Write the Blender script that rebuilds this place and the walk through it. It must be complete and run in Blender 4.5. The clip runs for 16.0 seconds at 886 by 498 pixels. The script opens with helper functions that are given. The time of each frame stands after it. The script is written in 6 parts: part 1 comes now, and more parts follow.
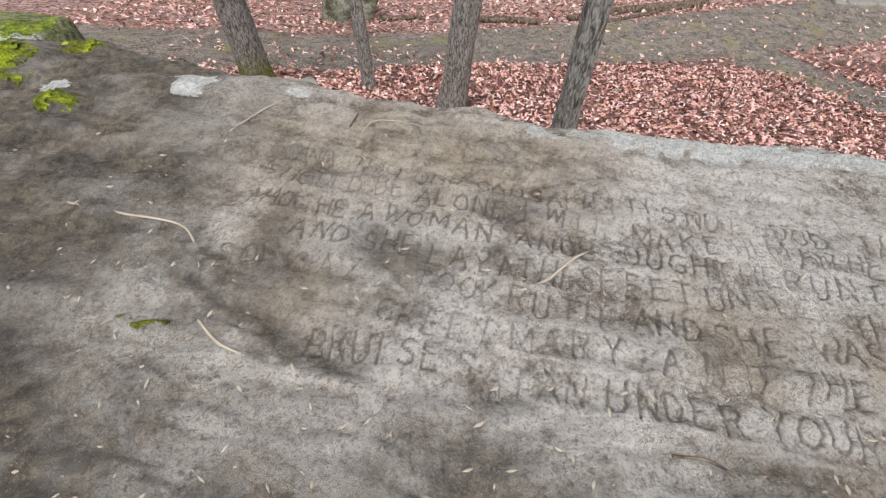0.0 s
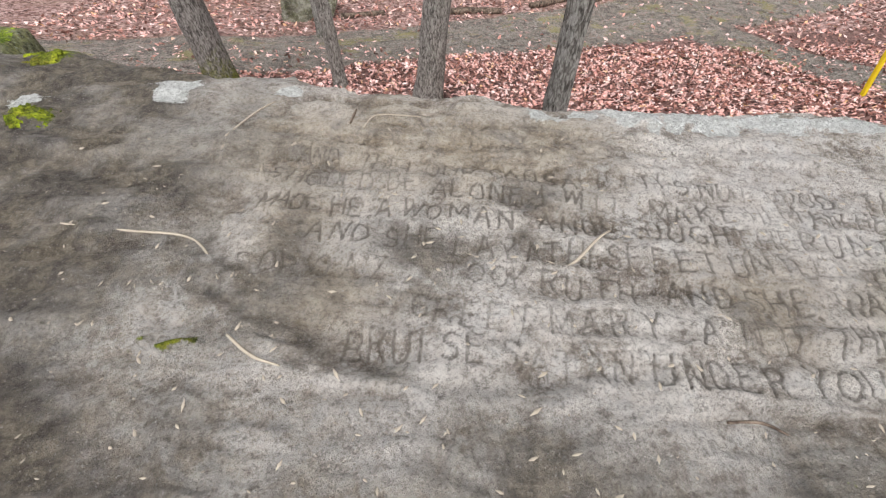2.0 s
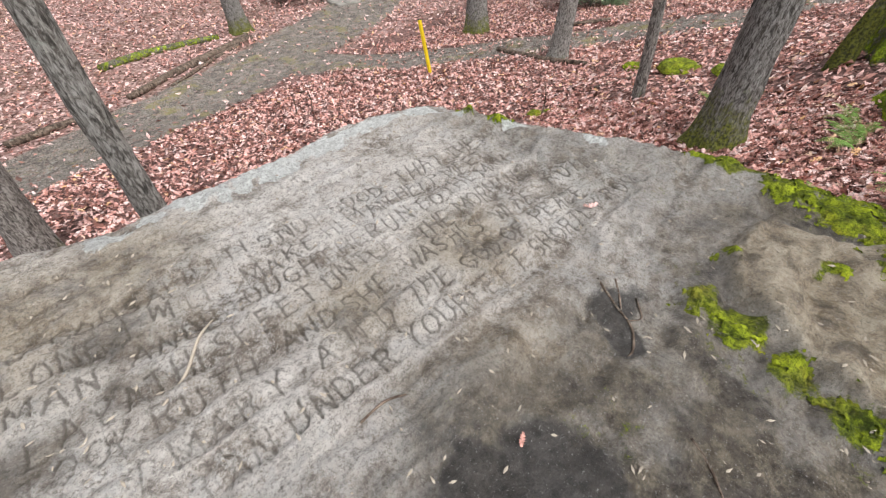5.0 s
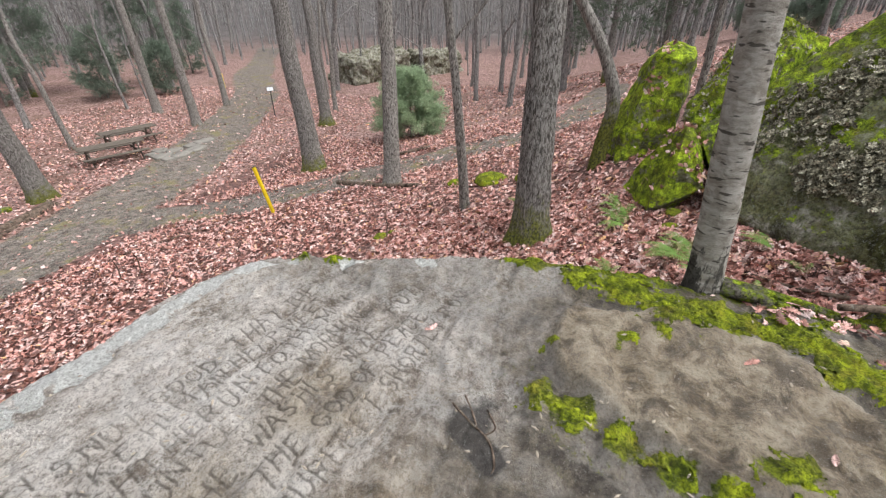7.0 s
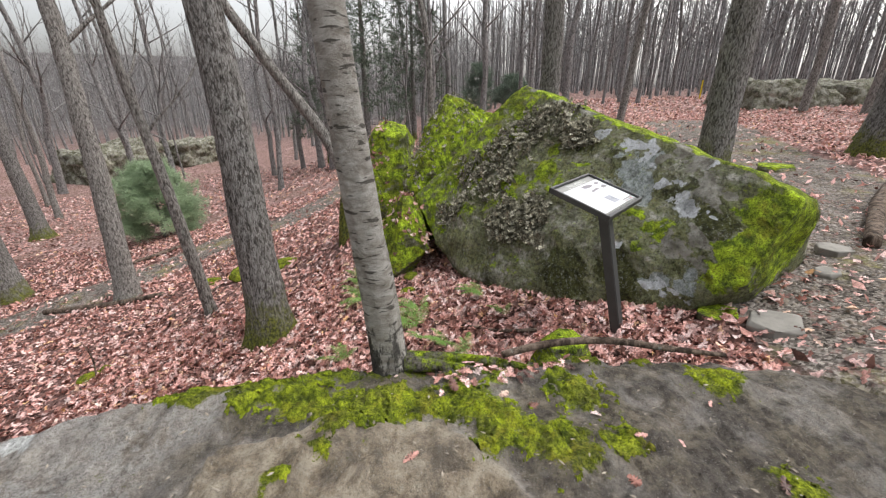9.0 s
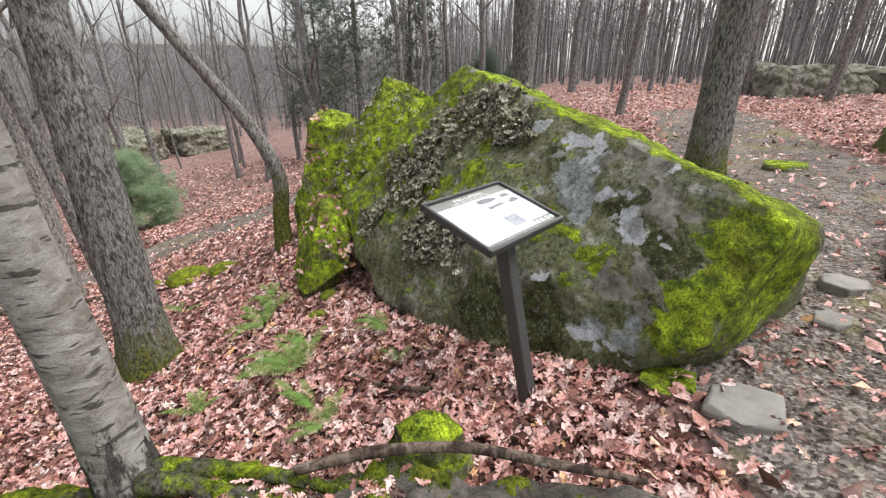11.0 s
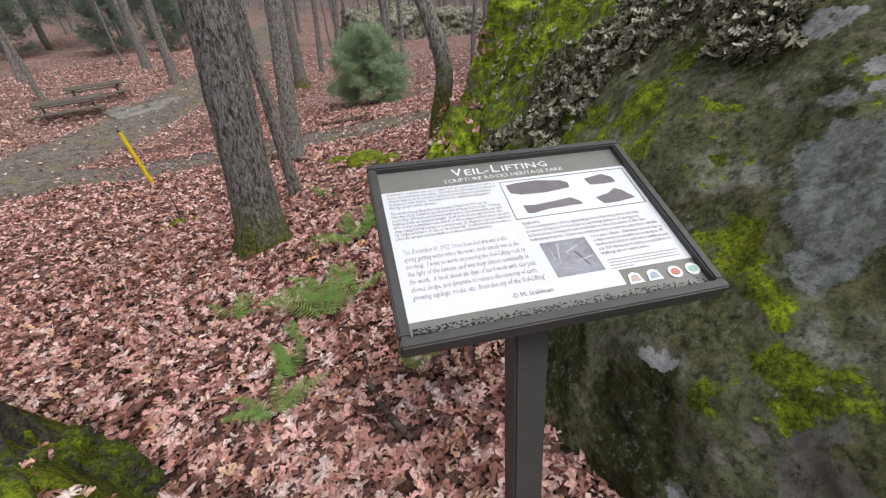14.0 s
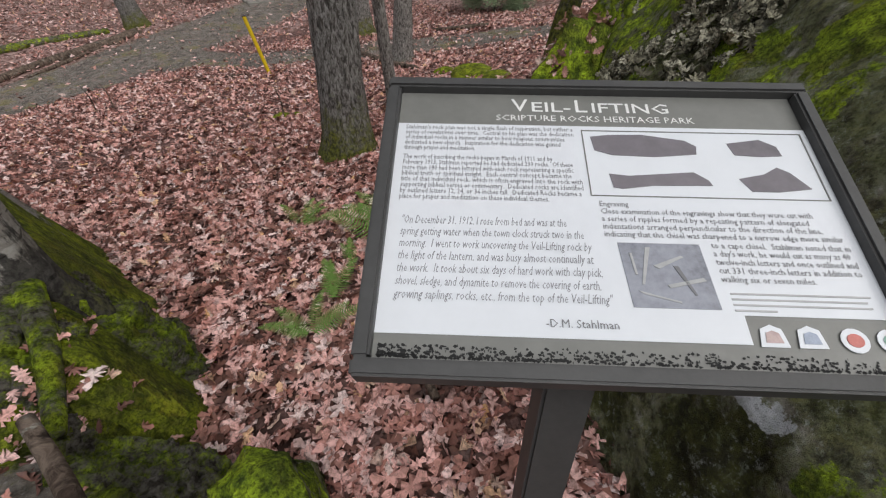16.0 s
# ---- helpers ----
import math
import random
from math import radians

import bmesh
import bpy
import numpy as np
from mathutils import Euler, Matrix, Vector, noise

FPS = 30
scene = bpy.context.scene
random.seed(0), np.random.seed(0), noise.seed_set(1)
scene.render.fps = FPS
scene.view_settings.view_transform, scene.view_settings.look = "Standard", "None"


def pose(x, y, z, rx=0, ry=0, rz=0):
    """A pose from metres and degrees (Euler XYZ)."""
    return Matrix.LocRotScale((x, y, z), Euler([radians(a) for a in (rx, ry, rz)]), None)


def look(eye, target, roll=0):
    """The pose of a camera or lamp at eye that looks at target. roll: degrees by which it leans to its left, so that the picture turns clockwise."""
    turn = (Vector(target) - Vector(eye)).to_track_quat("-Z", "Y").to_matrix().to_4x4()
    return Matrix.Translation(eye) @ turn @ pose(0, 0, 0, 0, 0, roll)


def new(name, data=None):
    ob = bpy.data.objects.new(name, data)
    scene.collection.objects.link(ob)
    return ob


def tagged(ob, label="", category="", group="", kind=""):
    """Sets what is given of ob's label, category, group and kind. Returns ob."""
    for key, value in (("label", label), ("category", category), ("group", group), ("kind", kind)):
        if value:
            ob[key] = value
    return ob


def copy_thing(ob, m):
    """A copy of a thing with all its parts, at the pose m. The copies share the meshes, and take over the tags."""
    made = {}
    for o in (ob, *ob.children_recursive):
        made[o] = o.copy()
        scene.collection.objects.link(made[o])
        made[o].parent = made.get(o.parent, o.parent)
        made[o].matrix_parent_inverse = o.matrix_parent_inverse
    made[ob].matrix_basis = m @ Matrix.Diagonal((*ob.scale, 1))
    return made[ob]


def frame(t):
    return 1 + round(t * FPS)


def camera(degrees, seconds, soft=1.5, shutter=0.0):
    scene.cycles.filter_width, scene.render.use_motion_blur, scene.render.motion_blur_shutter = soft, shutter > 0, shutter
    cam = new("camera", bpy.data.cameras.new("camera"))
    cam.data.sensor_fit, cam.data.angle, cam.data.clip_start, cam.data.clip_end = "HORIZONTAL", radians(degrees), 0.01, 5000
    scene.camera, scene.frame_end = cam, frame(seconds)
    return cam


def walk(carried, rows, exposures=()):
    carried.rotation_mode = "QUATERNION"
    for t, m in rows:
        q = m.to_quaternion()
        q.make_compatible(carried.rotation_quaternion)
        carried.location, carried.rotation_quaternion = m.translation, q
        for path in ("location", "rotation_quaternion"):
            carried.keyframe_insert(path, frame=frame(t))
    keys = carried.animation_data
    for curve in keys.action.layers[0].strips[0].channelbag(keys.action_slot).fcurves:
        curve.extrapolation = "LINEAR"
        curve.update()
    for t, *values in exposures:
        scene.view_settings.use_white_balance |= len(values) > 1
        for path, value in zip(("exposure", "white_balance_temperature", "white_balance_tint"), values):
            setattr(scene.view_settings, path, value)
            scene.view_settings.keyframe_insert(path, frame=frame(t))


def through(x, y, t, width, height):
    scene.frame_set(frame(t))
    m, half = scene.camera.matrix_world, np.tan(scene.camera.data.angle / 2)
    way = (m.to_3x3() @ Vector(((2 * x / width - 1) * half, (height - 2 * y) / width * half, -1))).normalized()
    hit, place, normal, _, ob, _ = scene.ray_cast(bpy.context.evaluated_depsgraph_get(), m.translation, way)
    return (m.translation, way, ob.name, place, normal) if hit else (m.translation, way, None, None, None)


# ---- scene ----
cam = camera(92.9, 16.0, soft=1.2)
METRES, EYE, TILT, LEAN, TURN = 6.3, 1.45, -50.6, -0.4, 0.0
ROWS = [
    (0.0, 0.0, 0.0, 0.0, -0.0, 0.0, 0.0),
    (0.5, -0.0242, 0.0034, 0.0023, 0.06, -0.07, -0.1),
    (1.0, -0.0422, 0.0084, 0.0027, -0.05, -0.14, 0.05),
    (1.5, -0.045, 0.0099, 0.0008, -0.8, -0.37, 1.31),
    (2.0, -0.0333, 0.0069, -0.0015, -3.29, -0.7, 4.8),
    (2.5, -0.0148, 0.0006, -0.0028, -8.29, -1.35, 11.05),
    (3.0, 0.0037, -0.0061, -0.0079, -15.3, -2.62, 19.02),
    (3.5, 0.0225, -0.0151, -0.0118, -22.85, -4.59, 26.45),
    (4.0, 0.0418, -0.022, -0.0152, -29.5, -6.78, 32.02),
    (6.5, 0.0913, -0.0656, -0.0293, -54.04, -9.73, 44.42),
    (7.0, 0.0892, -0.0739, -0.0266, -64.51, -11.95, 47.6),
    (7.5, 0.0901, -0.0862, -0.0397, -77.3, -17.09, 49.88),
    (8.0, 0.1078, -0.1173, -0.0726, -89.91, -23.9, 50.7),
    (8.5, 0.1312, -0.1489, -0.1097, -99.91, -30.08, 50.39),
    (9.0, 0.1702, -0.1733, -0.1513, -106.52, -34.43, 49.69),
    (9.5, 0.2005, -0.2025, -0.1921, -110.0, -36.83, 49.16),
    (12.0, 0.4048, -0.3243, -0.3794, -88.9, -25.4, 50.72),
    (12.5, 0.4552, -0.3338, -0.3971, -78.72, -19.85, 50.08),
    (13.0, 0.4852, -0.3455, -0.4197, -69.37, -15.13, 48.69),
    (13.5, 0.5074, -0.3482, -0.4354, -61.56, -11.64, 46.91),
    (14.0, 0.5383, -0.3428, -0.4442, -54.79, -9.09, 44.8),
    (14.5, 0.5625, -0.3409, -0.4551, -48.42, -7.08, 42.14),
    (15.0, 0.576, -0.3465, -0.4657, -42.64, -6.03, 39.24),
    (15.5, 0.5866, -0.337, -0.462, -38.64, -6.16, 37.0),
    (16.0, 0.5929, -0.3223, -0.453, -36.84, -7.59, 35.87),
]
EXPOSURES = [(0.0, 0.69), (3.5, 0.86), (6.5, 0.85), (9.0, 0.77), (12.0, 0.96), (12.5, 0.88), (14.0, 0.28), (16.0, -0.18)]
walk(cam, [(t, pose(0, 0, EYE, TILT, LEAN, TURN) @ pose(METRES * x, METRES * y, METRES * z, 90 + pitch, roll, yaw)) for t, x, y, z, yaw, pitch, roll in ROWS],
     exposures=EXPOSURES)

# ---- light ----
world = bpy.data.worlds.new("overcast_sky")
scene.world = world
world.use_nodes = True
wt = world.node_tree
wt.nodes.clear()
w_out = wt.nodes.new("ShaderNodeOutputWorld")
w_bg = wt.nodes.new("ShaderNodeBackground")
w_sky = wt.nodes.new("ShaderNodeTexSky")
w_sky.sky_type = "NISHITA"
w_sky.sun_disc = False
w_sky.sun_elevation = radians(48)
w_sky.sun_rotation = radians(150)
w_sky.dust_density = 4.0
w_hsv = wt.nodes.new("ShaderNodeHueSaturation")
w_hsv.inputs["Saturation"].default_value = 0.2
w_bg.inputs["Strength"].default_value = 0.14
wt.links.new(w_sky.outputs[0], w_hsv.inputs["Color"])
wt.links.new(w_hsv.outputs[0], w_bg.inputs["Color"])
wt.links.new(w_bg.outputs[0], w_out.inputs["Surface"])

sun = new("sun", bpy.data.lights.new("sun", "SUN"))
sun.data.energy = 1.5
sun.data.angle = radians(22)
sun.data.color = (1.0, 1.0, 1.0)
sun.matrix_world = look((0, 0, 30), (9, 12, 0))


# ---- node helpers ----
class Nodes:
    """A thin layer over one material's node tree."""

    def __init__(self, name):
        self.mat = bpy.data.materials.new(name)
        self.mat.use_nodes = True
        self.t = self.mat.node_tree
        self.t.nodes.clear()
        self.out = self.t.nodes.new("ShaderNodeOutputMaterial")
        self.co = self.t.nodes.new("ShaderNodeTexCoord").outputs["Object"]

    def put(self, sock, v):
        if isinstance(v, bpy.types.NodeSocket):
            self.t.links.new(v, sock)
        elif isinstance(v, tuple) and len(v) == 3 and sock.type == "RGBA":
            sock.default_value = (*v, 1)
        else:
            sock.default_value = v

    def noise(self, scale, detail=4, rough=0.6, vec=None, dist=0.0):
        n = self.t.nodes.new("ShaderNodeTexNoise")
        self.put(n.inputs["Vector"], vec or self.co)
        for k, v in (("Scale", scale), ("Detail", detail), ("Roughness", rough), ("Distortion", dist)):
            n.inputs[k].default_value = v
        return n.outputs["Fac"]

    def patch(self, scale, detail=6, rough=0.75, lo=0.42, hi=0.58):
        return self.ramp(self.noise(scale, detail, rough), (lo, 0.0), (hi, 1.0))

    def voronoi(self, scale, feature="F1", vec=None, out="Distance"):
        n = self.t.nodes.new("ShaderNodeTexVoronoi")
        n.feature = feature
        self.put(n.inputs["Vector"], vec or self.co)
        n.inputs["Scale"].default_value = scale
        return n.outputs[out]

    def stretch(self, sx, sy, sz):
        n = self.t.nodes.new("ShaderNodeMapping")
        self.put(n.inputs["Vector"], self.co)
        n.inputs["Scale"].default_value = (sx, sy, sz)
        return n.outputs[0]

    def ramp(self, fac, *stops):
        n = self.t.nodes.new("ShaderNodeValToRGB")
        self.put(n.inputs[0], fac)
        e = n.color_ramp.elements
        while len(e) < len(stops):
            e.new(0.5)
        for el, (p, c) in zip(e, stops):
            el.position = p
            el.color = (*c, 1) if isinstance(c, tuple) else (c, c, c, 1)
        return n.outputs[0]

    def mix(self, fac, a, b, blend="MIX"):
        n = self.t.nodes.new("ShaderNodeMix")
        n.data_type = "RGBA"
        n.blend_type = blend
        self.put(n.inputs[0], fac)
        self.put(n.inputs[6], a)
        self.put(n.inputs[7], b)
        return n.outputs[2]

    def math(self, op, a, b=0.0):
        n = self.t.nodes.new("ShaderNodeMath")
        n.operation = op
        n.use_clamp = op in ("MULTIPLY_ADD",)
        self.put(n.inputs[0], a)
        self.put(n.inputs[1], b)
        return n.outputs[0]

    def attr(self, name):
        n = self.t.nodes.new("ShaderNodeAttribute")
        n.attribute_name = name
        return n.outputs["Fac"]

    def rand(self):
        return self.t.nodes.new("ShaderNodeObjectInfo").outputs["Random"]

    def island(self):
        return self.t.nodes.new("ShaderNodeNewGeometry").outputs["Random Per Island"]

    def normal_z(self):
        s = self.t.nodes.new("ShaderNodeSeparateXYZ")
        self.put(s.inputs[0], self.t.nodes.new("ShaderNodeNewGeometry").outputs["Normal"])
        return s.outputs["Z"]

    def height(self):
        s = self.t.nodes.new("ShaderNodeSeparateXYZ")
        self.put(s.inputs[0], self.co)
        return s.outputs["Z"]

    def bump(self, h, strength=0.5, dist=0.01, below=None):
        n = self.t.nodes.new("ShaderNodeBump")
        n.inputs["Strength"].default_value = strength
        n.inputs["Distance"].default_value = dist
        self.put(n.inputs["Height"], h)
        if below:
            self.put(n.inputs["Normal"], below)
        return n.outputs[0]

    def done(self, color, rough=0.9, normal=None, metal=0.0, spec=0.3, through=0.0):
        b = self.t.nodes.new("ShaderNodeBsdfPrincipled")
        self.put(b.inputs["Base Color"], color)
        self.put(b.inputs["Roughness"], rough)
        b.inputs["Metallic"].default_value = metal
        b.inputs["Specular IOR Level"].default_value = spec
        if normal:
            self.put(b.inputs["Normal"], normal)
        s = b.outputs[0]
        if through:
            tr = self.t.nodes.new("ShaderNodeBsdfTranslucent")
            self.put(tr.inputs["Color"], color)
            m = self.t.nodes.new("ShaderNodeMixShader")
            m.inputs[0].default_value = through
            self.t.links.new(s, m.inputs[1])
            self.t.links.new(tr.outputs[0], m.inputs[2])
            s = m.outputs[0]
        self.t.links.new(s, self.out.inputs["Surface"])
        return self.mat


def moss_color(n, light_gain=1.0):
    """Moss from dark stems to pale tips; a higher factor paints in light."""
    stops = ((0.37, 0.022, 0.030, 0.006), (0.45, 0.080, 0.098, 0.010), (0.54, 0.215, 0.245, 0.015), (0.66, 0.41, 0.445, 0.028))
    c = n.ramp(n.noise(9, 9, 0.8), *((p, (r * (1 + 0.75 * (light_gain - 1)), g * light_gain, b * light_gain)) for p, r, g, b in stops))
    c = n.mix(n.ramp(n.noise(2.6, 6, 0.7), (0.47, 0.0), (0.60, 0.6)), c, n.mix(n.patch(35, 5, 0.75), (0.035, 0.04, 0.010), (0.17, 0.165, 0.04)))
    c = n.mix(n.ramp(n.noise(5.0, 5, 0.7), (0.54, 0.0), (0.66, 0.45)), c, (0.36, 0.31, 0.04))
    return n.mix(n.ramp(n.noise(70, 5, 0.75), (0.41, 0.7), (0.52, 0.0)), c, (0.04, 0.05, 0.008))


def make_rock():
    n = Nodes("carved_sandstone")
    pat = n.noise(5.5, 9, 0.74, dist=0.35)
    streak = n.noise(2.6, 8, 0.72, vec=n.stretch(1.0, 2.4, 1.0), dist=0.5)
    big = n.noise(0.9, 5, 0.6)
    crust = n.noise(13, 9, 0.78)
    fine = n.noise(75, 5, 0.75)
    tone = n.math("ADD", n.math("MULTIPLY", pat, 0.46), n.math("ADD", n.math("MULTIPLY", streak, 0.26), n.math("MULTIPLY", n.attr("bed"), 0.28)))
    c = n.ramp(tone, (0.425, (0.12, 0.095, 0.077)), (0.47, (0.26, 0.219, 0.185)), (0.515, (0.45, 0.402, 0.36)), (0.575, (0.70, 0.655, 0.612)))
    c = n.mix(n.ramp(big, (0.45, 0.0), (0.62, 0.35)), c, (0.37, 0.31, 0.245))
    pale = n.math("MULTIPLY", n.ramp(crust, (0.48, 0.0), (0.54, 1.0)), n.ramp(n.noise(1.9, 7, 0.7), (0.44, 0.15), (0.54, 0.85)))
    c = n.mix(pale, c, (0.63, 0.605, 0.58))
    c = n.mix(n.ramp(n.noise(26, 7, 0.8), (0.40, 0.55), (0.46, 0.0)), c, (0.13, 0.115, 0.10))
    grain = n.noise(34, 8, 0.85)
    c = n.mix(n.ramp(grain, (0.40, 0.5), (0.475, 0.0)), c, (0.11, 0.092, 0.078))
    c = n.mix(n.ramp(grain, (0.515, 0.0), (0.60, 0.6)), c, (0.70, 0.662, 0.622))
    c = n.mix(n.attr("tan"), c, n.ramp(pat, (0.41, (0.12, 0.092, 0.062)), (0.5, (0.29, 0.228, 0.152)), (0.59, (0.43, 0.36, 0.265))))
    c = n.mix(n.attr("stain_and_crack"), c, n.mix(n.patch(3.5, 8, 0.75), n.mix(n.patch(18, 8, 0.78), (0.048, 0.041, 0.036), (0.155, 0.135, 0.115)), n.mix(n.patch(14, 8, 0.78), (0.085, 0.068, 0.048), (0.235, 0.20, 0.155))))
    c = n.mix(n.ramp(n.math("ADD", n.attr("wet"), n.math("MULTIPLY", n.math("SUBTRACT", n.noise(8, 8, 0.75), 0.5), 1.0)), (0.40, 0.0), (0.66, 0.88)), c, n.mix(n.patch(20, 8, 0.78), (0.038, 0.036, 0.036), (0.095, 0.088, 0.084)))
    lich = n.math("ADD", n.attr("lichen"), n.math("MULTIPLY", n.math("SUBTRACT", n.noise(9, 9, 0.78), 0.5), 1.7))
    c = n.mix(n.ramp(lich, (0.50, 0.0), (0.60, 0.92)), c, n.mix(n.patch(30, 6, 0.75), (0.50, 0.51, 0.49), (0.74, 0.75, 0.73)))
    c = n.mix(n.ramp(fine, (0.40, 0.45), (0.48, 0.0)), c, (0.10, 0.088, 0.076))
    c = n.mix(n.ramp(n.noise(110, 3, 0.6), (0.62, 0.0), (0.68, 0.35)), c, (0.58, 0.57, 0.56))
    # Carved strokes also turn darker brown where the groove mask is high.
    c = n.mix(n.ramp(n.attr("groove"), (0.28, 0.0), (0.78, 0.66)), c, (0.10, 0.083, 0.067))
    m = n.ramp(n.math("ADD", n.attr("moss"), n.math("MULTIPLY", n.math("SUBTRACT", n.noise(16, 7, 0.75), 0.5), 1.3)), (0.45, 0.0), (0.60, 1.0))
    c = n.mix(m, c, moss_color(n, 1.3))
    b = n.bump(pat, 0.75, 0.06)
    b = n.bump(n.noise(26, 8, 0.8), 1.0, 0.04, b)
    b = n.bump(n.noise(110, 4, 0.75), 0.9, 0.010, b)
    return n.done(c, n.ramp(pat, (0.3, 0.75), (0.7, 0.95)), b, spec=0.2)


def make_boulder(name, moss_bias, dark, tone=1.25, olive=0.7):
    n = Nodes(name)
    mid = n.noise(3.2, 8, 0.7, dist=0.5)
    fine = n.patch(40, 6, 0.75)
    c = n.ramp(mid, (0.40, tuple(tone * k for k in (0.055, 0.048, 0.038))), (0.48, tuple(tone * k for k in (0.17, 0.155, 0.13))), (0.58, tuple(tone * k for k in (0.36, 0.345, 0.31))))
    c = n.mix(n.ramp(n.noise(1.6, 7, 0.7, vec=n.stretch(1.0, 1.0, 1.8)), (0.41, 0.0), (0.49, dark)), c, n.mix(n.patch(16, 8, 0.8), (0.04, 0.041, 0.015), (0.32, 0.325, 0.11)))
    c = n.mix(n.ramp(n.noise(11, 8, 0.78), (0.43, 0.0), (0.54, olive)), c, n.mix(fine, (0.10, 0.115, 0.04), (0.28, 0.30, 0.16)))
    c = n.mix(n.ramp(n.noise(26, 6, 0.75), (0.38, 0.7), (0.48, 0.0)), c, (0.03, 0.025, 0.018))
    c = n.mix(n.ramp(n.math("ADD", n.attr("film"), n.math("MULTIPLY", n.math("SUBTRACT", n.noise(7, 8, 0.75), 0.5), 1.6)), (0.40, 0.0), (0.62, 0.92)), c, n.mix(n.patch(22, 8, 0.8), (0.028, 0.028, 0.012), (0.10, 0.105, 0.03)))
    blue = n.math("ADD", n.attr("crust"), n.math("MULTIPLY", n.math("SUBTRACT", n.noise(13, 9, 0.8), 0.5), 2.2))
    c = n.mix(n.ramp(blue, (0.48, 0.0), (0.62, 0.85)), c, n.mix(n.patch(24, 8, 0.8), (0.22, 0.25, 0.245), (0.56, 0.60, 0.61)))
    white = n.math("ADD", n.attr("lichen"), n.math("MULTIPLY", n.math("SUBTRACT", n.noise(15, 9, 0.78), 0.5), 2.0))
    c = n.mix(n.ramp(white, (0.44, 0.0), (0.52, 0.95)), c, n.mix(fine, (0.56, 0.58, 0.60), (0.78, 0.79, 0.82)))
    band = n.math("ADD", n.attr("bare"), n.math("MULTIPLY", n.math("SUBTRACT", n.noise(5, 7, 0.7), 0.5), 1.2))
    c = n.mix(n.ramp(band, (0.5, 0.0), (0.66, 0.9)), c, n.ramp(n.noise(9, 7, 0.72), (0.4, (0.22, 0.20, 0.17)), (0.6, (0.46, 0.435, 0.39))))
    c = n.mix(n.ramp(n.noise(2.4, 8, 0.75, vec=n.stretch(1.3, 1.3, 0.5)), (0.53, 0.0), (0.60, 0.5)), c, (0.035, 0.03, 0.02))
    speck = n.noise(30, 8, 0.86)
    c = n.mix(n.ramp(speck, (0.39, 0.55), (0.46, 0.0)), c, (0.022, 0.022, 0.012))
    c = n.mix(n.ramp(speck, (0.545, 0.0), (0.60, 0.7)), c, n.mix(n.patch(3, 4, 0.7), (0.24, 0.29, 0.13), (0.50, 0.52, 0.47)))
    m = n.math("ADD", n.attr("moss"), n.math("MULTIPLY", n.math("SUBTRACT", n.noise(6, 9, 0.78), 0.5), 2.2))
    m = n.math("ADD", m, moss_bias)
    # Boulder moss colour is brightened for the light its faces catch.
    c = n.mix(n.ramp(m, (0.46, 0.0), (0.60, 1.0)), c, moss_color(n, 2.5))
    b = n.bump(mid, 0.5, 0.06)
    b = n.bump(n.noise(24, 8, 0.82), 1.0, 0.05, b)
    b = n.bump(n.noise(140, 4, 0.75), 0.7, 0.008, b)
    return n.done(c, 0.93, b, spec=0.18)


def make_ground():
    n = Nodes("leaf_covered_soil")
    trail = n.math("ADD", n.attr("trail"), n.math("MULTIPLY", n.math("SUBTRACT", n.noise(1.6, 6, 0.7), 0.5), 0.9))
    v = n.voronoi(13, out="Color")
    bw = n.math("ADD", n.math("MULTIPLY", v, 0.6), n.math("MULTIPLY", n.noise(3.0, 5), 0.4))
    leaf = n.ramp(bw, (0.27, (0.05, 0.028, 0.023)), (0.40, (0.18, 0.098, 0.083)), (0.52, (0.29, 0.18, 0.16)), (0.68, (0.44, 0.31, 0.285)))
    leaf = n.mix(n.ramp(n.noise(0.5, 4), (0.45, 0.0), (0.6, 0.55)), leaf, n.mix(v, (0.10, 0.062, 0.045), (0.30, 0.20, 0.16)))
    # Soil under the near litter is darkened: shade between leaves, put into colour.
    leaf = n.mix(n.attr("near"), leaf, n.mix(v, (0.055, 0.033, 0.028), (0.30, 0.175, 0.155)))
    g = n.voronoi(55, out="Color")
    grav = n.ramp(n.math("ADD", n.math("MULTIPLY", g, 0.35), n.math("MULTIPLY", n.noise(3.5, 8, 0.75), 0.65)), (0.34, (0.040, 0.034, 0.029)), (0.48, (0.135, 0.116, 0.100)), (0.64, (0.32, 0.288, 0.255)))
    grav = n.mix(n.ramp(n.noise(0.9, 7, 0.7), (0.54, 0.0), (0.62, 0.65)), grav, (0.22, 0.20, 0.07))
    grav = n.mix(n.ramp(n.noise(7, 6, 0.75), (0.55, 0.0), (0.60, 0.7)), grav, leaf)
    c = n.mix(n.ramp(trail, (0.42, 0.0), (0.58, 1.0)), leaf, grav)
    # Far ground blends to wooded grey, with distance haze put into the colour.
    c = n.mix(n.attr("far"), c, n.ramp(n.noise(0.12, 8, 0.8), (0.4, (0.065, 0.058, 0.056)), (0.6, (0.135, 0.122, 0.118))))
    b = n.bump(n.voronoi(16), 0.8, 0.05)
    b = n.bump(n.noise(60, 5, 0.7), 0.5, 0.02, b)
    return n.done(c, 0.95, b, spec=0.15)


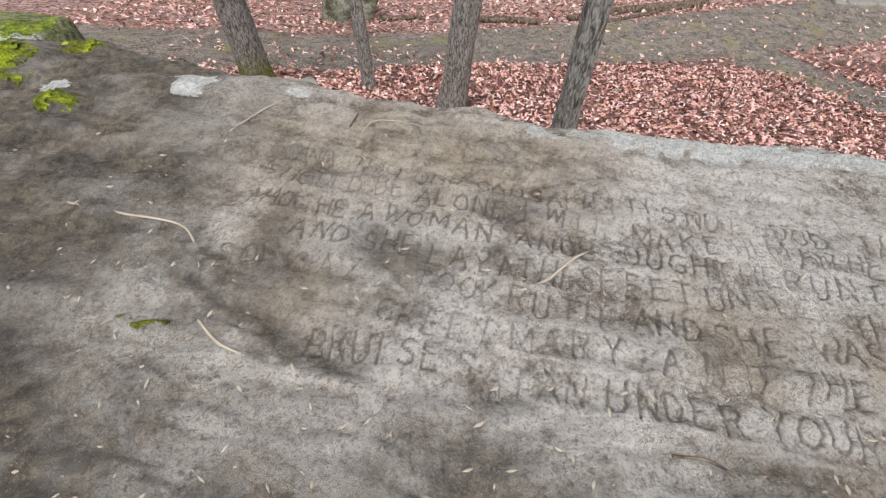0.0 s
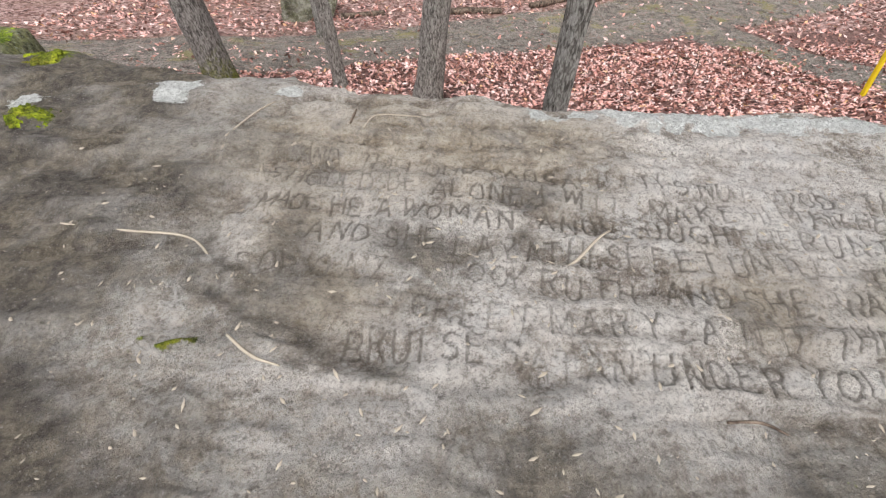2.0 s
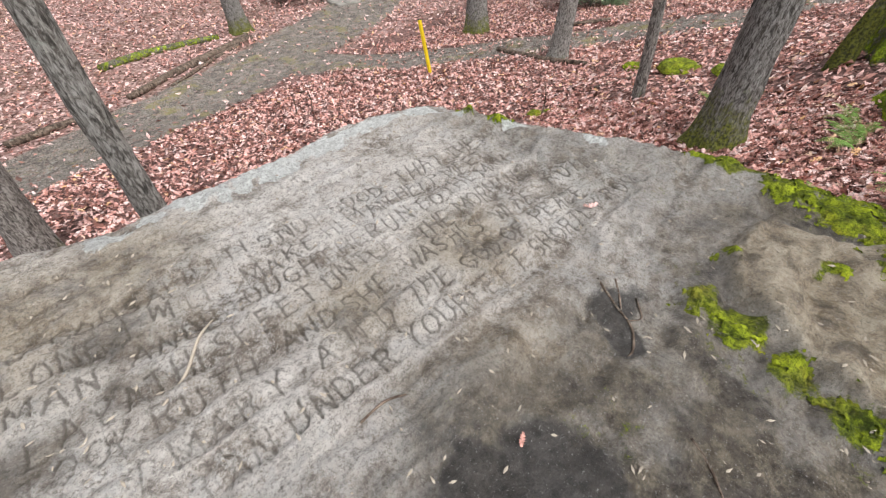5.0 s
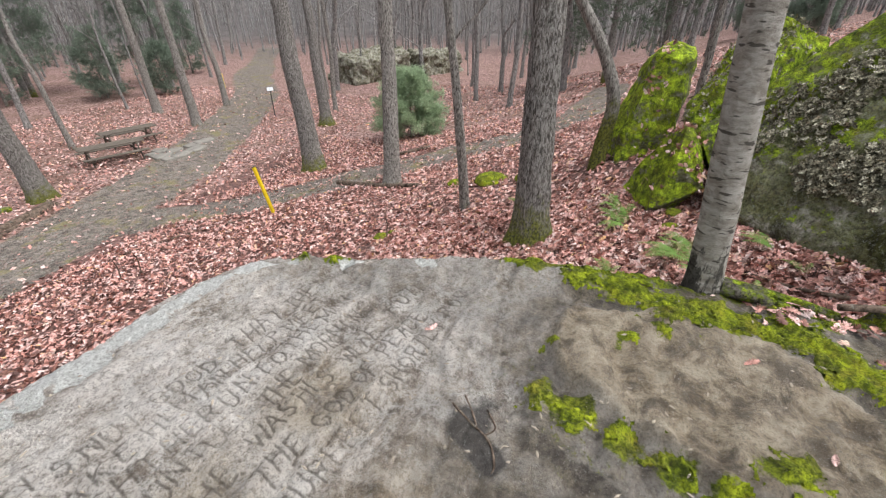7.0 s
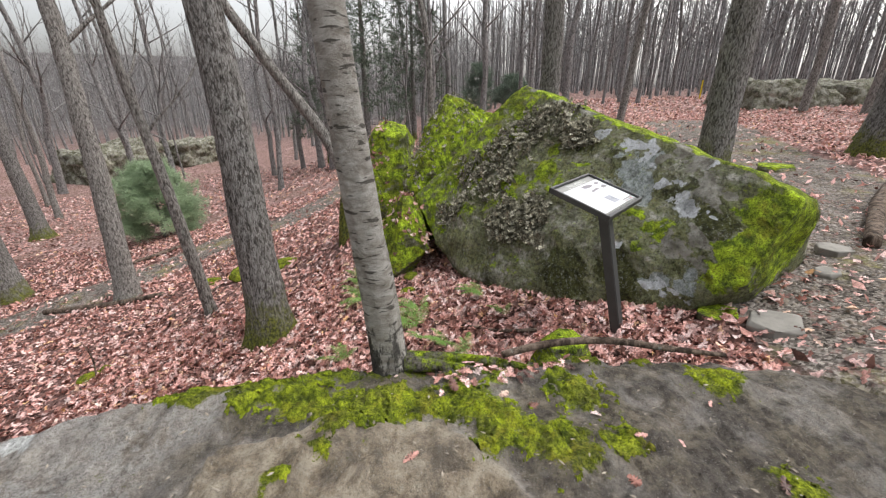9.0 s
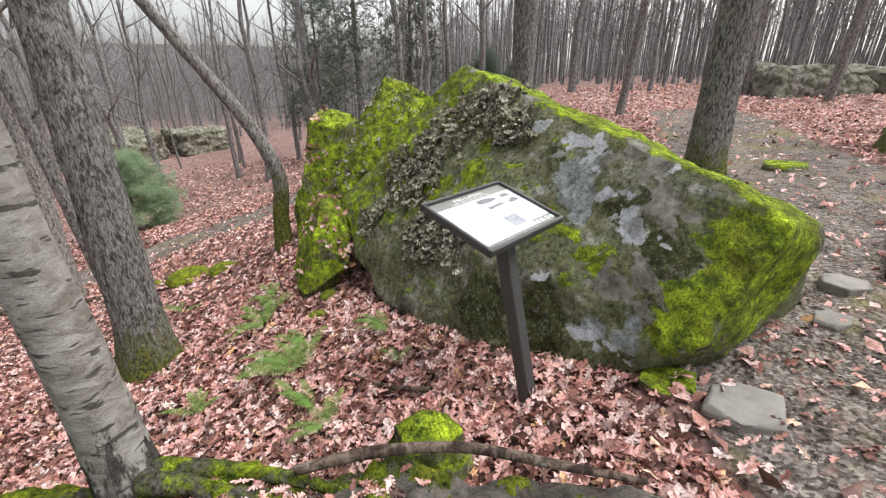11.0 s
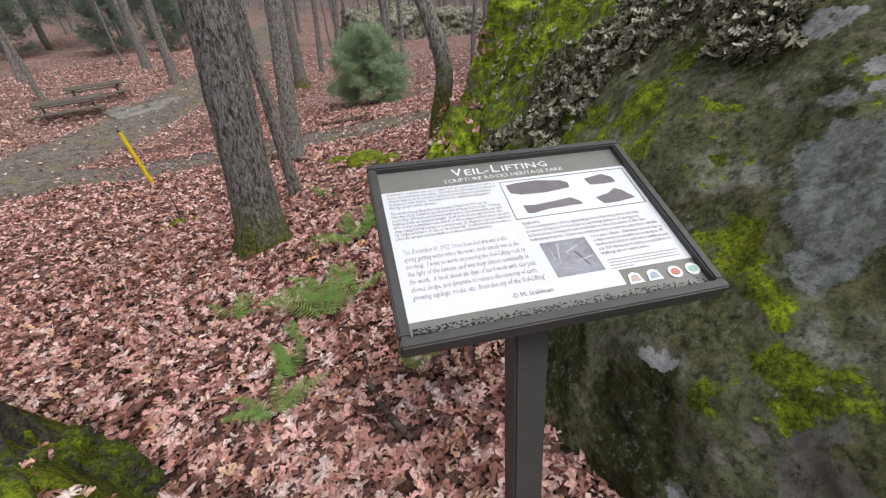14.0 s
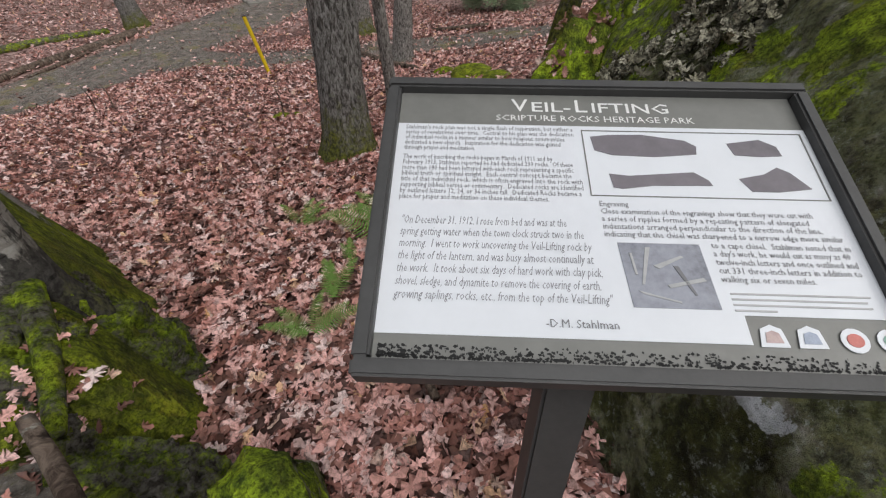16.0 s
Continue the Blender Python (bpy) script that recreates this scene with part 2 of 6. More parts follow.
def make_leaves(name, shift):
    n = Nodes(name)
    r = n.island()
    stops = ((0.0, 0.040, 0.022, 0.019), (0.16, 0.12, 0.055, 0.044), (0.34, 0.33, 0.155, 0.125), (0.52, 0.53, 0.295, 0.26), (0.76, 0.59, 0.39, 0.36), (0.93, 0.60, 0.49, 0.47), (1.0, 0.56, 0.33, 0.15))
    c = n.ramp(r, *((p, (min(1, a * shift), min(1, b * shift), min(1, d * shift))) for p, a, b, d in stops))
    c = n.mix(n.ramp(n.noise(55, 4, 0.7), (0.38, 0.6), (0.5, 0.0)), c, (0.13, 0.07, 0.055))
    c = n.mix(n.ramp(n.noise(16, 4, 0.7), (0.46, 0.0), (0.60, 0.5)), c, (0.26, 0.125, 0.09))
    return n.done(c, n.ramp(r, (0.0, 0.45), (0.5, 0.75)), n.bump(n.noise(120, 3), 0.4, 0.004), spec=0.35, through=0.12)


def make_bark(name, dark, light, ridge, moss_top=0.5, lenticels=False):
    n = Nodes(name)
    if lenticels:
        grain = n.noise(7, 8, 0.75, vec=n.stretch(1, 1, 2.2), dist=0.5)
        marks = n.ramp(n.noise(8, 2, 0.5, vec=n.stretch(1, 1, 4.5)), (0.60, 0.0), (0.64, 0.92))
    else:
        grain = n.noise(ridge, 6, 0.7, vec=n.stretch(1, 1, 0.3), dist=1.0)
        marks = n.ramp(n.noise(ridge * 0.8, 4, 0.6, vec=n.stretch(1, 1, 0.34), dist=0.6), (0.38, 0.75), (0.48, 0.0))
    c = n.ramp(grain, (0.40, dark), (0.60, light))
    c = n.mix(marks, c, tuple(0.32 * k for k in dark))
    c = n.mix(n.ramp(n.noise(7, 5, 0.75), (0.60, 0.0), (0.68, 0.55)), c, (0.34, 0.35, 0.31))
    if lenticels:
        scar = n.math("ADD", n.math("MULTIPLY", n.math("SUBTRACT", 0.60, n.height()), 1.1), n.math("MULTIPLY", n.math("SUBTRACT", n.noise(6, 7, 0.75, vec=n.stretch(1, 1, 0.35)), 0.5), 3.0))
        c = n.mix(n.ramp(scar, (0.18, 0.0), (0.34, 0.9)), c, n.mix(n.patch(30), (0.010, 0.009, 0.008), (0.065, 0.06, 0.054)))
    h = n.math("SUBTRACT", moss_top, n.height())
    mm = n.math("ADD", n.math("MULTIPLY", h, 1.6), n.math("MULTIPLY", n.math("SUBTRACT", n.noise(7, 5, 0.7), 0.5), 2.6))
    c = n.mix(n.ramp(mm, (0.20, 0.0), (1.15, 0.92)), c, n.mix(n.patch(30, 6, 0.75), (0.028, 0.033, 0.008), (0.165, 0.175, 0.022)))
    b = n.bump(grain, 0.9, 0.03)
    b = n.bump(n.noise(70, 4, 0.7), 0.5, 0.006, b)
    return n.done(c, 0.92, b, spec=0.15)


def plain(name, color, rough=0.8, scale=30, vary=0.25, metal=0.0, spec=0.3, bump=0.3, through=0.0):
    n = Nodes(name)
    f = n.noise(scale, 5, 0.65)
    g = n.noise(scale * 0.12, 3)
    c = n.mix(n.ramp(f, (0.35, vary), (0.65, 0.0)), color, tuple(0.35 * k for k in color))
    c = n.mix(n.ramp(g, (0.4, vary), (0.6, 0.0)), c, tuple(min(1, 1.35 * k) for k in color))
    return n.done(c, rough, n.bump(f, bump, 0.004), metal, spec, through)


ROCK = make_rock()
BOULDER = make_boulder("mossy_sandstone", 0.06, 0.75, 1.95)
FAR_ROCK = make_boulder("weathered_far_rock", -0.55, 0.15, 1.05, 0.12)
GROUND = make_ground()
LEAF = make_leaves("dry_oak_leaves", 1.64)
nt = Nodes("dry_rock_tripe")
TRIPE = nt.done(nt.mix(nt.patch(50), nt.ramp(nt.island(), (0.0, (0.15, 0.14, 0.095)), (0.45, (0.47, 0.44, 0.32)), (1.0, (0.74, 0.70, 0.55))), (0.07, 0.062, 0.045)), 0.9, nt.bump(nt.noise(90, 4), 0.5, 0.006), spec=0.15)
OAK_BARK = make_bark("oak_bark", (0.07, 0.06, 0.052), (0.31, 0.295, 0.28), 42, 0.85)
GREY_BARK = make_bark("grey_bark", (0.10, 0.088, 0.078), (0.36, 0.34, 0.315), 40, 0.3)
BIRCH_BARK = make_bark("birch_bark", (0.20, 0.18, 0.155), (0.38, 0.36, 0.33), 20, 0.15, True)
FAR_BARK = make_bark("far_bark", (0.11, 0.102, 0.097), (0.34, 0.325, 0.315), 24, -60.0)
# Distance haze is put into this paler, greyer bark colour.
HAZE_BARK = make_bark("hazed_far_bark", (0.17, 0.164, 0.162), (0.38, 0.37, 0.366), 10, -60.0)
DEADWOOD = make_bark("dead_wood", (0.06, 0.042, 0.032), (0.21, 0.16, 0.125), 14, -60.0)
nw = Nodes("mossy_wood")
# Highlights on the mossy wood are put into a brighter moss colour.
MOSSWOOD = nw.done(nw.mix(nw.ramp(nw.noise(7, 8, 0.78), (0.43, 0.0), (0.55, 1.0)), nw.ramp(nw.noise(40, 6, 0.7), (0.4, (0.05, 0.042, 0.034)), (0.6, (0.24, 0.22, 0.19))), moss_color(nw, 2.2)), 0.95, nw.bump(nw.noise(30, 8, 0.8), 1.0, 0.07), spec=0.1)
TWIG = plain("pale_twig", (0.36, 0.31, 0.25), 0.85, 60)
nm = Nodes("moss_cushion")
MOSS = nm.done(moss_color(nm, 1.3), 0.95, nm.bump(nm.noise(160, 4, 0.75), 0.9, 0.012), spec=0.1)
NEEDLE = plain("pine_needles", (0.38, 0.48, 0.31), 0.75, 3, 0.2, through=0.5)
DARK_NEEDLE = plain("hemlock_needles", (0.12, 0.15, 0.11), 0.8, 3, 0.4)
# Darker copy of the pine needles, with shade put into its colour.
PINE_SHADE = plain("shaded_pine_needles", (0.17, 0.215, 0.165), 0.8, 3, 0.35, through=0.25)
FERN = plain("fern_green", (0.16, 0.27, 0.06), 0.7, 14, 0.3, through=0.2)
YELLOW = plain("yellow_marker", (0.80, 0.58, 0.02), 0.5, 12, 0.15)
FRAME_GREY = plain("painted_sign_frame", (0.062, 0.061, 0.06), 0.5, 60, 0.25, spec=0.4, bump=0.1)
BAND_GREY = plain("sign_band", (0.19, 0.19, 0.175), 0.35, 25, 0.2, spec=0.5, bump=0.03)
SHEET = plain("sign_sheet", (0.71, 0.732, 0.765), 0.3, 18, 0.05, spec=0.5, bump=0.02)
INK = plain("sign_ink", (0.20, 0.20, 0.21), 0.5, 20, 0.1)
HAND_INK = plain("handwriting_ink", (0.27, 0.27, 0.285), 0.5, 20, 0.1)
WHITE_INK = plain("sign_white", (0.8, 0.8, 0.78), 0.5, 20, 0.1)
PHOTO = plain("photo_print", (0.28, 0.29, 0.33), 0.35, 90, 0.6, bump=0.03)
TOOL_PRINT = plain("tool_print", (0.17, 0.155, 0.17), 0.4, 30, 0.6, bump=0.03)
FAINT = plain("faint_print", (0.45, 0.45, 0.45), 0.5, 40, 0.3)
SCUFF = plain("black_scuff", (0.03, 0.03, 0.03), 0.8, 80, 0.3)
TABLE_WOOD = plain("weathered_table_wood", (0.13, 0.11, 0.09), 0.85, 25, 0.4)
DIRT_STONE = plain("dirt_stone", (0.21, 0.175, 0.14), 0.9, 20, 0.4, bump=0.5)
STONE = plain("trail_stone", (0.24, 0.225, 0.20), 0.9, 18, 0.45, bump=0.6)


# ---- number helpers ----
rng = np.random.default_rng(7)
LATTICE = rng.random((256, 256))


def vnoise(x, y, scale, octaves=4, gain=0.5, off=0.0):
    """Smooth value noise in 0..1 on arrays."""
    x = np.asarray(x, float) * scale + 31.7 + off
    y = np.asarray(y, float) * scale + 57.3 + off * 1.7
    total, amp, norm = 0.0, 1.0, 0.0
    for _ in range(octaves):
        xi, yi = np.floor(x).astype(int), np.floor(y).astype(int)
        fx, fy = x - xi, y - yi
        fx, fy = fx * fx * (3 - 2 * fx), fy * fy * (3 - 2 * fy)
        a, b = LATTICE[xi % 256, yi % 256], LATTICE[(xi + 1) % 256, yi % 256]
        c, d = LATTICE[xi % 256, (yi + 1) % 256], LATTICE[(xi + 1) % 256, (yi + 1) % 256]
        total = total + amp * ((a * (1 - fx) + b * fx) * (1 - fy) + (c * (1 - fx) + d * fx) * fy)
        norm += amp
        amp *= gain
        x, y = x * 2.03 + 11.1, y * 2.03 + 7.7
    return total / norm


def step(a, b, v):
    t = np.clip((v - a) / (b - a), 0, 1)
    return t * t * (3 - 2 * t)


def smax(a, b, k):
    return (a + b + np.sqrt((a - b) ** 2 + k * k)) / 2


def poly_distance(px, py, pts):
    """Signed distance to a closed outline, negative inside."""
    d = np.full(np.shape(px), 1e9)
    inside = np.zeros(np.shape(px), bool)
    for (ax, ay), (bx, by) in zip(pts, pts[1:] + pts[:1]):
        ex, ey = bx - ax, by - ay
        t = np.clip(((px - ax) * ex + (py - ay) * ey) / (ex * ex + ey * ey), 0, 1)
        d = np.minimum(d, np.hypot(px - ax - t * ex, py - ay - t * ey))
        cross = (ay > py) != (by > py)
        inside ^= cross & (px < (bx - ax) * (py - ay) / (by - ay if by != ay else 1e-9) + ax)
    return np.where(inside, -d, d)


def line_distance(px, py, pts):
    d = np.full(np.shape(px), 1e9)
    for (ax, ay), (bx, by) in zip(pts, pts[1:]):
        ex, ey = bx - ax, by - ay
        t = np.clip(((px - ax) * ex + (py - ay) * ey) / (ex * ex + ey * ey + 1e-12), 0, 1)
        d = np.minimum(d, np.hypot(px - ax - t * ex, py - ay - t * ey))
    return d


# outline of the flat carved ledge
LEDGE = [(-7.0, 1.8), (-4.2, 2.8), (-2.9, 3.08), (-2.3, 3.02), (-1.4, 2.72), (-0.5, 2.54), (0.8, 2.22), (1.7, 2.12), (2.4, 2.07), (2.82, 1.88), (3.06, 1.5), (3.2, 0.9), (3.46, 0.08), (3.5, -0.3), (3.5, -0.9), (3.5, -1.6), (3.5, -2.05), (3.3, -2.3), (3.42, -2.65), (3.25, -3.0), (3.1, -3.75), (2.9, -4.25), (2.3, -4.75), (1.0, -5.5), (-7.0, -6.0)]
MAIN_TRAIL = [(-40, 6), (-12, 9.0), (-3.0, 9.9), (3.2, 11.9), (8.3, 13.3), (13.4, 14.8), (21, 18.5), (28, 22.4), (36, 29), (60, 45)]
SIDE_TRAIL = [(8.6, 12.0), (10.4, 8.2), (12.2, 6.0), (14.4, 3.4), (14.6, 1.0), (17, -0.8), (24, -2)]
DIRT_TRAIL = [(-2, -7.2), (2.4, -5.6), (4.3, -6.1), (6.0, -8.0), (9, -9.6), (15, -13)]


def ground_height(x, y, fine=True):
    x, y = np.asarray(x, float), np.asarray(y, float)
    r = np.hypot(x, y)
    p = -1.0 - 0.0726 * x - 0.264 * y
    lo = -4.3 - 0.012 * np.minimum(r, 90)
    hi = 0.15 + 0.01 * np.minimum(r, 80)
    z = smax(-smax(-p, -hi, 0.5), lo, 0.8)
    z = z - 0.30 * np.exp(-(((x - 10) / 3.4) ** 2 + ((y - 2.9) / 2.6) ** 2))
    z = z + 0.42 * np.exp(-(((x - 8.8) / 1.3) ** 2 + ((y + 1.5) / 1.1) ** 2))
    z = z + 24 * step(150, 330, r) * step(20, 160, y + 0.3 * x)
    z = z - 0.6 * step(0.1, -0.5, poly_distance(x, y, LEDGE))
    if fine:
        z = z + (vnoise(x, y, 0.5, 3) - 0.5) * 0.22 * np.minimum(1, r / 5) + (vnoise(x, y, 2.3, 3) - 0.5) * 0.07
    return z


def ground_at(x, y):
    return float(ground_height(np.array([x]), np.array([y]))[0])


def trail_amount(x, y):
    a = 1 - step(1.2, 2.0, line_distance(x, y, MAIN_TRAIL))
    b = 0.95 * (1 - step(0.6, 1.3, line_distance(x, y, SIDE_TRAIL)))
    c = 0.9 * (1 - step(1.0, 1.9, line_distance(x, y, DIRT_TRAIL)))
    return np.maximum(np.maximum(a, b), c)


# ---- mesh helpers ----
def link(name, mesh, material, parent=None, label=""):
    ob = new(name, mesh)
    if material and not mesh.materials:
        mesh.materials.append(material)
    if parent:
        ob.parent = parent
    if label:
        ob["label"] = label
    return ob


def part(name, bm, material, parent=None, label="", smooth=False):
    me = bpy.data.meshes.new(name)
    bm.to_mesh(me)
    bm.free()
    if smooth:
        me.shade_smooth()
    return link(name, me, material, parent, label)


def arrays(name, verts, faces, material, parent=None, label="", smooth=True):
    """A mesh object from vertex and face arrays; faces of one size."""
    verts, faces = np.asarray(verts, np.float32), np.asarray(faces, np.int32)
    me = bpy.data.meshes.new(name)
    me.vertices.add(len(verts))
    me.vertices.foreach_set("co", verts.ravel())
    k = faces.shape[1]
    me.loops.add(faces.size)
    me.loops.foreach_set("vertex_index", faces.ravel())
    me.polygons.add(len(faces))
    me.polygons.foreach_set("loop_start", np.arange(0, faces.size, k, dtype=np.int32))
    me.update(calc_edges=True)
    if smooth:
        me.shade_smooth()
    return link(name, me, material, parent, label)


def attribute(ob, name, values):
    a = ob.data.attributes.new(name, "FLOAT", "POINT")
    a.data.foreach_set("value", np.asarray(values, np.float32).ravel())


def grid_faces(nx, ny):
    i, j = np.meshgrid(np.arange(nx - 1), np.arange(ny - 1), indexing="ij")
    a = (i * ny + j).ravel()
    return np.stack([a, a + ny, a + ny + 1, a + 1], 1)


def box(bm, sx, sy, sz, m=None, bevel=0.0):
    m = m or Matrix()
    made = bmesh.ops.create_cube(bm, size=1, matrix=m @ Matrix.Diagonal((sx, sy, sz, 1)))
    if bevel:
        edges = {e for v in made["verts"] for e in v.link_edges}
        bmesh.ops.bevel(bm, geom=list(edges), offset=bevel, segments=2, affect="EDGES")
    return bm


def boxed(sx, sy, sz, m=None, bevel=0.004):
    return box(bmesh.new(), sx, sy, sz, m, bevel)


def empty(name, m):
    ob = new(name)
    ob.empty_display_size = 0.1
    ob.matrix_world = m
    return ob


def tube_arrays(points, radii, sides, wobble=0.0, seed=0, squash=None):
    """Rings along a line of points, with an uneven outline."""
    pts = [Vector(p) for p in points]
    n = len(pts)
    verts = []
    up = Vector((0.31, 0.95, 0.05))
    ang = np.linspace(0, 2 * math.pi, sides, endpoint=False)
    for i, p in enumerate(pts):
        d = (pts[min(i + 1, n - 1)] - pts[max(i - 1, 0)]).normalized()
        a = d.cross(up)
        if a.length < 0.05:
            a = d.cross(Vector((1, 0, 0)))
        a.normalize()
        b = d.cross(a)
        length = i * 0.13 + seed
        rr = radii[i] * np.ones(sides)
        if wobble:
            rr = rr * (1 + wobble * (vnoise(np.cos(ang) * 1.5 + seed, np.sin(ang) * 1.5 + length, 1.3, 3) - 0.5) * 2)
        for k in range(sides):
            verts.append(p + (a * math.cos(ang[k]) + b * math.sin(ang[k])) * float(rr[k]))
    faces = []
    for i in range(n - 1):
        for k in range(sides):
            k2 = (k + 1) % sides
            faces.append((i * sides + k, i * sides + k2, (i + 1) * sides + k2, (i + 1) * sides + k))
    return verts, faces


def merge(chunks):
    verts, faces, base = [], [], 0
    for v, f in chunks:
        verts.extend(v)
        faces.extend([tuple(q + base for q in fc) for fc in f])
        base += len(v)
    return verts, faces


# ---- ground ----
def spread(a, b, inner_a, inner_b, fine, grow):
    mid = list(np.arange(inner_a, inner_b, fine))
    s, v, right = fine, inner_b, []
    while v < b:
        right.append(v)
        s *= grow
        v += s
    s, v, left = fine, inner_a, []
    while v > a:
        s *= grow
        v -= s
        left.append(v)
    return np.array(left[::-1] + mid + right + [b])


gx = spread(-420, 460, -4, 15, 0.11, 1.07)
gy = spread(-420, 460, -8, 16, 0.12, 1.07)
GX, GY = np.meshgrid(gx, gy, indexing="ij")
GZ = ground_height(GX, GY)
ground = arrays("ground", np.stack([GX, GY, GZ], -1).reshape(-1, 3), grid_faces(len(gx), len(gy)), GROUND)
attribute(ground, "trail", trail_amount(GX, GY))
attribute(ground, "near", step(0.3, 0.0, np.maximum(np.abs(GX - 6.5) - 12.0, np.abs(GY - 0.0) - 11.5)))
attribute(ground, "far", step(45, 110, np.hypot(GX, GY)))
tagged(ground, "sloping forest floor of red-brown leaf litter with gravel trails", "ground", kind="structure")

# ---- carved ledge ----
GLYPHS = {
    "A": [[(0, 0), (0.35, 1), (0.7, 0)], [(0.15, 0.4), (0.55, 0.4)]],
    "B": [[(0, 0), (0, 1), (0.45, 0.95), (0.55, 0.75), (0.42, 0.55), (0, 0.52)], [(0.42, 0.52), (0.62, 0.28), (0.45, 0.03), (0, 0)]],
    "C": [[(0.62, 0.82), (0.4, 1), (0.12, 0.85), (0, 0.5), (0.12, 0.15), (0.4, 0), (0.62, 0.18)]],
    "D": [[(0, 0), (0, 1), (0.4, 0.93), (0.62, 0.5), (0.4, 0.07), (0, 0)]],
    "E": [[(0.55, 0), (0, 0), (0, 1), (0.55, 1)], [(0, 0.52), (0.42, 0.52)]],
    "F": [[(0, 0), (0, 1), (0.55, 1)], [(0, 0.52), (0.42, 0.52)]],
    "G": [[(0.62, 0.82), (0.4, 1), (0.12, 0.85), (0, 0.5), (0.12, 0.15), (0.4, 0), (0.62, 0.15), (0.62, 0.45), (0.38, 0.45)]],
    "H": [[(0, 0), (0, 1)], [(0.6, 0), (0.6, 1)], [(0, 0.5), (0.6, 0.5)]],
    "I": [[(0.1, 0), (0.1, 1)]],
    "K": [[(0, 0), (0, 1)], [(0.55, 1), (0, 0.42)], [(0.18, 0.58), (0.6, 0)]],
    "L": [[(0, 1), (0, 0), (0.55, 0)]],
    "M": [[(0, 0), (0, 1), (0.4, 0.25), (0.8, 1), (0.8, 0)]],
    "N": [[(0, 0), (0, 1), (0.6, 0), (0.6, 1)]],
    "O": [[(0.33, 1), (0.08, 0.82), (0, 0.5), (0.08, 0.18), (0.33, 0), (0.58, 0.18), (0.66, 0.5), (0.58, 0.82), (0.33, 1)]],
    "P": [[(0, 0), (0, 1), (0.48, 0.95), (0.58, 0.73), (0.45, 0.5), (0, 0.47)]],
    "R": [[(0, 0), (0, 1), (0.48, 0.95), (0.58, 0.75), (0.45, 0.53), (0, 0.5)], [(0.3, 0.5), (0.62, 0)]],
    "S": [[(0.55, 0.85), (0.32, 1), (0.06, 0.85), (0.08, 0.62), (0.5, 0.42), (0.55, 0.16), (0.3, 0), (0, 0.15)]],
    "T": [[(0, 1), (0.66, 1)], [(0.33, 1), (0.33, 0)]],
    "U": [[(0, 1), (0, 0.25), (0.15, 0.03), (0.42, 0.03), (0.58, 0.25), (0.58, 1)]],
    "V": [[(0, 1), (0.34, 0), (0.68, 1)]],
    "W": [[(0, 1), (0.22, 0), (0.44, 0.75), (0.66, 0), (0.88, 1)]],
    "Y": [[(0, 1), (0.32, 0.5), (0.64, 1)], [(0.32, 0.5), (0.32, 0)]],
    "Z": [[(0, 1), (0.58, 1), (0, 0), (0.58, 0)]],
}
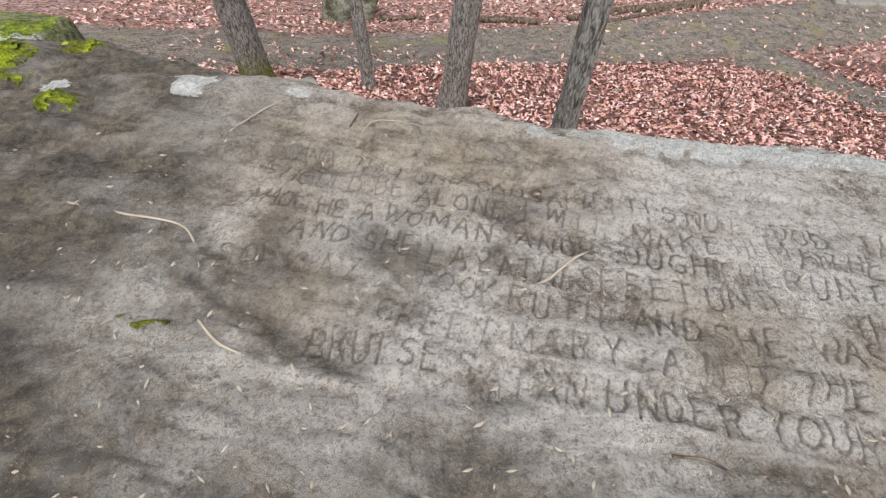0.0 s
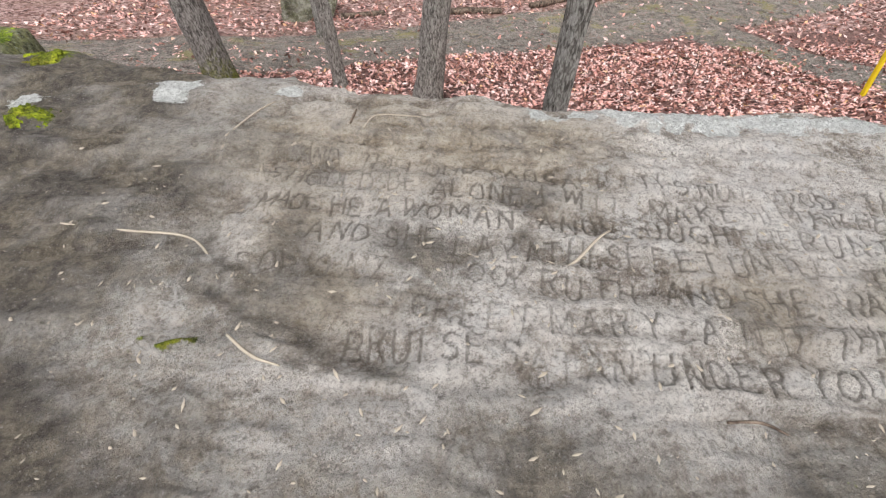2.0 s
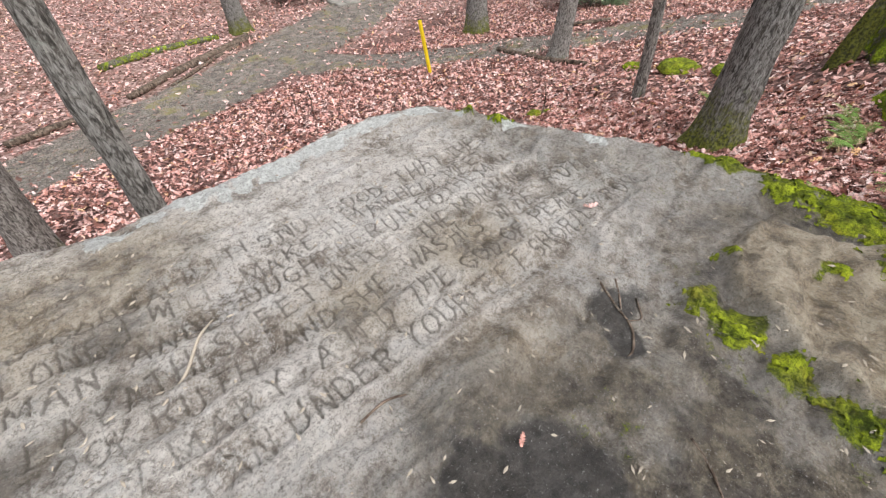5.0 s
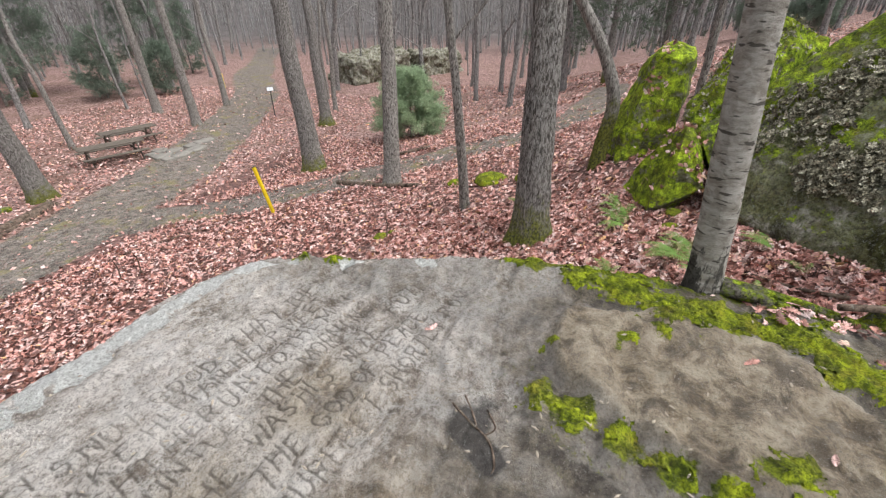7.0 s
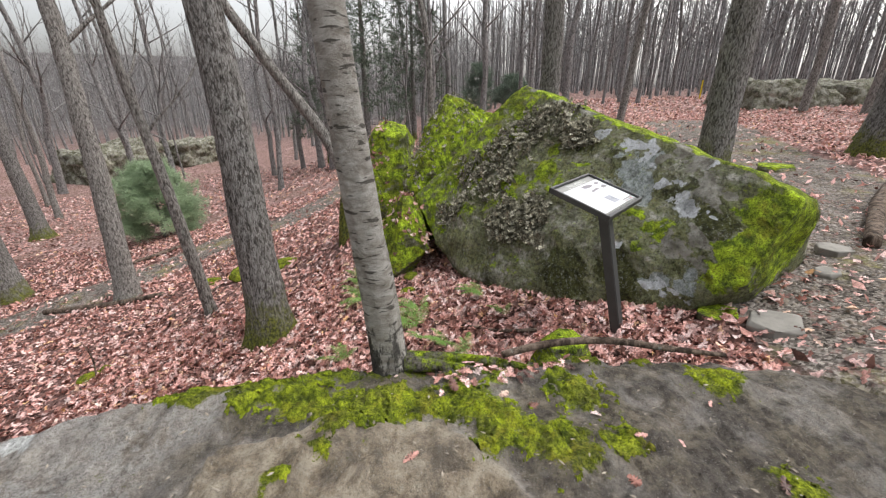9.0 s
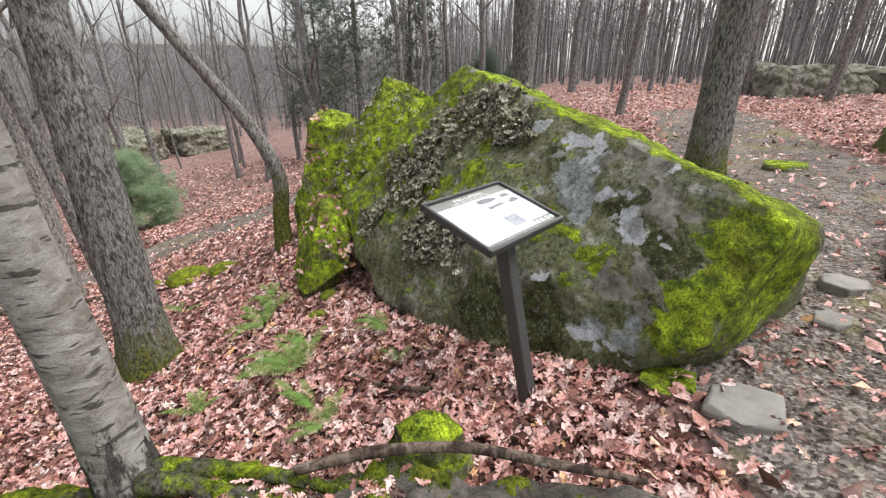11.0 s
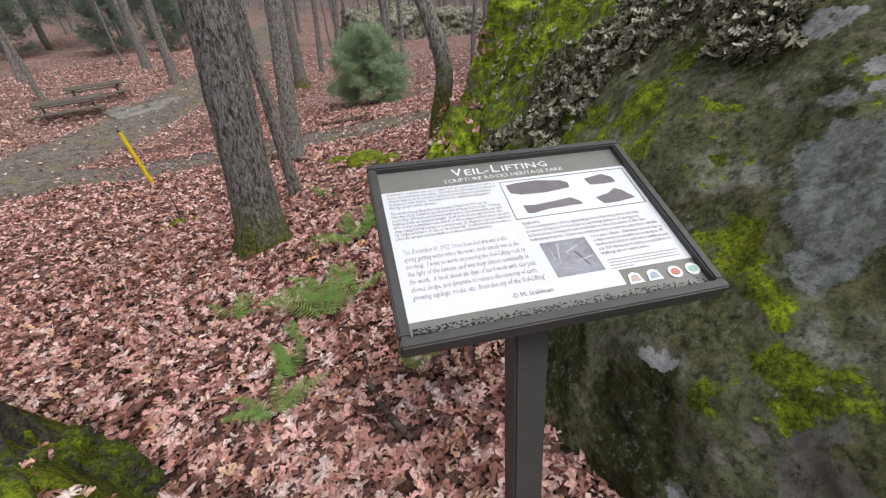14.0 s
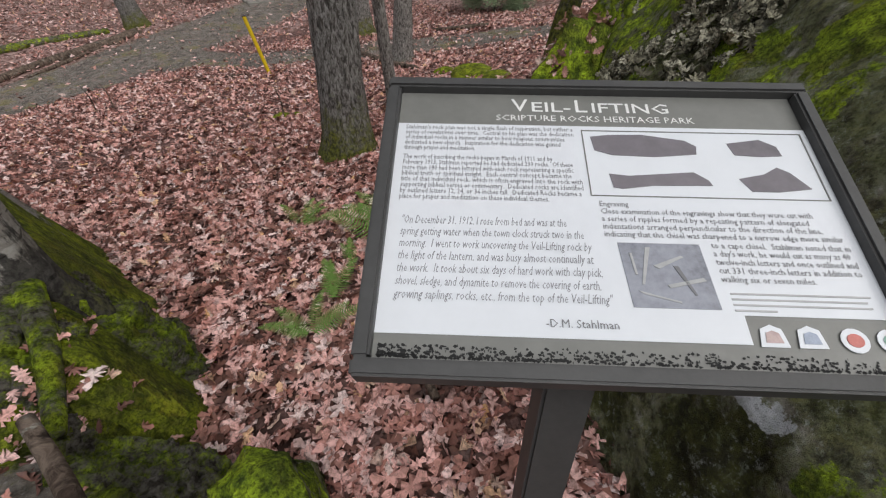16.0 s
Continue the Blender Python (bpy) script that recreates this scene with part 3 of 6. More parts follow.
# verse lines: each word with the middle of its first and last letter
VERSES = [
    [("AND", -0.73, 1.81, -0.59, 1.77), ("THE", -0.43, 1.74, -0.28, 1.70), ("LORD", -0.19, 1.67, 0.08, 1.63), ("GOD", 0.21, 1.59, 0.38, 1.56), ("SAID", 0.47, 1.53, 0.73, 1.48), ("IT", 0.85, 1.47, 0.92, 1.46), ("IS", 1.02, 1.45, 1.10, 1.43), ("NOT", 1.20, 1.39, 1.37, 1.36), ("GOOD", 1.50, 1.34, 1.77, 1.27), ("THAT", 1.96, 1.25, 2.24, 1.19), ("THE", 2.38, 1.17, 2.55, 1.14), ("MAN", 2.66, 1.12, 2.84, 1.08)],
    [("SHOULD", -0.85, 1.67, -0.42, 1.58), ("BE", -0.29, 1.57, -0.21, 1.56), ("ALONE", -0.08, 1.51, 0.28, 1.43), ("I", 0.42, 1.42, 0.50, 1.41), ("WILL", 0.52, 1.39, 0.75, 1.32), ("MAKE", 0.92, 1.28, 1.23, 1.22), ("HIM", 1.36, 1.22, 1.52, 1.20), ("AN", 1.63, 1.16, 1.71, 1.15), ("HELP", 1.83, 1.12, 2.07, 1.07), ("MEET", 2.18, 1.05, 2.47, 1.01)],
    [("MADE", -0.88, 1.48, -0.66, 1.44), ("HE", -0.55, 1.42, -0.47, 1.41), ("A", -0.35, 1.39, -0.27, 1.38), ("WOMAN", -0.23, 1.37, 0.20, 1.28), ("AND", 0.38, 1.26, 0.58, 1.20), ("BROUGHT", 0.66, 1.19, 1.22, 1.09), ("HER", 1.33, 1.07, 1.51, 1.03), ("UNTO", 1.61, 1.00, 1.92, 0.95), ("THE", 2.03, 0.95, 2.22, 0.92), ("MAN", 2.33, 0.90, 2.52, 0.87)],
    [("AND", -0.64, 1.29, -0.44, 1.24), ("SHE", -0.31, 1.22, -0.14, 1.20), ("LAY", -0.02, 1.14, 0.17, 1.11), ("AT", 0.28, 1.09, 0.36, 1.08), ("HIS", 0.46, 1.07, 0.62, 1.03), ("FEET", 0.71, 1.02, 1.01, 0.97), ("UNTIL", 1.14, 0.95, 1.48, 0.91), ("THE", 1.66, 0.83, 1.83, 0.80), ("MORNING", 1.96, 0.78, 2.50, 0.69)],
    [("SO", -0.93, 1.13, -0.83, 1.12), ("BOAZ", -0.73, 1.10, -0.37, 1.05), ("TOOK", -0.08, 1.00, 0.20, 0.95), ("RUTH", 0.31, 0.93, 0.61, 0.86), ("AND", 0.80, 0.84, 0.98, 0.80), ("SHE", 1.10, 0.78, 1.28, 0.75), ("WAS", 1.46, 0.73, 1.64, 0.69), ("HIS", 1.75, 0.68, 1.90, 0.64), ("WIFE", 2.05, 0.60, 2.28, 0.55), ("RUTH", 2.55, 0.52, 2.84, 0.44)],
    [("GREET", -0.22, 0.86, 0.16, 0.76), ("MARY", 0.30, 0.75, 0.64, 0.70), ("AND", 0.84, 0.66, 1.15, 0.60), ("THE", 1.31, 0.58, 1.48, 0.54), ("GOD", 1.63, 0.51, 1.81, 0.47), ("OF", 1.93, 0.44, 2.00, 0.42), ("PEACE", 2.16, 0.41, 2.52, 0.34)],
    [("BRUISE", -0.47, 0.73, -0.03, 0.67), ("SATAN", 0.09, 0.63, 0.47, 0.54), ("UNDER", 0.61, 0.52, 0.99, 0.46), ("YOUR", 1.14, 0.44, 1.43, 0.38), ("FEET", 1.52, 0.37, 1.80, 0.31), ("SHORTLY", 1.94, 0.29, 2.46, 0.20), ("ROM", 2.62, 0.18, 2.83, 0.12)],
]
TITLE = [("V", -1.25, 2.08), ("E", -0.95, 2.00), ("I", -0.66, 1.94), ("L", -0.40, 1.86), ("L", 0.19, 1.76), ("I", 0.52, 1.72), ("F", 0.74, 1.64), ("T", 1.08, 1.60), ("I", 1.42, 1.56), ("N", 1.98, 1.44), ("G", 2.36, 1.38)]


def carve_lines():
    """All chisel strokes on the ledge as short straight pieces, with a depth for each."""
    out = []
    for text, ax, ay, bx, by in sum(VERSES, []):
        run = math.hypot(bx - ax, by - ay)
        ux, uy = (bx - ax) / run, (by - ay) / run
        pitch = run / max(1, len(text) - 1)
        h = 0.108
        for i, ch in enumerate(text):
            jy, tilt = rng.normal(0, 0.006), rng.normal(0.02, 0.05)
            depth = 0.0095 * rng.uniform(0.6, 1.1)
            for stroke in GLYPHS[ch]:
                q = []
                for sx, sy in stroke:
                    lx = i * pitch + (sx - 0.31) * min(0.098, pitch + 0.012) + tilt * sy * h
                    ly = (sy - 0.5) * h + jy
                    q.append((ax + ux * lx - uy * ly, ay + uy * lx + ux * ly))
                out += [(p0, p1, depth, 0.0074) for p0, p1 in zip(q, q[1:])]
    for ch, ox, oy in TITLE:
        for side in (-1, 1):
            for stroke in GLYPHS[ch]:
                q = [(ox + 0.24 * sx + 0.17 * 0.27 * sy + side * 0.022, oy + 0.27 * sy - 0.17 * 0.24 * sx - side * 0.022) for sx, sy in stroke]
                out += [(p0, p1, 0.0045, 0.006) for p0, p1 in zip(q, q[1:])]
    return out


MOSS_SPOTS = [(3.52, -0.75, 0.16), (3.52, -1.1, 0.16), (3.5, -1.9, 0.15), (3.58, -2.15, 0.14), (3.5, -2.62, 0.16), (3.35, -2.85, 0.12), (3.45, -0.2, 0.14), (3.40, -0.30, 0.12), (3.28, -0.65, 0.16), (3.2, -0.98, 0.2), (3.02, -1.3, 0.24), (3.08, -1.6, 0.2), (3.0, -1.92, 0.22), (3.25, -2.2, 0.12), (2.76, -2.05, 0.2), (2.62, -2.3, 0.2), (2.95, -2.62, 0.2), (3.18, -2.55, 0.12), (2.55, -2.65, 0.14), (2.1, -0.46, 0.09), (2.03, -0.64, 0.1), (1.95, -0.86, 0.09), (1.86, -1.04, 0.1), (1.72, -1.26, 0.12), (2.74, -1.12, 0.07), (2.64, -0.94, 0.06), (2.46, -0.49, 0.05), (1.92, -1.5, 0.12), (3.04, 1.2, 0.09), (2.93, 1.44, 0.07), (-2.9, 2.55, 0.3), (-2.45, 2.95, 0.2), (-2.2, 2.2, 0.1), (-1.13, 0.80, 0.03), (-1.05, 0.74, 0.02), (2.9, -3.5, 0.18), (2.1, -3.3, 0.15), (3.3, -3.2, 0.12), (1.9, -4.0, 0.2)]
STAINS = [(0.95, -0.55, 0.45), (1.75, -0.25, 0.22), (2.3, -0.1, 0.15), (-1.45, 1.75, 0.5), (-0.95, 1.05, 0.35), (-1.2, 0.2, 0.5), (0.75, -0.5, 0.35), (-0.2, 1.1, 0.22), (-0.65, 0.72, 0.12), (-0.35, 0.6, 0.1), (0.35, 1.25, 0.2), (1.75, -0.22, 0.30), (1.0, -0.35, 0.35), (0.6, -0.1, 0.2), (-1.7, 1.2, 0.8), (-1.6, 0.5, 0.6), (2.2, -2.9, 0.45), (2.6, -3.3, 0.35), (-2.6, 1.2, 0.7), (1.4, -1.8, 0.4), (-0.8, 0.1, 0.3), (2.2, 0.75, 0.05), (0.9, 0.05, 0.18)]
TAN_SLAB = [(2.85, -0.62), (2.5, -0.5), (2.35, -0.56), (2.15, -0.72), (2.02, -0.86), (1.95, -1.02), (1.8, -1.2), (1.7, -1.6), (2.1, -2.1), (2.55, -1.95), (2.85, -1.75), (2.82, -1.5), (3.0, -1.2)]
LICHENS = [(0.85, 2.08, 0.08), (1.35, 2.0, 0.1), (1.75, 1.94, 0.1), (2.2, 1.9, 0.12), (2.85, 1.5, 0.1), (3.0, 1.05, 0.1), (3.2, 0.5, 0.1), (-0.9, 2.45, 0.08), (0.6, 2.12, 0.14), (1.1, 2.04, 0.16), (1.55, 1.97, 0.18), (1.95, 1.9, 0.18), (2.4, 1.86, 0.16), (2.65, 1.68, 0.14), (-1.55, 2.5, 0.13), (-2.3, 2.35, 0.11)]


def blobs(X, Y, spots, soft):
    """Round patches with a ragged rim, 0..1."""
    out = np.zeros(X.shape)
    wx = (vnoise(X, Y, 5, 3) - 0.5) * 0.22
    wy = (vnoise(X, Y, 5, 3, off=9.0) - 0.5) * 0.22
    for cx, cy, r in spots:
        out = np.maximum(out, 1 - step(r * (1 - soft), r * (1 + soft), np.hypot(X + wx - cx, Y + wy - cy)))
    return out


def build_ledge():
    xs = np.concatenate([np.arange(-7.5, -1.2, 0.05), np.arange(-1.2, 3.0, 0.0102), np.arange(3.0, 4.4, 0.022)])
    ys = np.concatenate([np.arange(-6.4, -0.25, 0.03), np.arange(-0.25, 2.15, 0.0102), np.arange(2.15, 4.3, 0.022)])
    X, Y = np.meshgrid(xs, ys, indexing="ij")
    sd = poly_distance(X, Y, LEDGE) + (vnoise(X, Y, 1.3, 4) - 0.5) * 0.14 + (vnoise(X, Y, 6, 3) - 0.5) * 0.04
    top = 0.008 - 0.03 * np.clip(X, -4, 3) + (vnoise(X, Y, 0.8, 3) - 0.5) * 0.05
    # weathered ripples that run with the bedding
    along, across = 0.98 * X - 0.19 * Y, 0.98 * Y + 0.19 * X
    warp = (vnoise(X, Y, 1.7, 3, off=12.0) - 0.5) * 0.30
    ridges = 1 - np.abs(2 * vnoise(along * 0.30, across + warp, 4.2, 3, 0.55) - 1)
    bed = 0.55 * ridges + 0.45 * vnoise(along * 0.22, across + 0.7 * warp, 13, 4, 0.62, off=5.0)
    top += (bed - 0.5) * 0.11 + (vnoise(X, Y, 8, 4) - 0.5) * 0.045 + (vnoise(X, Y, 34, 3) - 0.5) * 0.009
    # raised tan slab and the crack across the letters
    slab = poly_distance(X, Y, TAN_SLAB) + (vnoise(X, Y, 4, 4) - 0.5) * 0.16
    top += 0.075 * step(0.04, -0.03, slab)
    crack = line_distance(X, Y, [(2.95, 1.25), (2.72, 0.75), (2.5, 0.55), (2.42, 0.3), (2.1, 0.05), (1.7, -0.1)]) + (vnoise(X, Y, 7, 3) - 0.5) * 0.06
    top -= 0.018 * np.exp(-(crack / 0.035) ** 2)
    bulge = line_distance(X, Y, [(-1.0, 0.98), (-0.5, 0.75), (-0.2, 0.55), (0.3, 0.52)])
    top -= 0.03 * np.exp(-((bulge + (vnoise(X, Y, 6, 2) - 0.5) * 0.05) / 0.045) ** 2)
    ridge = line_distance(X, Y, [(0.55, -0.25), (1.0, 0.08), (1.5, 0.12), (1.95, 0.0)])
    top += 0.03 * np.exp(-(ridge / 0.09) ** 2)
    moss = blobs(X, Y, MOSS_SPOTS, 0.45)
    top += moss * (0.012 + 0.03 * vnoise(X, Y, 16, 3)) * (1 + 0.5 * (vnoise(X, Y, 60, 2) - 0.5))
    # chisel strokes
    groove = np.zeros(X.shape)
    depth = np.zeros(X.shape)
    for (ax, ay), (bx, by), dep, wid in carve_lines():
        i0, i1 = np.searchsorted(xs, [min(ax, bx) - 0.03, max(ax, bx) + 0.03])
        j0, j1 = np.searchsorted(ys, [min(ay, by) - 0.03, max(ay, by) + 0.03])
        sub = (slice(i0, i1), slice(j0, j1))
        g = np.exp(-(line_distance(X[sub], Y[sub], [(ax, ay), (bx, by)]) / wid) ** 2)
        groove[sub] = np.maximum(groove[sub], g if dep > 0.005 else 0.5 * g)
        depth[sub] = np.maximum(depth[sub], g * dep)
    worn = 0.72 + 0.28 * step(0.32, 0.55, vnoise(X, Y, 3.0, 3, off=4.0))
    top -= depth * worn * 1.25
    # rounded shoulder, then a steep side
    d = np.maximum(sd + 0.28, 0)
    drop = np.where(d < 0.28, 0.075 * (d / 0.28) ** 2.2, 0.075 + (d - 0.28) * (2.6 + 1.2 * vnoise(X, Y, 2.5, 3)))
    low = ground_height(X, Y) - 0.5
    Z = np.maximum(top - drop, low)
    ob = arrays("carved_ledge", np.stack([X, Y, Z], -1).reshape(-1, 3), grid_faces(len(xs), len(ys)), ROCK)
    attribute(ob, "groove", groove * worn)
    attribute(ob, "bed", bed)
    east = step(2.6, 3.3, X) * step(0.9, 0.2, Y)
    rim = step(3.2, 3.42, X) * step(0.2, -0.3, Y) * step(-3.1, -2.7, Y)
    attribute(ob, "moss", np.maximum.reduce([moss * 0.7, 0.40 * blobs(X, Y, [(a, b, 2.0 * r) for a, b, r in MOSS_SPOTS if a > 1.6 and b < 0], 0.8), 0.36 * blobs(X, Y, [(1.38, 0.1, 0.15), (1.3, -0.36, 0.28), (1.0, 0.04, 0.15), (2.25, -0.35, 0.25), (1.9, -0.7, 0.3), (2.75, -0.1, 0.2), (-1.2, 0.75, 0.2)], 0.8), (0.25 + 0.6 * east) * step(0.0, 0.3, sd), rim * 0.75]))
    rag = vnoise(X, Y, 5, 5, 0.65, off=2.0)
    film = np.maximum(step(0.42, -0.38, Y + 0.22 * X - 0.30 + (vnoise(X, Y, 2.2, 3, off=6.0) - 0.5) * 0.6), step(-0.75, -1.5, X + (vnoise(X, Y, 2.0, 3, off=3.0) - 0.5) * 0.8))
    film = np.maximum(film, 0.5 * step(2.2, 2.75, X + (vnoise(X, Y, 2.5, 3, off=8.0) - 0.5) * 0.6)) * step(0.05, -0.1, -slab)
    # Stained areas, plus a darker band that follows the crack.
    attribute(ob, "stain_and_crack", np.maximum(0.85 * blobs(X, Y, STAINS, 0.8) * step(0.32, 0.58, rag), np.maximum(film * (0.70 + 0.29 * step(0.36, 0.56, rag)), 0.4 * np.exp(-(crack / 0.06) ** 2))))
    attribute(ob, "wet", blobs(X, Y, [(0.85, -0.2, 0.18), (1.02, -0.33, 0.2), (0.7, -0.12, 0.12), (0.8, -0.45, 0.18), (1.86, -0.2, 0.12), (1.72, -0.3, 0.1)], 0.9))
    attribute(ob, "tan", 0.85 * np.maximum(step(0.08, -0.05, slab), 0.8 * blobs(X, Y, [(1.35, -0.05, 0.25), (-0.75, 1.85, 0.4), (-0.35, 1.95, 0.45), (0.1, 1.85, 0.4), (0.55, 1.8, 0.35), (-0.75, 1.35, 0.2), (-0.55, 0.95, 0.15), (1.15, 0.75, 0.22), (1.75, 0.55, 0.25)], 0.9)))
    attribute(ob, "lichen", 0.95 * blobs(X, Y, LICHENS, 0.7))
    tagged(ob, "broad flat grey sandstone ledge carved with rows of verse", "rock ledge")
    return ob, xs, ys, Z


ledge, LEDGE_X, LEDGE_Y, LEDGE_Z = build_ledge()


def ledge_z(x, y):
    i = min(np.searchsorted(LEDGE_X, x), len(LEDGE_X) - 1)
    j = min(np.searchsorted(LEDGE_Y, y), len(LEDGE_Y) - 1)
    return float(LEDGE_Z[i, j])


# ---- boulders ----
def ragged(co):
    """Places shifted unevenly, so that patches round a centre get torn outlines."""
    x, y, z = co.T
    w = [(vnoise(x * 1.1 + z * q, y - z * 0.8, 4.0, 4, 0.62, off=3.0 * k) - 0.5) * 0.42 for k, q in enumerate((1.3, 0.7, -1.1))]
    return co + np.stack(w, 1)


def near_spots(co, spots, grow=1.0):
    """0..1 round the spots (x, y, z, radius)."""
    f = np.zeros(len(co))
    if len(spots) == 0:
        return f
    co = ragged(co)
    for cx, cy, cz, r in spots:
        f = np.maximum(f, 1 - step(0.3 * r * grow, 1.5 * r * grow, np.linalg.norm(co - np.array((cx, cy, cz)), axis=1)))
    return f


def boulder(name, points, material, cuts=5, rough=0.05, moss=None, lichen=(), seed=0.0, crust=(), bare=None, shade=(), finer=None):
    """A broken block: the hull of a few corners, cut fine and roughened."""
    bm = bmesh.new()
    for p in points:
        bm.verts.new(p)
    res = bmesh.ops.convex_hull(bm, input=bm.verts)
    bmesh.ops.delete(bm, geom=list(set(res["geom_unused"] + res["geom_interior"])), context="VERTS")
    bmesh.ops.dissolve_limit(bm, angle_limit=0.12, verts=bm.verts, edges=bm.edges)
    bmesh.ops.triangulate(bm, faces=bm.faces)
    size = max(v.co.x for v in bm.verts) - min(v.co.x for v in bm.verts)
    for k in range(cuts):
        long = [e for e in bm.edges if e.calc_length() > size * 0.9 / 2 ** (k + 1) * 0.7]
        bmesh.ops.subdivide_edges(bm, edges=long, cuts=1, use_grid_fill=False)
        bmesh.ops.triangulate(bm, faces=[f for f in bm.faces if len(f.verts) > 3])
        if 2 < k < 5:
            bmesh.ops.smooth_vert(bm, verts=bm.verts, factor=0.25, use_axis_x=True, use_axis_y=True, use_axis_z=True)
    if finer:
        close = [e for e in bm.edges if finer((e.verts[0].co + e.verts[1].co) / 2) and e.calc_length() > 0.025]
        bmesh.ops.subdivide_edges(bm, edges=close, cuts=1, use_grid_fill=False)
        bmesh.ops.triangulate(bm, faces=[f for f in bm.faces if len(f.verts) > 3])
    bm.normal_update()
    for v in bm.verts:
        p = v.co + Vector((seed, 0, 0))
        d = noise.fractal(p * 0.9, 1.0, 2.0, 3) * rough * 1.3 + noise.fractal(p * 3.0, 1.0, 2.0, 4) * rough * 0.6 + noise.fractal(p * 14, 1.0, 2.0, 3) * rough * 0.12
        strata = math.sin((p.z * 5 + p.x * 1.2 + 2 * noise.noise(p * 0.8)) * 3.0) * rough * 0.12
        v.co += v.normal * (d + strata)
    bm.normal_update()
    co = np.array([v.co for v in bm.verts])
    no = np.array([v.normal for v in bm.verts])
    ob = part(name, bm, material, smooth=True)
    if moss is None:
        m = step(0.2, 0.8, no[:, 2])
    else:
        m = moss(co, no)
    attribute(ob, "moss", m)
    for key, spots in (("lichen", lichen), ("crust", crust), ("film", shade)):
        attribute(ob, key, near_spots(co, spots))
    attribute(ob, "bare", bare(co, no) if bare else np.zeros(len(co)))
    return ob


def along_line(co, a, b, r):
    a, b = np.array(a), np.array(b)
    t = np.clip(((co - a) @ (b - a)) / ((b - a) @ (b - a)), 0, 1)
    return np.exp(-(np.linalg.norm(co - a - t[:, None] * (b - a), axis=1) / r) ** 2)


SLAB_MOSS = [(5.85, -3.55, 0.71, 0.19), (5.97, -3.7, 0.92, 0.17), (4.73, -4.04, 0.48, 0.13), (4.51, -4.1, 0.41, 0.11), (4.35, -4.15, 0.33, 0.09), (3.92, -4.5, 0.25, 0.30), (3.90, -4.8, 0.5, 0.32), (4.94, -3.95, 0.49, 0.15), (6.19, -4.0, 1.38, 0.14), (6.09, -3.24, 0.5, 0.22), (4.47, -3.97, 0.24, 0.12)]
SLAB_BARE = [(5.5, -4.3, 1.19, 0.09), (6.0, -4.12, 1.35, 0.09), (6.5, -3.95, 1.5, 0.09), (7.0, -3.76, 1.66, 0.1), (5.15, -4.62, 1.12, 0.14), (4.84, -4.58, 1.04, 0.17), (4.6, -4.62, 0.94, 0.18), (4.36, -4.58, 0.84, 0.16), (4.24, -4.55, 0.72, 0.11), (4.31, -4.16, 0.28, 0.08), (4.18, -4.23, 0.23, 0.11), (4.07, -4.29, 0.17, 0.12), (4.1, -4.34, 0.34, 0.12), (4.22, -4.29, 0.43, 0.08)]
SLAB_FILM = [(4.51, -4.42, 0.77, 0.13), (4.22, -4.44, 0.6, 0.17), (4.1, -4.47, 0.5, 0.13), (4.41, -3.82, -0.15, 0.24), (5.32, -4.11, 0.94, 0.12), (4.58, -3.79, 0.06, 0.2), (4.59, -4.34, 0.69, 0.09), (4.9, -3.5, -0.2, 0.3)]


def slab_moss(co, no):
    x, y, z = co.T
    topside = step(0.70, 0.86, no[:, 2]) * step(0.3, 0.8, z) * 0.9
    tip = (1 - step(0.2, 0.8, np.sqrt((x - 4.0) ** 2 + ((y + 4.95) / 1.1) ** 2 + (z - 0.40) ** 2))) * 0.85
    left = step(6.0, 7.0, x) * 0.55
    low = along_line(co, (5.6, -2.9, -0.3), (4.5, -3.65, -0.2), 0.3) * 0.3
    green_rim = along_line(co, (6.6, -2.6, 0.0), (5.6, -3.6, 0.6), 0.25) * 0.45
    return np.clip(np.maximum.reduce([topside, tip, left, low, green_rim, 0.85 * near_spots(co, SLAB_MOSS), 0.16 + 0 * x]) - 0.9 * near_spots(co, SLAB_BARE) - 0.8 * near_spots(co, SLAB_FILM), -0.5, 1)


def slab_bare(co, no):
    return near_spots(co, SLAB_BARE)


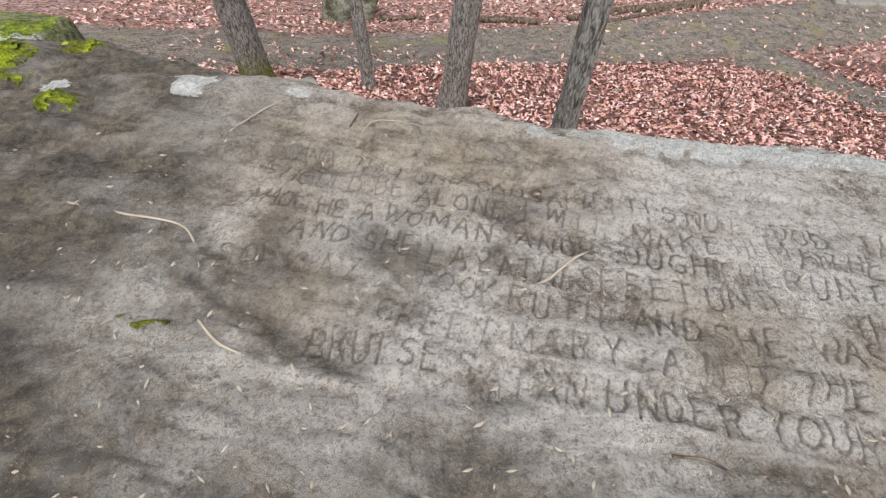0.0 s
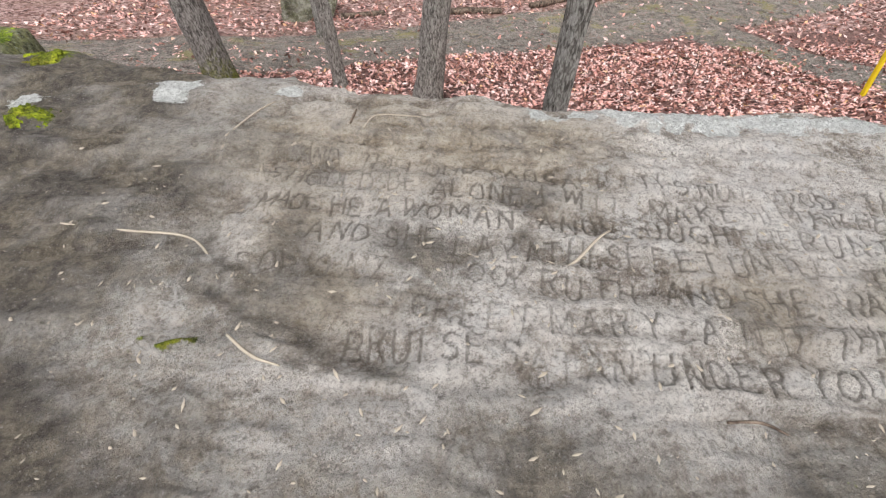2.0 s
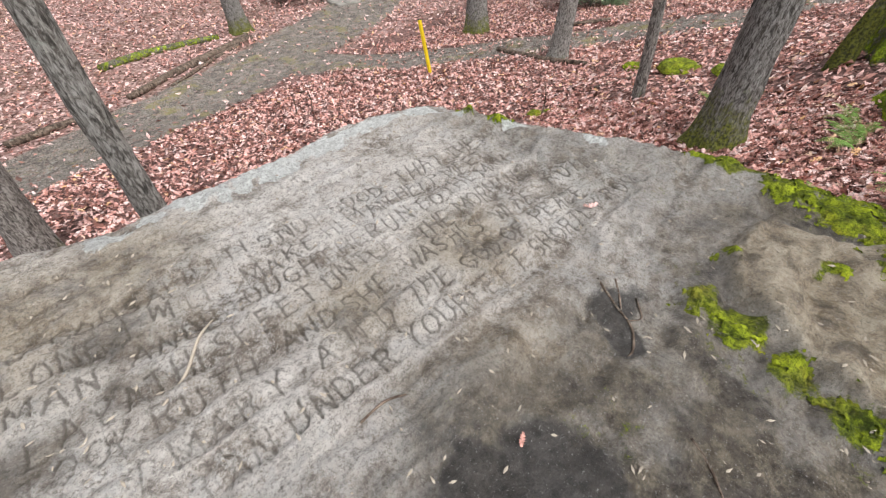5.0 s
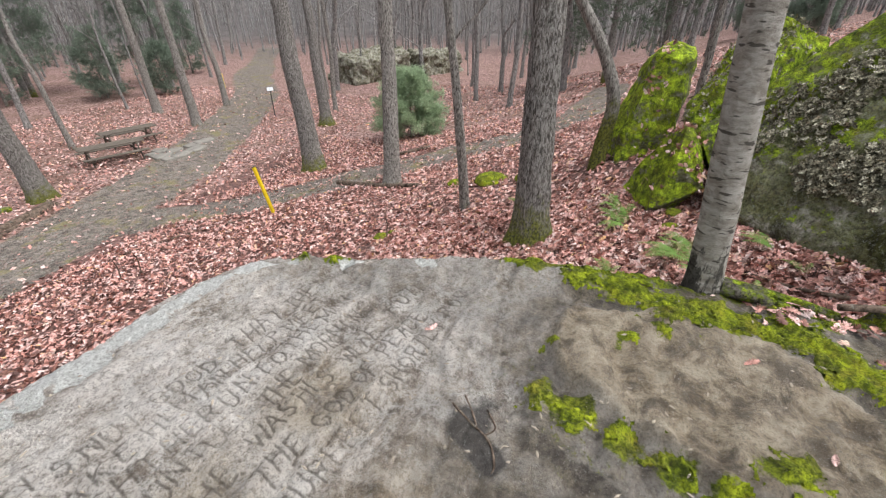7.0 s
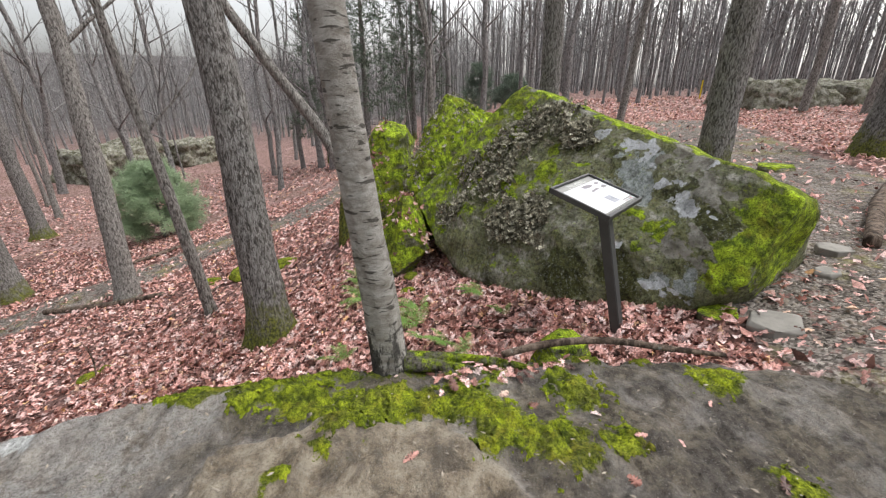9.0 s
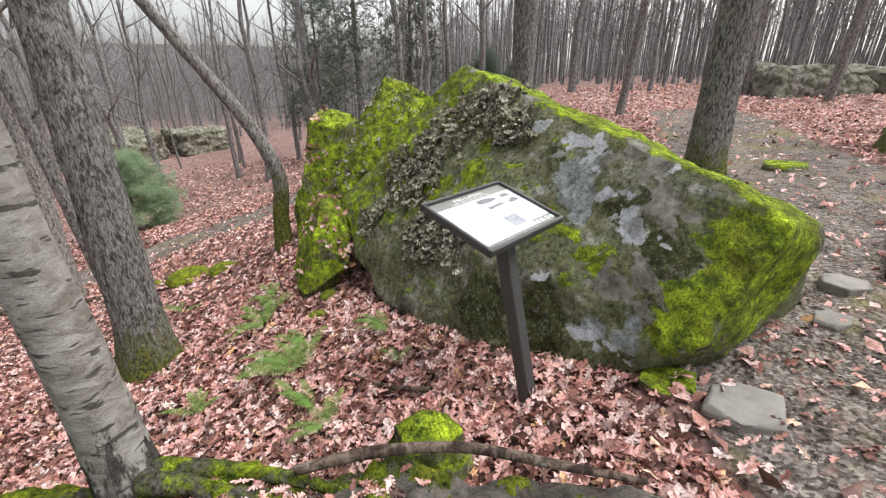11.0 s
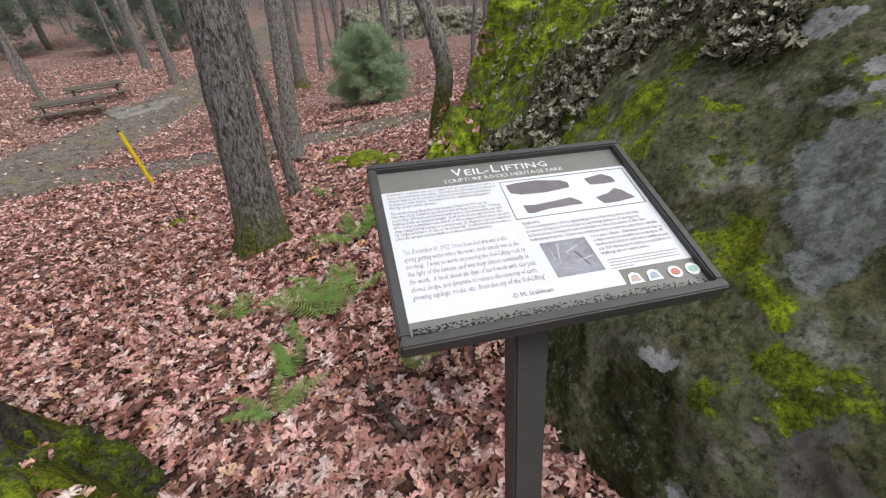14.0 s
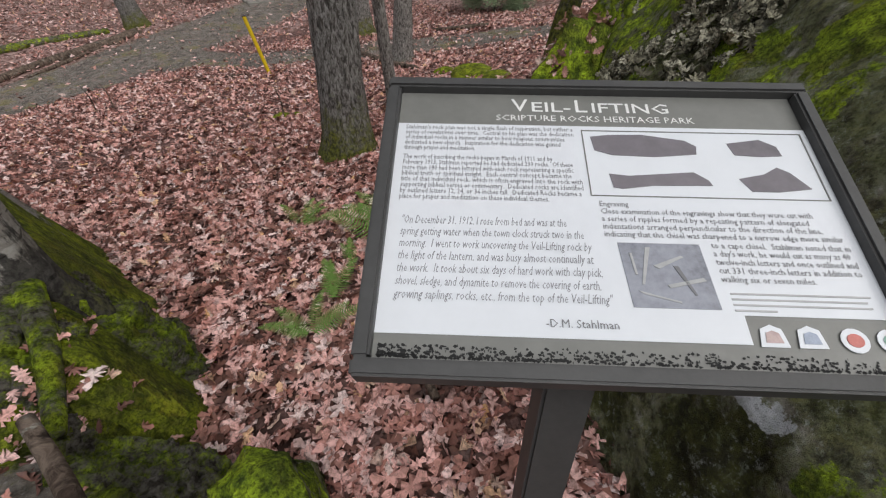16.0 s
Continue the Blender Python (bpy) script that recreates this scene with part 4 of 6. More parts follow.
slab_rock = boulder("mossy_slab_boulder", [
    (6.3, -2.75, -0.95), (6.65, -2.32, -0.36), (7.5, -2.12, 0.06), (5.9, -2.64, -0.62), (4.6, -3.5, -0.6), (4.06, -4.04, -0.5), (3.72, -4.5, 0.14), (3.80, -4.95, 0.82),
    (4.5, -4.66, 0.99), (5.45, -4.28, 1.18), (7.08, -3.72, 1.70), (6.0, -2.9, -0.3), (4.55, -3.85, 0.2),
    (4.25, -5.75, 0.62), (4.35, -5.9, -0.15), (4.02, -5.0, -0.25), (7.8, -5.6, 1.05), (8.3, -5.4, 0.6), (8.2, -6.2, 0.1), (7.6, -3.4, -0.8)], BOULDER, 6, 0.05, slab_moss,
    [(4.41, -4.35, 0.63, 0.15), (5.67, -4.12, 1.17, 0.12), (5.34, -4.3, 1.12, 0.13), (5.13, -4.33, 1.06, 0.13), (4.7, -4.31, 0.79, 0.09), (4.89, -4.39, 0.96, 0.07), (4.64, -3.79, 0.19, 0.07), (4.22, -4.05, -0.08, 0.07), (4.07, -4.15, -0.1, 0.09), (4.0, -4.39, 0.28, 0.04), (4.27, -4.43, 0.64, 0.05), (4.5, -4.66, 0.98, 0.10), (4.4, -4.13, 0.36, 0.05), (4.15, -4.5, 0.61, 0.04)], 0.0,
    [(5.04, -4.16, 0.81, 0.24), (4.97, -4.35, 0.98, 0.16), (4.82, -4.2, 0.7, 0.14), (4.05, -4.23, 0.0, 0.13), (4.26, -4.06, 0.0, 0.12)], slab_bare, SLAB_FILM, lambda p: p.x < 6.0 and p.y > -5.1)
tagged(slab_rock, "huge tilted sandstone boulder with bright green moss and pale lichen", "boulder")

green = lambda co, no: np.clip(0.42 + 0.5 * step(-0.1, 0.6, no[:, 2]) - 0.25 * step(0.85, 0.97, no[:, 2]), 0, 1)
peak_rock = boulder("mossy_peak_boulder", [
    (8.35, -2.85, 1.56), (7.75, -2.6, 0.75), (7.6, -2.2, 0.0), (7.95, -2.05, 0.3), (8.3, -2.5, 1.05), (8.8, -2.45, 0.6), (9.5, -3.3, 1.2), (8.3, -3.7, 1.25),
    (7.7, -3.4, -0.8), (9.4, -2.5, -0.8), (9.6, -4.2, -0.2), (7.75, -2.45, -0.9)], BOULDER, 5, 0.06, green, seed=5.0)
tagged(peak_rock, "pointed mossy boulder leaning behind the big slab", "boulder")
round_rock = boulder("mossy_round_boulder", [
    (9.3, -1.85, 1.08), (9.0, -1.62, 0.85), (8.75, -1.45, 0.1), (8.6, -1.3, -1.1), (9.5, -2.3, 1.02), (8.9, -2.15, 0.8), (10.1, -1.6, 0.55), (9.9, -1.1, -0.8),
    (10.2, -2.5, 0.6), (8.6, -2.1, -0.9), (10.3, -2.3, -0.9), (8.85, -1.25, -0.5)], BOULDER, 5, 0.07, green, seed=9.0)
tagged(round_rock, "rounded boulder thickly covered in yellow-green moss", "boulder")
low_rock = boulder("low_mossy_boulder", [
    (7.1, -1.95, 0.2), (6.75, -1.85, -0.2), (6.7, -1.65, -0.95), (6.6, -2.3, -0.5), (7.45, -1.7, -0.1), (7.6, -1.35, -1.0), (6.95, -2.1, -0.2), (6.85, -2.05, -0.95), (7.6, -2.25, 0.05), (7.8, -1.8, -0.9)], BOULDER, 5, 0.05, green, seed=13.0)
tagged(low_rock, "low mossy boulder at the foot of the slab", "boulder")
edge_rock = boulder("mossy_edge_stone", [(-3.6, 2.8, 0.10), (-2.95, 3.05, 0.07), (-3.0, 2.85, 0.08), (-3.7, 3.5, 0.09), (-2.9, 3.45, 0.03), (-3.9, 2.6, -0.6), (-2.7, 3.2, -0.6), (-2.8, 3.6, -0.9), (-4.0, 3.5, -0.9), (-2.75, 2.75, -0.3)], BOULDER, 4, 0.04, lambda co, no: 0.5 * step(0.3, 0.9, no[:, 2]), [(-3.1, 2.9, 0.1, 0.35), (-3.4, 3.0, 0.1, 0.2)], 17.0)
tagged(edge_rock, "pale lichen-spotted stone with mossy edges on the ledge", "stone")


# ---- moss mats on the ledge ----
def ledge_heights(x, y):
    i = np.clip(np.searchsorted(LEDGE_X, x), 1, len(LEDGE_X) - 1)
    j = np.clip(np.searchsorted(LEDGE_Y, y), 1, len(LEDGE_Y) - 1)
    return LEDGE_Z[i, j]


def moss_mat(cx, cy, r, seed):
    g = np.arange(-1.6 * r - 0.04, 1.6 * r + 0.05, 0.011)
    X, Y = np.meshgrid(cx + g, cy + g, indexing="ij")
    wx = (vnoise(X, Y, 6, 4, 0.6, off=seed) - 0.5) * 0.9 * r
    wy = (vnoise(X, Y, 6, 4, 0.6, off=seed + 5) - 0.5) * 0.9 * r
    f = 1 - np.hypot(X + wx - cx, Y + wy - cy) / (1.25 * r)
    f = f + (vnoise(X, Y, 17, 5, 0.78, off=seed) - 0.5) * 2.6 - 0.22
    Z = ledge_heights(X, Y) - 0.008 + np.clip(f, -0.1, 0.5) * 0.042 + (vnoise(X, Y, 45, 3, 0.7) - 0.5) * 0.022
    faces = grid_faces(len(g), len(g))
    keep = (f.ravel()[faces] > 0.0).all(1)
    faces = faces[keep]
    if len(faces) < 20:
        return
    used = np.unique(faces)
    remap = np.full(X.size, -1)
    remap[used] = np.arange(len(used))
    V = np.stack([X, Y, Z], -1).reshape(-1, 3)[used]
    arrays("moss_mat", V, remap[faces], MOSS, ledge, "yellow-green moss mat")


for k, (mx, my, mr) in enumerate(MOSS_SPOTS):
    moss_mat(mx, my, mr, k * 1.3)



# ---- trees ----
def limb_chunks(start, direction, length, radius, depth, rnd, sides, chunks, gravity=0.10):
    """A limb with its forks, as tubes."""
    n = 5 if depth > 1 else 3
    p, d = Vector(start), Vector(direction).normalized()
    pts, rad = [p.copy()], [radius]
    for i in range(n):
        d = (d + Vector((rnd.uniform(-1, 1), rnd.uniform(-1, 1), rnd.uniform(-0.5, 0.8) + gravity)) * 0.16).normalized()
        p = p + d * (length / n)
        pts.append(p.copy())
        rad.append(radius * (1 - 0.8 * (i + 1) / n))
        if depth > 0 and i >= 1 and rnd.random() < 0.85:
            side = Vector((rnd.uniform(-1, 1), rnd.uniform(-1, 1), rnd.uniform(0.0, 0.9)))
            limb_chunks(p, d * 0.7 + side * 0.9, length * rnd.uniform(0.35, 0.6), rad[-1] * 0.65, depth - 1, rnd, max(3, sides - 1), chunks)
    chunks.append(tube_arrays(pts, rad, sides))


def tree(name, x, y, radius, height, bark, label, lean=(0, 0), flare=1.5, sides=26, limbs_from=0.38, limbs=8, seed=0, bend=0.0, depth=2, base=None):
    """A bare tree: trunk with a flared foot, and a crown of limbs."""
    rnd = random.Random(seed * 31 + 5)
    z0 = (ground_at(x, y) if base is None else base) - 0.06
    root = empty(name, Matrix.Translation((x, y, z0)))
    n = 70 if sides > 14 else 16
    pts, rad = [], []
    px = py = 0.0
    for i in range(n + 1):
        t = (i / n) ** 1.35
        h = -0.35 + (height + 0.35) * t
        k = max(h, 0)
        px = lean[0] * k + bend * math.sin(k * 0.55 + seed) * 0.25 + math.sin(k * 0.9 + seed * 2.1) * 0.02
        py = lean[1] * k + bend * math.cos(k * 0.45 + seed) * 0.25 - bend * math.cos(seed) * 0.25
        sway = (0.035 if sides > 14 else 0.11) * min(1.0, (k / 3.5) ** 2)
        px += sway * (math.sin(k * 0.8 + seed * 1.7) + 0.5 * math.sin(k * 1.9 + seed))
        py += sway * (math.cos(k * 0.7 + seed * 2.3) + 0.5 * math.sin(k * 1.6 + seed * 0.6))
        r = radius * (1 - 0.82 * t) * (1 + (flare - 1) * math.exp(-max(h, -0.1) / (radius * 1.1)))
        pts.append((px - bend * math.sin(seed) * 0.25, py, h))
        rad.append(max(r, 0.012))
    v, f = tube_arrays(pts, rad, sides, 0.10 if sides > 14 else 0.06, seed)
    if sides > 14:
        v = np.array(v)
        h = v[:, 2]
        ang = np.arctan2(v[:, 1] - np.interp(h, [p[2] for p in pts], [p[1] for p in pts]), v[:, 0] - np.interp(h, [p[2] for p in pts], [p[0] for p in pts]))
        swell = 0.45 * (flare - 1) * np.exp(-np.maximum(h, 0) / 0.22) * (0.5 + 0.5 * np.sin(ang * 4 + seed)) * radius
        rough = (vnoise(ang * 7 * radius * 5, h * 2.2, 1.6, 3, off=seed) - 0.5) * 0.05 * min(1, radius * 4)
        v[:, 0] += np.cos(ang) * (swell + rough)
        v[:, 1] += np.sin(ang) * (swell + rough)
    arrays("trunk", v, f, bark, root)
    chunks = []
    for i in range(limbs):
        t = limbs_from + (0.97 - limbs_from) * (i + rnd.random() * 0.6) / limbs
        j = min(n - 1, int(n * t ** (1 / 1.35)))
        a = rnd.uniform(0, 6.283)
        limb_chunks(pts[j], (math.cos(a), math.sin(a), rnd.uniform(0.45, 1.2)), height * rnd.uniform(0.14, 0.3) * (1.25 - t), rad[j] * 0.45, depth, rnd, 4 if sides > 14 else 3, chunks)
    if chunks:
        v, f = merge(chunks)
        arrays("branchwork", v, f, bark, root)["kind"] = "stuff"
    return tagged(root, label, "tree")


GREY = "tall bare grey-barked tree rising from the leaf litter"
big_oak = tree("oak_tree", 6.14, -0.09, 0.235, 15, OAK_BARK, "stout oak with dark furrowed bark and a mossy foot", (0.10, 0.045), 1.55, 34, seed=1)
tree("leaning_tree", 8.30, 1.42, 0.105, 9, GREY_BARK, "thin leaning tree with a mossy foot in the leaves", (0.02, 0.11), 1.25, 20, seed=2, bend=0.3)
tree("forest_tree", 11.5, 4.45, 0.24, 15, GREY_BARK, "grey tree beside the side trail", (0.12, 0.04), 1.45, 24, seed=3)
tree("forest_tree", 13.75, 8.64, 0.35, 17, OAK_BARK, "large oak with a flared mossy foot beside the trail", (0.03, 0.075), 1.5, 26, seed=4)
tree("forest_tree", 21.4, 12.6, 0.30, 17, OAK_BARK, GREY, (0.0, 0.05), 1.7, 18, seed=5)
tree("forest_tree", 9.5, 16.9, 0.34, 17, OAK_BARK, "leaning oak with a mossy foot beside the gravel trail", (-0.05, 0.06), 1.5, 24, seed=6)
tree("forest_tree", 19.5, 19.8, 0.24, 16, GREY_BARK, GREY, (0, 0.02), 1.4, 16, seed=7)
tree("forest_tree", 21.2, 24.4, 0.26, 16, GREY_BARK, GREY, (0, 0.03), 1.4, 16, seed=8)
tree("forest_tree", 14.2, 22.0, 0.13, 11, GREY_BARK, "slender bare tree beside the picnic tables", (-0.02, 0.08), 1.2, 14, seed=9)
tree("forest_tree", 10.1, 23.0, 0.12, 12, GREY_BARK, GREY, (-0.02, 0.08), 1.2, 14, seed=10)
tree("forest_tree", 25.0, 14.1, 0.16, 14, GREY_BARK, GREY, (0, 0.0), 1.2, 14, seed=11)
tree("forest_tree", 24.4, 22.0, 0.2, 14, GREY_BARK, GREY, (0, 0.04), 1.2, 14, seed=12)
tree("forest_tree", 28.0, 16.4, 0.12, 14, GREY_BARK, GREY, (0, 0.0), 1.2, 14, seed=13)
tree("slope_tree", 1.03, 2.98, 0.105, 11, GREY_BARK, "straight grey-brown tree growing against the ledge", (0.0, 0.0), 1.2, 24, seed=14, base=-1.5)
tree("slope_tree", 0.15, 6.45, 0.225, 13, GREY_BARK, "pale mottled tree below the ledge", (0.11, 0.0), 1.25, 22, seed=15)
tree("slope_tree", -1.38, 7.45, 0.125, 12, GREY_BARK, "slim tree with a mossy foot below the ledge", (-0.01, 0.0), 1.4, 20, seed=16)
tree("slope_tree", -3.42, 7.5, 0.27, 14, OAK_BARK, "dark furrowed tree below the ledge", (-0.03, 0.0), 1.25, 22, seed=17)
tree("slope_tree", -2.2, 11.6, 0.16, 12, GREY_BARK, "pale slim tree beyond a darker trunk", (-0.02, 0.0), 1.2, 16, seed=18)
tree("forest_tree", 1.3, 17.5, 0.16, 13, GREY_BARK, GREY, (0, 0), 1.2, 14, seed=19)
tree("forest_tree", 7.4, -7.3, 0.26, 16, OAK_BARK, "rough-barked oak behind the big boulder", (0.015, -0.01), 1.35, 26, seed=20)
tree("forest_tree", 9.9, -5.35, 0.24, 16, OAK_BARK, "dark scaly tree rising behind the boulder", (0.0, 0.0), 1.2, 20, seed=21)
tree("forest_tree", 11.6, -6.0, 0.17, 15, GREY_BARK, GREY, (0, 0), 1.2, 16, seed=22)
tree("forest_tree", 8.1, -11.9, 0.40, 17, OAK_BARK, "large leaning tree on the upper slope", (0.04, -0.12), 1.4, 24, seed=23)
tree("forest_tree", 9.6, -13.9, 0.30, 17, OAK_BARK, GREY, (0.02, -0.09), 1.4, 20, seed=24)
tree("forest_tree", 17.0, -20.2, 0.18, 14, GREY_BARK, GREY, (0, -0.05), 1.2, 16, seed=25)
tree("forest_tree", 15.5, -21.5, 0.17, 14, GREY_BARK, GREY, (0, -0.06), 1.2, 16, seed=26)
tree("forest_tree", 15.5, -10.6, 0.14, 13, GREY_BARK, GREY, (0, -0.03), 1.2, 16, seed=27, bend=0.6)
tree("forest_tree", 13.2, -3.4, 0.10, 12, GREY_BARK, "thin pale-barked tree behind the boulders", (0, 0.03), 1.1, 14, seed=28, bend=0.5)

birch = tree("birch_tree", 3.46, -1.52, 0.118, 11, BIRCH_BARK, "grey birch with a scarred trunk rooted on the ledge edge", (0.05, 0.095), 1.30, 34, limbs_from=0.45, limbs=10, seed=30, base=-0.16)


def wood_piece(name, pts, radii, material, label, category, sides=9, wobble=0.15, seed=0, subdiv=5):
    """A bent piece of wood along a smooth line."""
    P = np.array(pts, float)
    t = np.linspace(0, len(P) - 1, (len(P) - 1) * subdiv + 1)
    out = []
    for u in t:
        i = min(int(u), len(P) - 2)
        w = u - i
        p0, p1, p2, p3 = P[max(i - 1, 0)], P[i], P[i + 1], P[min(i + 2, len(P) - 1)]
        out.append(0.5 * (2 * p1 + (p2 - p0) * w + (2 * p0 - 5 * p1 + 4 * p2 - p3) * w * w + (3 * p1 - p0 - 3 * p2 + p3) * w ** 3))
    rad = np.interp(t, np.arange(len(P)), radii)
    v, f = tube_arrays([tuple(p) for p in out], list(rad), sides, wobble, seed)
    c0, c1 = len(v), len(v) + 1
    v += [Vector(out[0]), Vector(out[-1])]
    k = (len(out) - 1) * sides
    f = [tuple(q) for q in f]
    tri = [(c0, (i + 1) % sides, i, i) for i in range(sides)] + [(c1, k + i, k + (i + 1) % sides, k + (i + 1) % sides) for i in range(sides)]
    me = bpy.data.meshes.new(name)
    me.from_pydata([tuple(q) for q in v], [], f + [q[:3] for q in tri])
    me.shade_smooth()
    ob = link(name, me, material)
    return tagged(ob, label, category)


def on_ground(pts, lift=0.0):
    return [(x, y, ground_at(x, y) + lift) for x, y in pts]


# the crooked tree against the boulders
crook = wood_piece("crooked_tree", [(8.85, -1.0, -1.3), (8.9, -1.02, -0.6), (8.9, -1.08, 0.1), (8.88, -0.80, 0.85), (8.9, -0.38, 1.5), (8.85, 0.05, 2.15), (8.7, 0.7, 3.3), (8.5, 1.2, 4.8)], [0.17, 0.125, 0.115, 0.10, 0.09, 0.085, 0.07, 0.04], GREY_BARK, "crooked grey tree bent sharply beside the mossy boulders", "tree", 16, 0.12, 3, 8)

# birch roots over the ledge edge
for pts, rad in (
    ([(3.42, -1.60, -0.04), (3.36, -1.85, -0.05), (3.28, -2.05, -0.07), (3.16, -2.22, -0.09)], [0.06, 0.038, 0.03, 0.02]),
    ([(3.48, -1.62, -0.05), (3.45, -1.9, -0.06), (3.38, -2.2, -0.08), (3.30, -2.42, -0.10)], [0.06, 0.042, 0.032, 0.02]),
):
    root = wood_piece("birch_root", pts, rad, MOSSWOOD, "mossy birch root creeping over the ledge edge", "tree root", 16, 0.12, 4, 9)
    root.parent = birch
    root.matrix_parent_inverse = birch.matrix_world.inverted()
    for key in ("category", "kind", "group"):
        if key in root:
            del root[key]


def root_mound():
    """Moss-grown root mass that wraps the ledge edge under the birch."""
    ys = np.arange(-2.95, 0.35, 0.012)
    us = np.linspace(0, 1, 90)
    Y, U = np.meshgrid(ys, us, indexing="ij")
    foot = np.interp(Y, [-2.95, -2.62, -2.45, -2.2, -2.0, -1.85, -1.5, -1.1, -0.6, 0.35], [3.50, 3.66, 3.62, 3.50, 3.62, 3.80, 3.80, 3.72, 3.62, 3.56])
    foot = foot + (vnoise(Y, U, 5, 3) - 0.5) * 0.10
    X = 3.28 + (foot - 3.28) * U
    top = ledge_heights(X[:, :1] * 0 + 3.26, Y[:, :1]) - 0.02
    low = ground_height(foot, Y) - 0.12
    Z = top + (low - top) * (0.22 * U + 0.78 * U ** 2.6)
    ribs = 1 - np.abs(2 * vnoise(Y + 0.5 * U, U * 0.25, 3.6, 3, off=3.0) - 1)
    lump = (ribs - 0.55) * 0.15 + (vnoise(X * 1.2, Y + Z, 6, 5, 0.65) - 0.5) * 0.16 + (vnoise(X + Z, Y - Z, 15, 4, 0.7) - 0.5) * 0.09
    fade = step(0.0, 0.25, U) * step(-2.95, -2.7, Y) * step(0.35, -0.1, Y)
    X, Z = X + lump * fade * 0.8, Z + lump * fade * 0.7
    mound = arrays("root_mound", np.stack([X, Y, Z], -1).reshape(-1, 3), grid_faces(len(ys), len(us)), MOSSWOOD, birch, "moss-grown root mass over the ledge edge")
    mound.matrix_parent_inverse = birch.matrix_world.inverted()
    return mound


root_mound()
wood_piece("fallen_branch", [(3.34, -2.25, 0.0), (3.36, -2.6, 0.03), (3.33, -3.0, 0.02), (3.2, -3.4, -0.01), (3.08, -3.75, -0.03)], [0.022, 0.027, 0.025, 0.022, 0.013], DEADWOOD, "grey fallen branch along the ledge edge", "branch", 10, 0.15, 6)

# logs and sticks on the slope
LOG = "dark fallen log lying in the leaf litter"
wood_piece("fallen_log", on_ground([(4.0, 14.1), (6.0, 14.9), (8.0, 15.5), (9.1, 15.9)], 0.05), [0.09, 0.13, 0.13, 0.14], DEADWOOD, "long dark log edging the gravel trail", "log", 10, 0.15, 7)
wood_piece("mossy_log", on_ground([(4.4, 17.1), (6.0, 17.4), (8.5, 16.9)], 0.08), [0.13, 0.14, 0.10], MOSSWOOD, "moss-covered log beside the gravel trail", "log", 10, 0.15, 8)
wood_piece("fallen_log", on_ground([(0.9, 13.6), (2.0, 13.8), (3.0, 13.7)], 0.06), [0.10, 0.11, 0.09], DEADWOOD, LOG, "log", 10, 0.15, 9)
wood_piece("fallen_log", on_ground([(-1.9, 13.5), (-0.6, 13.6)], 0.06), [0.09, 0.07], DEADWOOD, LOG, "log", 10, 0.15, 10)
wood_piece("fallen_log", on_ground([(5.2, 14.0), (7.0, 14.9), (9.2, 15.8)], 0.02), [0.05, 0.07, 0.09], DEADWOOD, LOG, "log", 9, 0.15, 11)
wood_piece("fallen_log", on_ground([(11.6, 6.4), (11.2, 4.7), (10.9, 3.4)], 0.04), [0.07, 0.08, 0.06], DEADWOOD, "dark log across the foot of a tree", "log", 9, 0.15, 12)
wood_piece("fallen_log", on_ground([(4.3, -6.6), (5.2, -7.9), (6.0, -9.2)], 0.05), [0.08, 0.09, 0.06], DEADWOOD, "broken brown log beside the dirt trail", "log", 9, 0.2, 13)
wood_piece("fallen_branch", on_ground([(15.5, 4.6), (14.6, 6.1)], 0.05), [0.07, 0.05], DEADWOOD, LOG, "log", 8, 0.2, 14)
wood_piece("fallen_branch", on_ground([(6.4, 9.6), (7.6, 8.8), (9.0, 7.6)], 0.03), [0.012, 0.022, 0.02], DEADWOOD, "thin dead branch on the leaves", "branch", 7, 0.2, 15)
wood_piece("fallen_branch", on_ground([(4.35, -2.95), (4.55, -2.6), (4.95, -2.25)], 0.04), [0.022, 0.018, 0.012], DEADWOOD, "short dark branch among the leaves near the sign", "branch", 7, 0.2, 16)
wood_piece("fallen_branch", on_ground([(8.9, 2.6), (9.9, 1.9), (10.9, 1.7)], 0.03), [0.015, 0.022, 0.015], DEADWOOD, "thin dead branch on the leaves", "branch", 7, 0.2, 17)
for k, (x, y) in enumerate(((5.4, 7.9), (5.7, 7.7), (6.9, 2.6))):
    g = ground_at(x, y)
    wood_piece("dead_stem", [(x, y, g - 0.05), (x + 0.03, y - 0.02, g + 0.3), (x - 0.02, y, g + 0.6)], [0.014, 0.011, 0.005], DEADWOOD, "thin dead weed stem standing in the leaves", "stem", 6, 0.1, k)


# twigs lying on the ledge
def twig(pts, r, material, label):
    line = [(x, y, ledge_z(x, y) + r * 0.8) for x, y in pts]
    return wood_piece("twig", line, [r * 0.8] + [r] * (len(line) - 2) + [r * 0.5], material, label, "twig", 7, 0.2, len(pts))


twig([(0.33, 0.97), (0.45, 1.03), (0.57, 1.12), (0.66, 1.19)], 0.007, TWIG, "pale bare twig lying on the carved letters")
twig([(-1.72, 1.40), (-1.45, 1.33), (-1.2, 1.30), (-1.08, 1.2), (-0.98, 1.03)], 0.006, TWIG, "long pale twig on the stained ledge")
twig([(-0.90, 0.79), (-0.80, 0.70), (-0.70, 0.655)], 0.007, TWIG, "short curved twig on the ledge")
twig([(-0.46, 1.93), (-0.44, 2.02), (-0.36, 2.12), (-0.1, 2.1)], 0.004, TWIG, "pale curved twig near the rim of the ledge")
twig([(-1.15, 1.95), (-1.05, 2.2), (-0.95, 2.3)], 0.006, TWIG, "pale twig near the rim of the ledge")
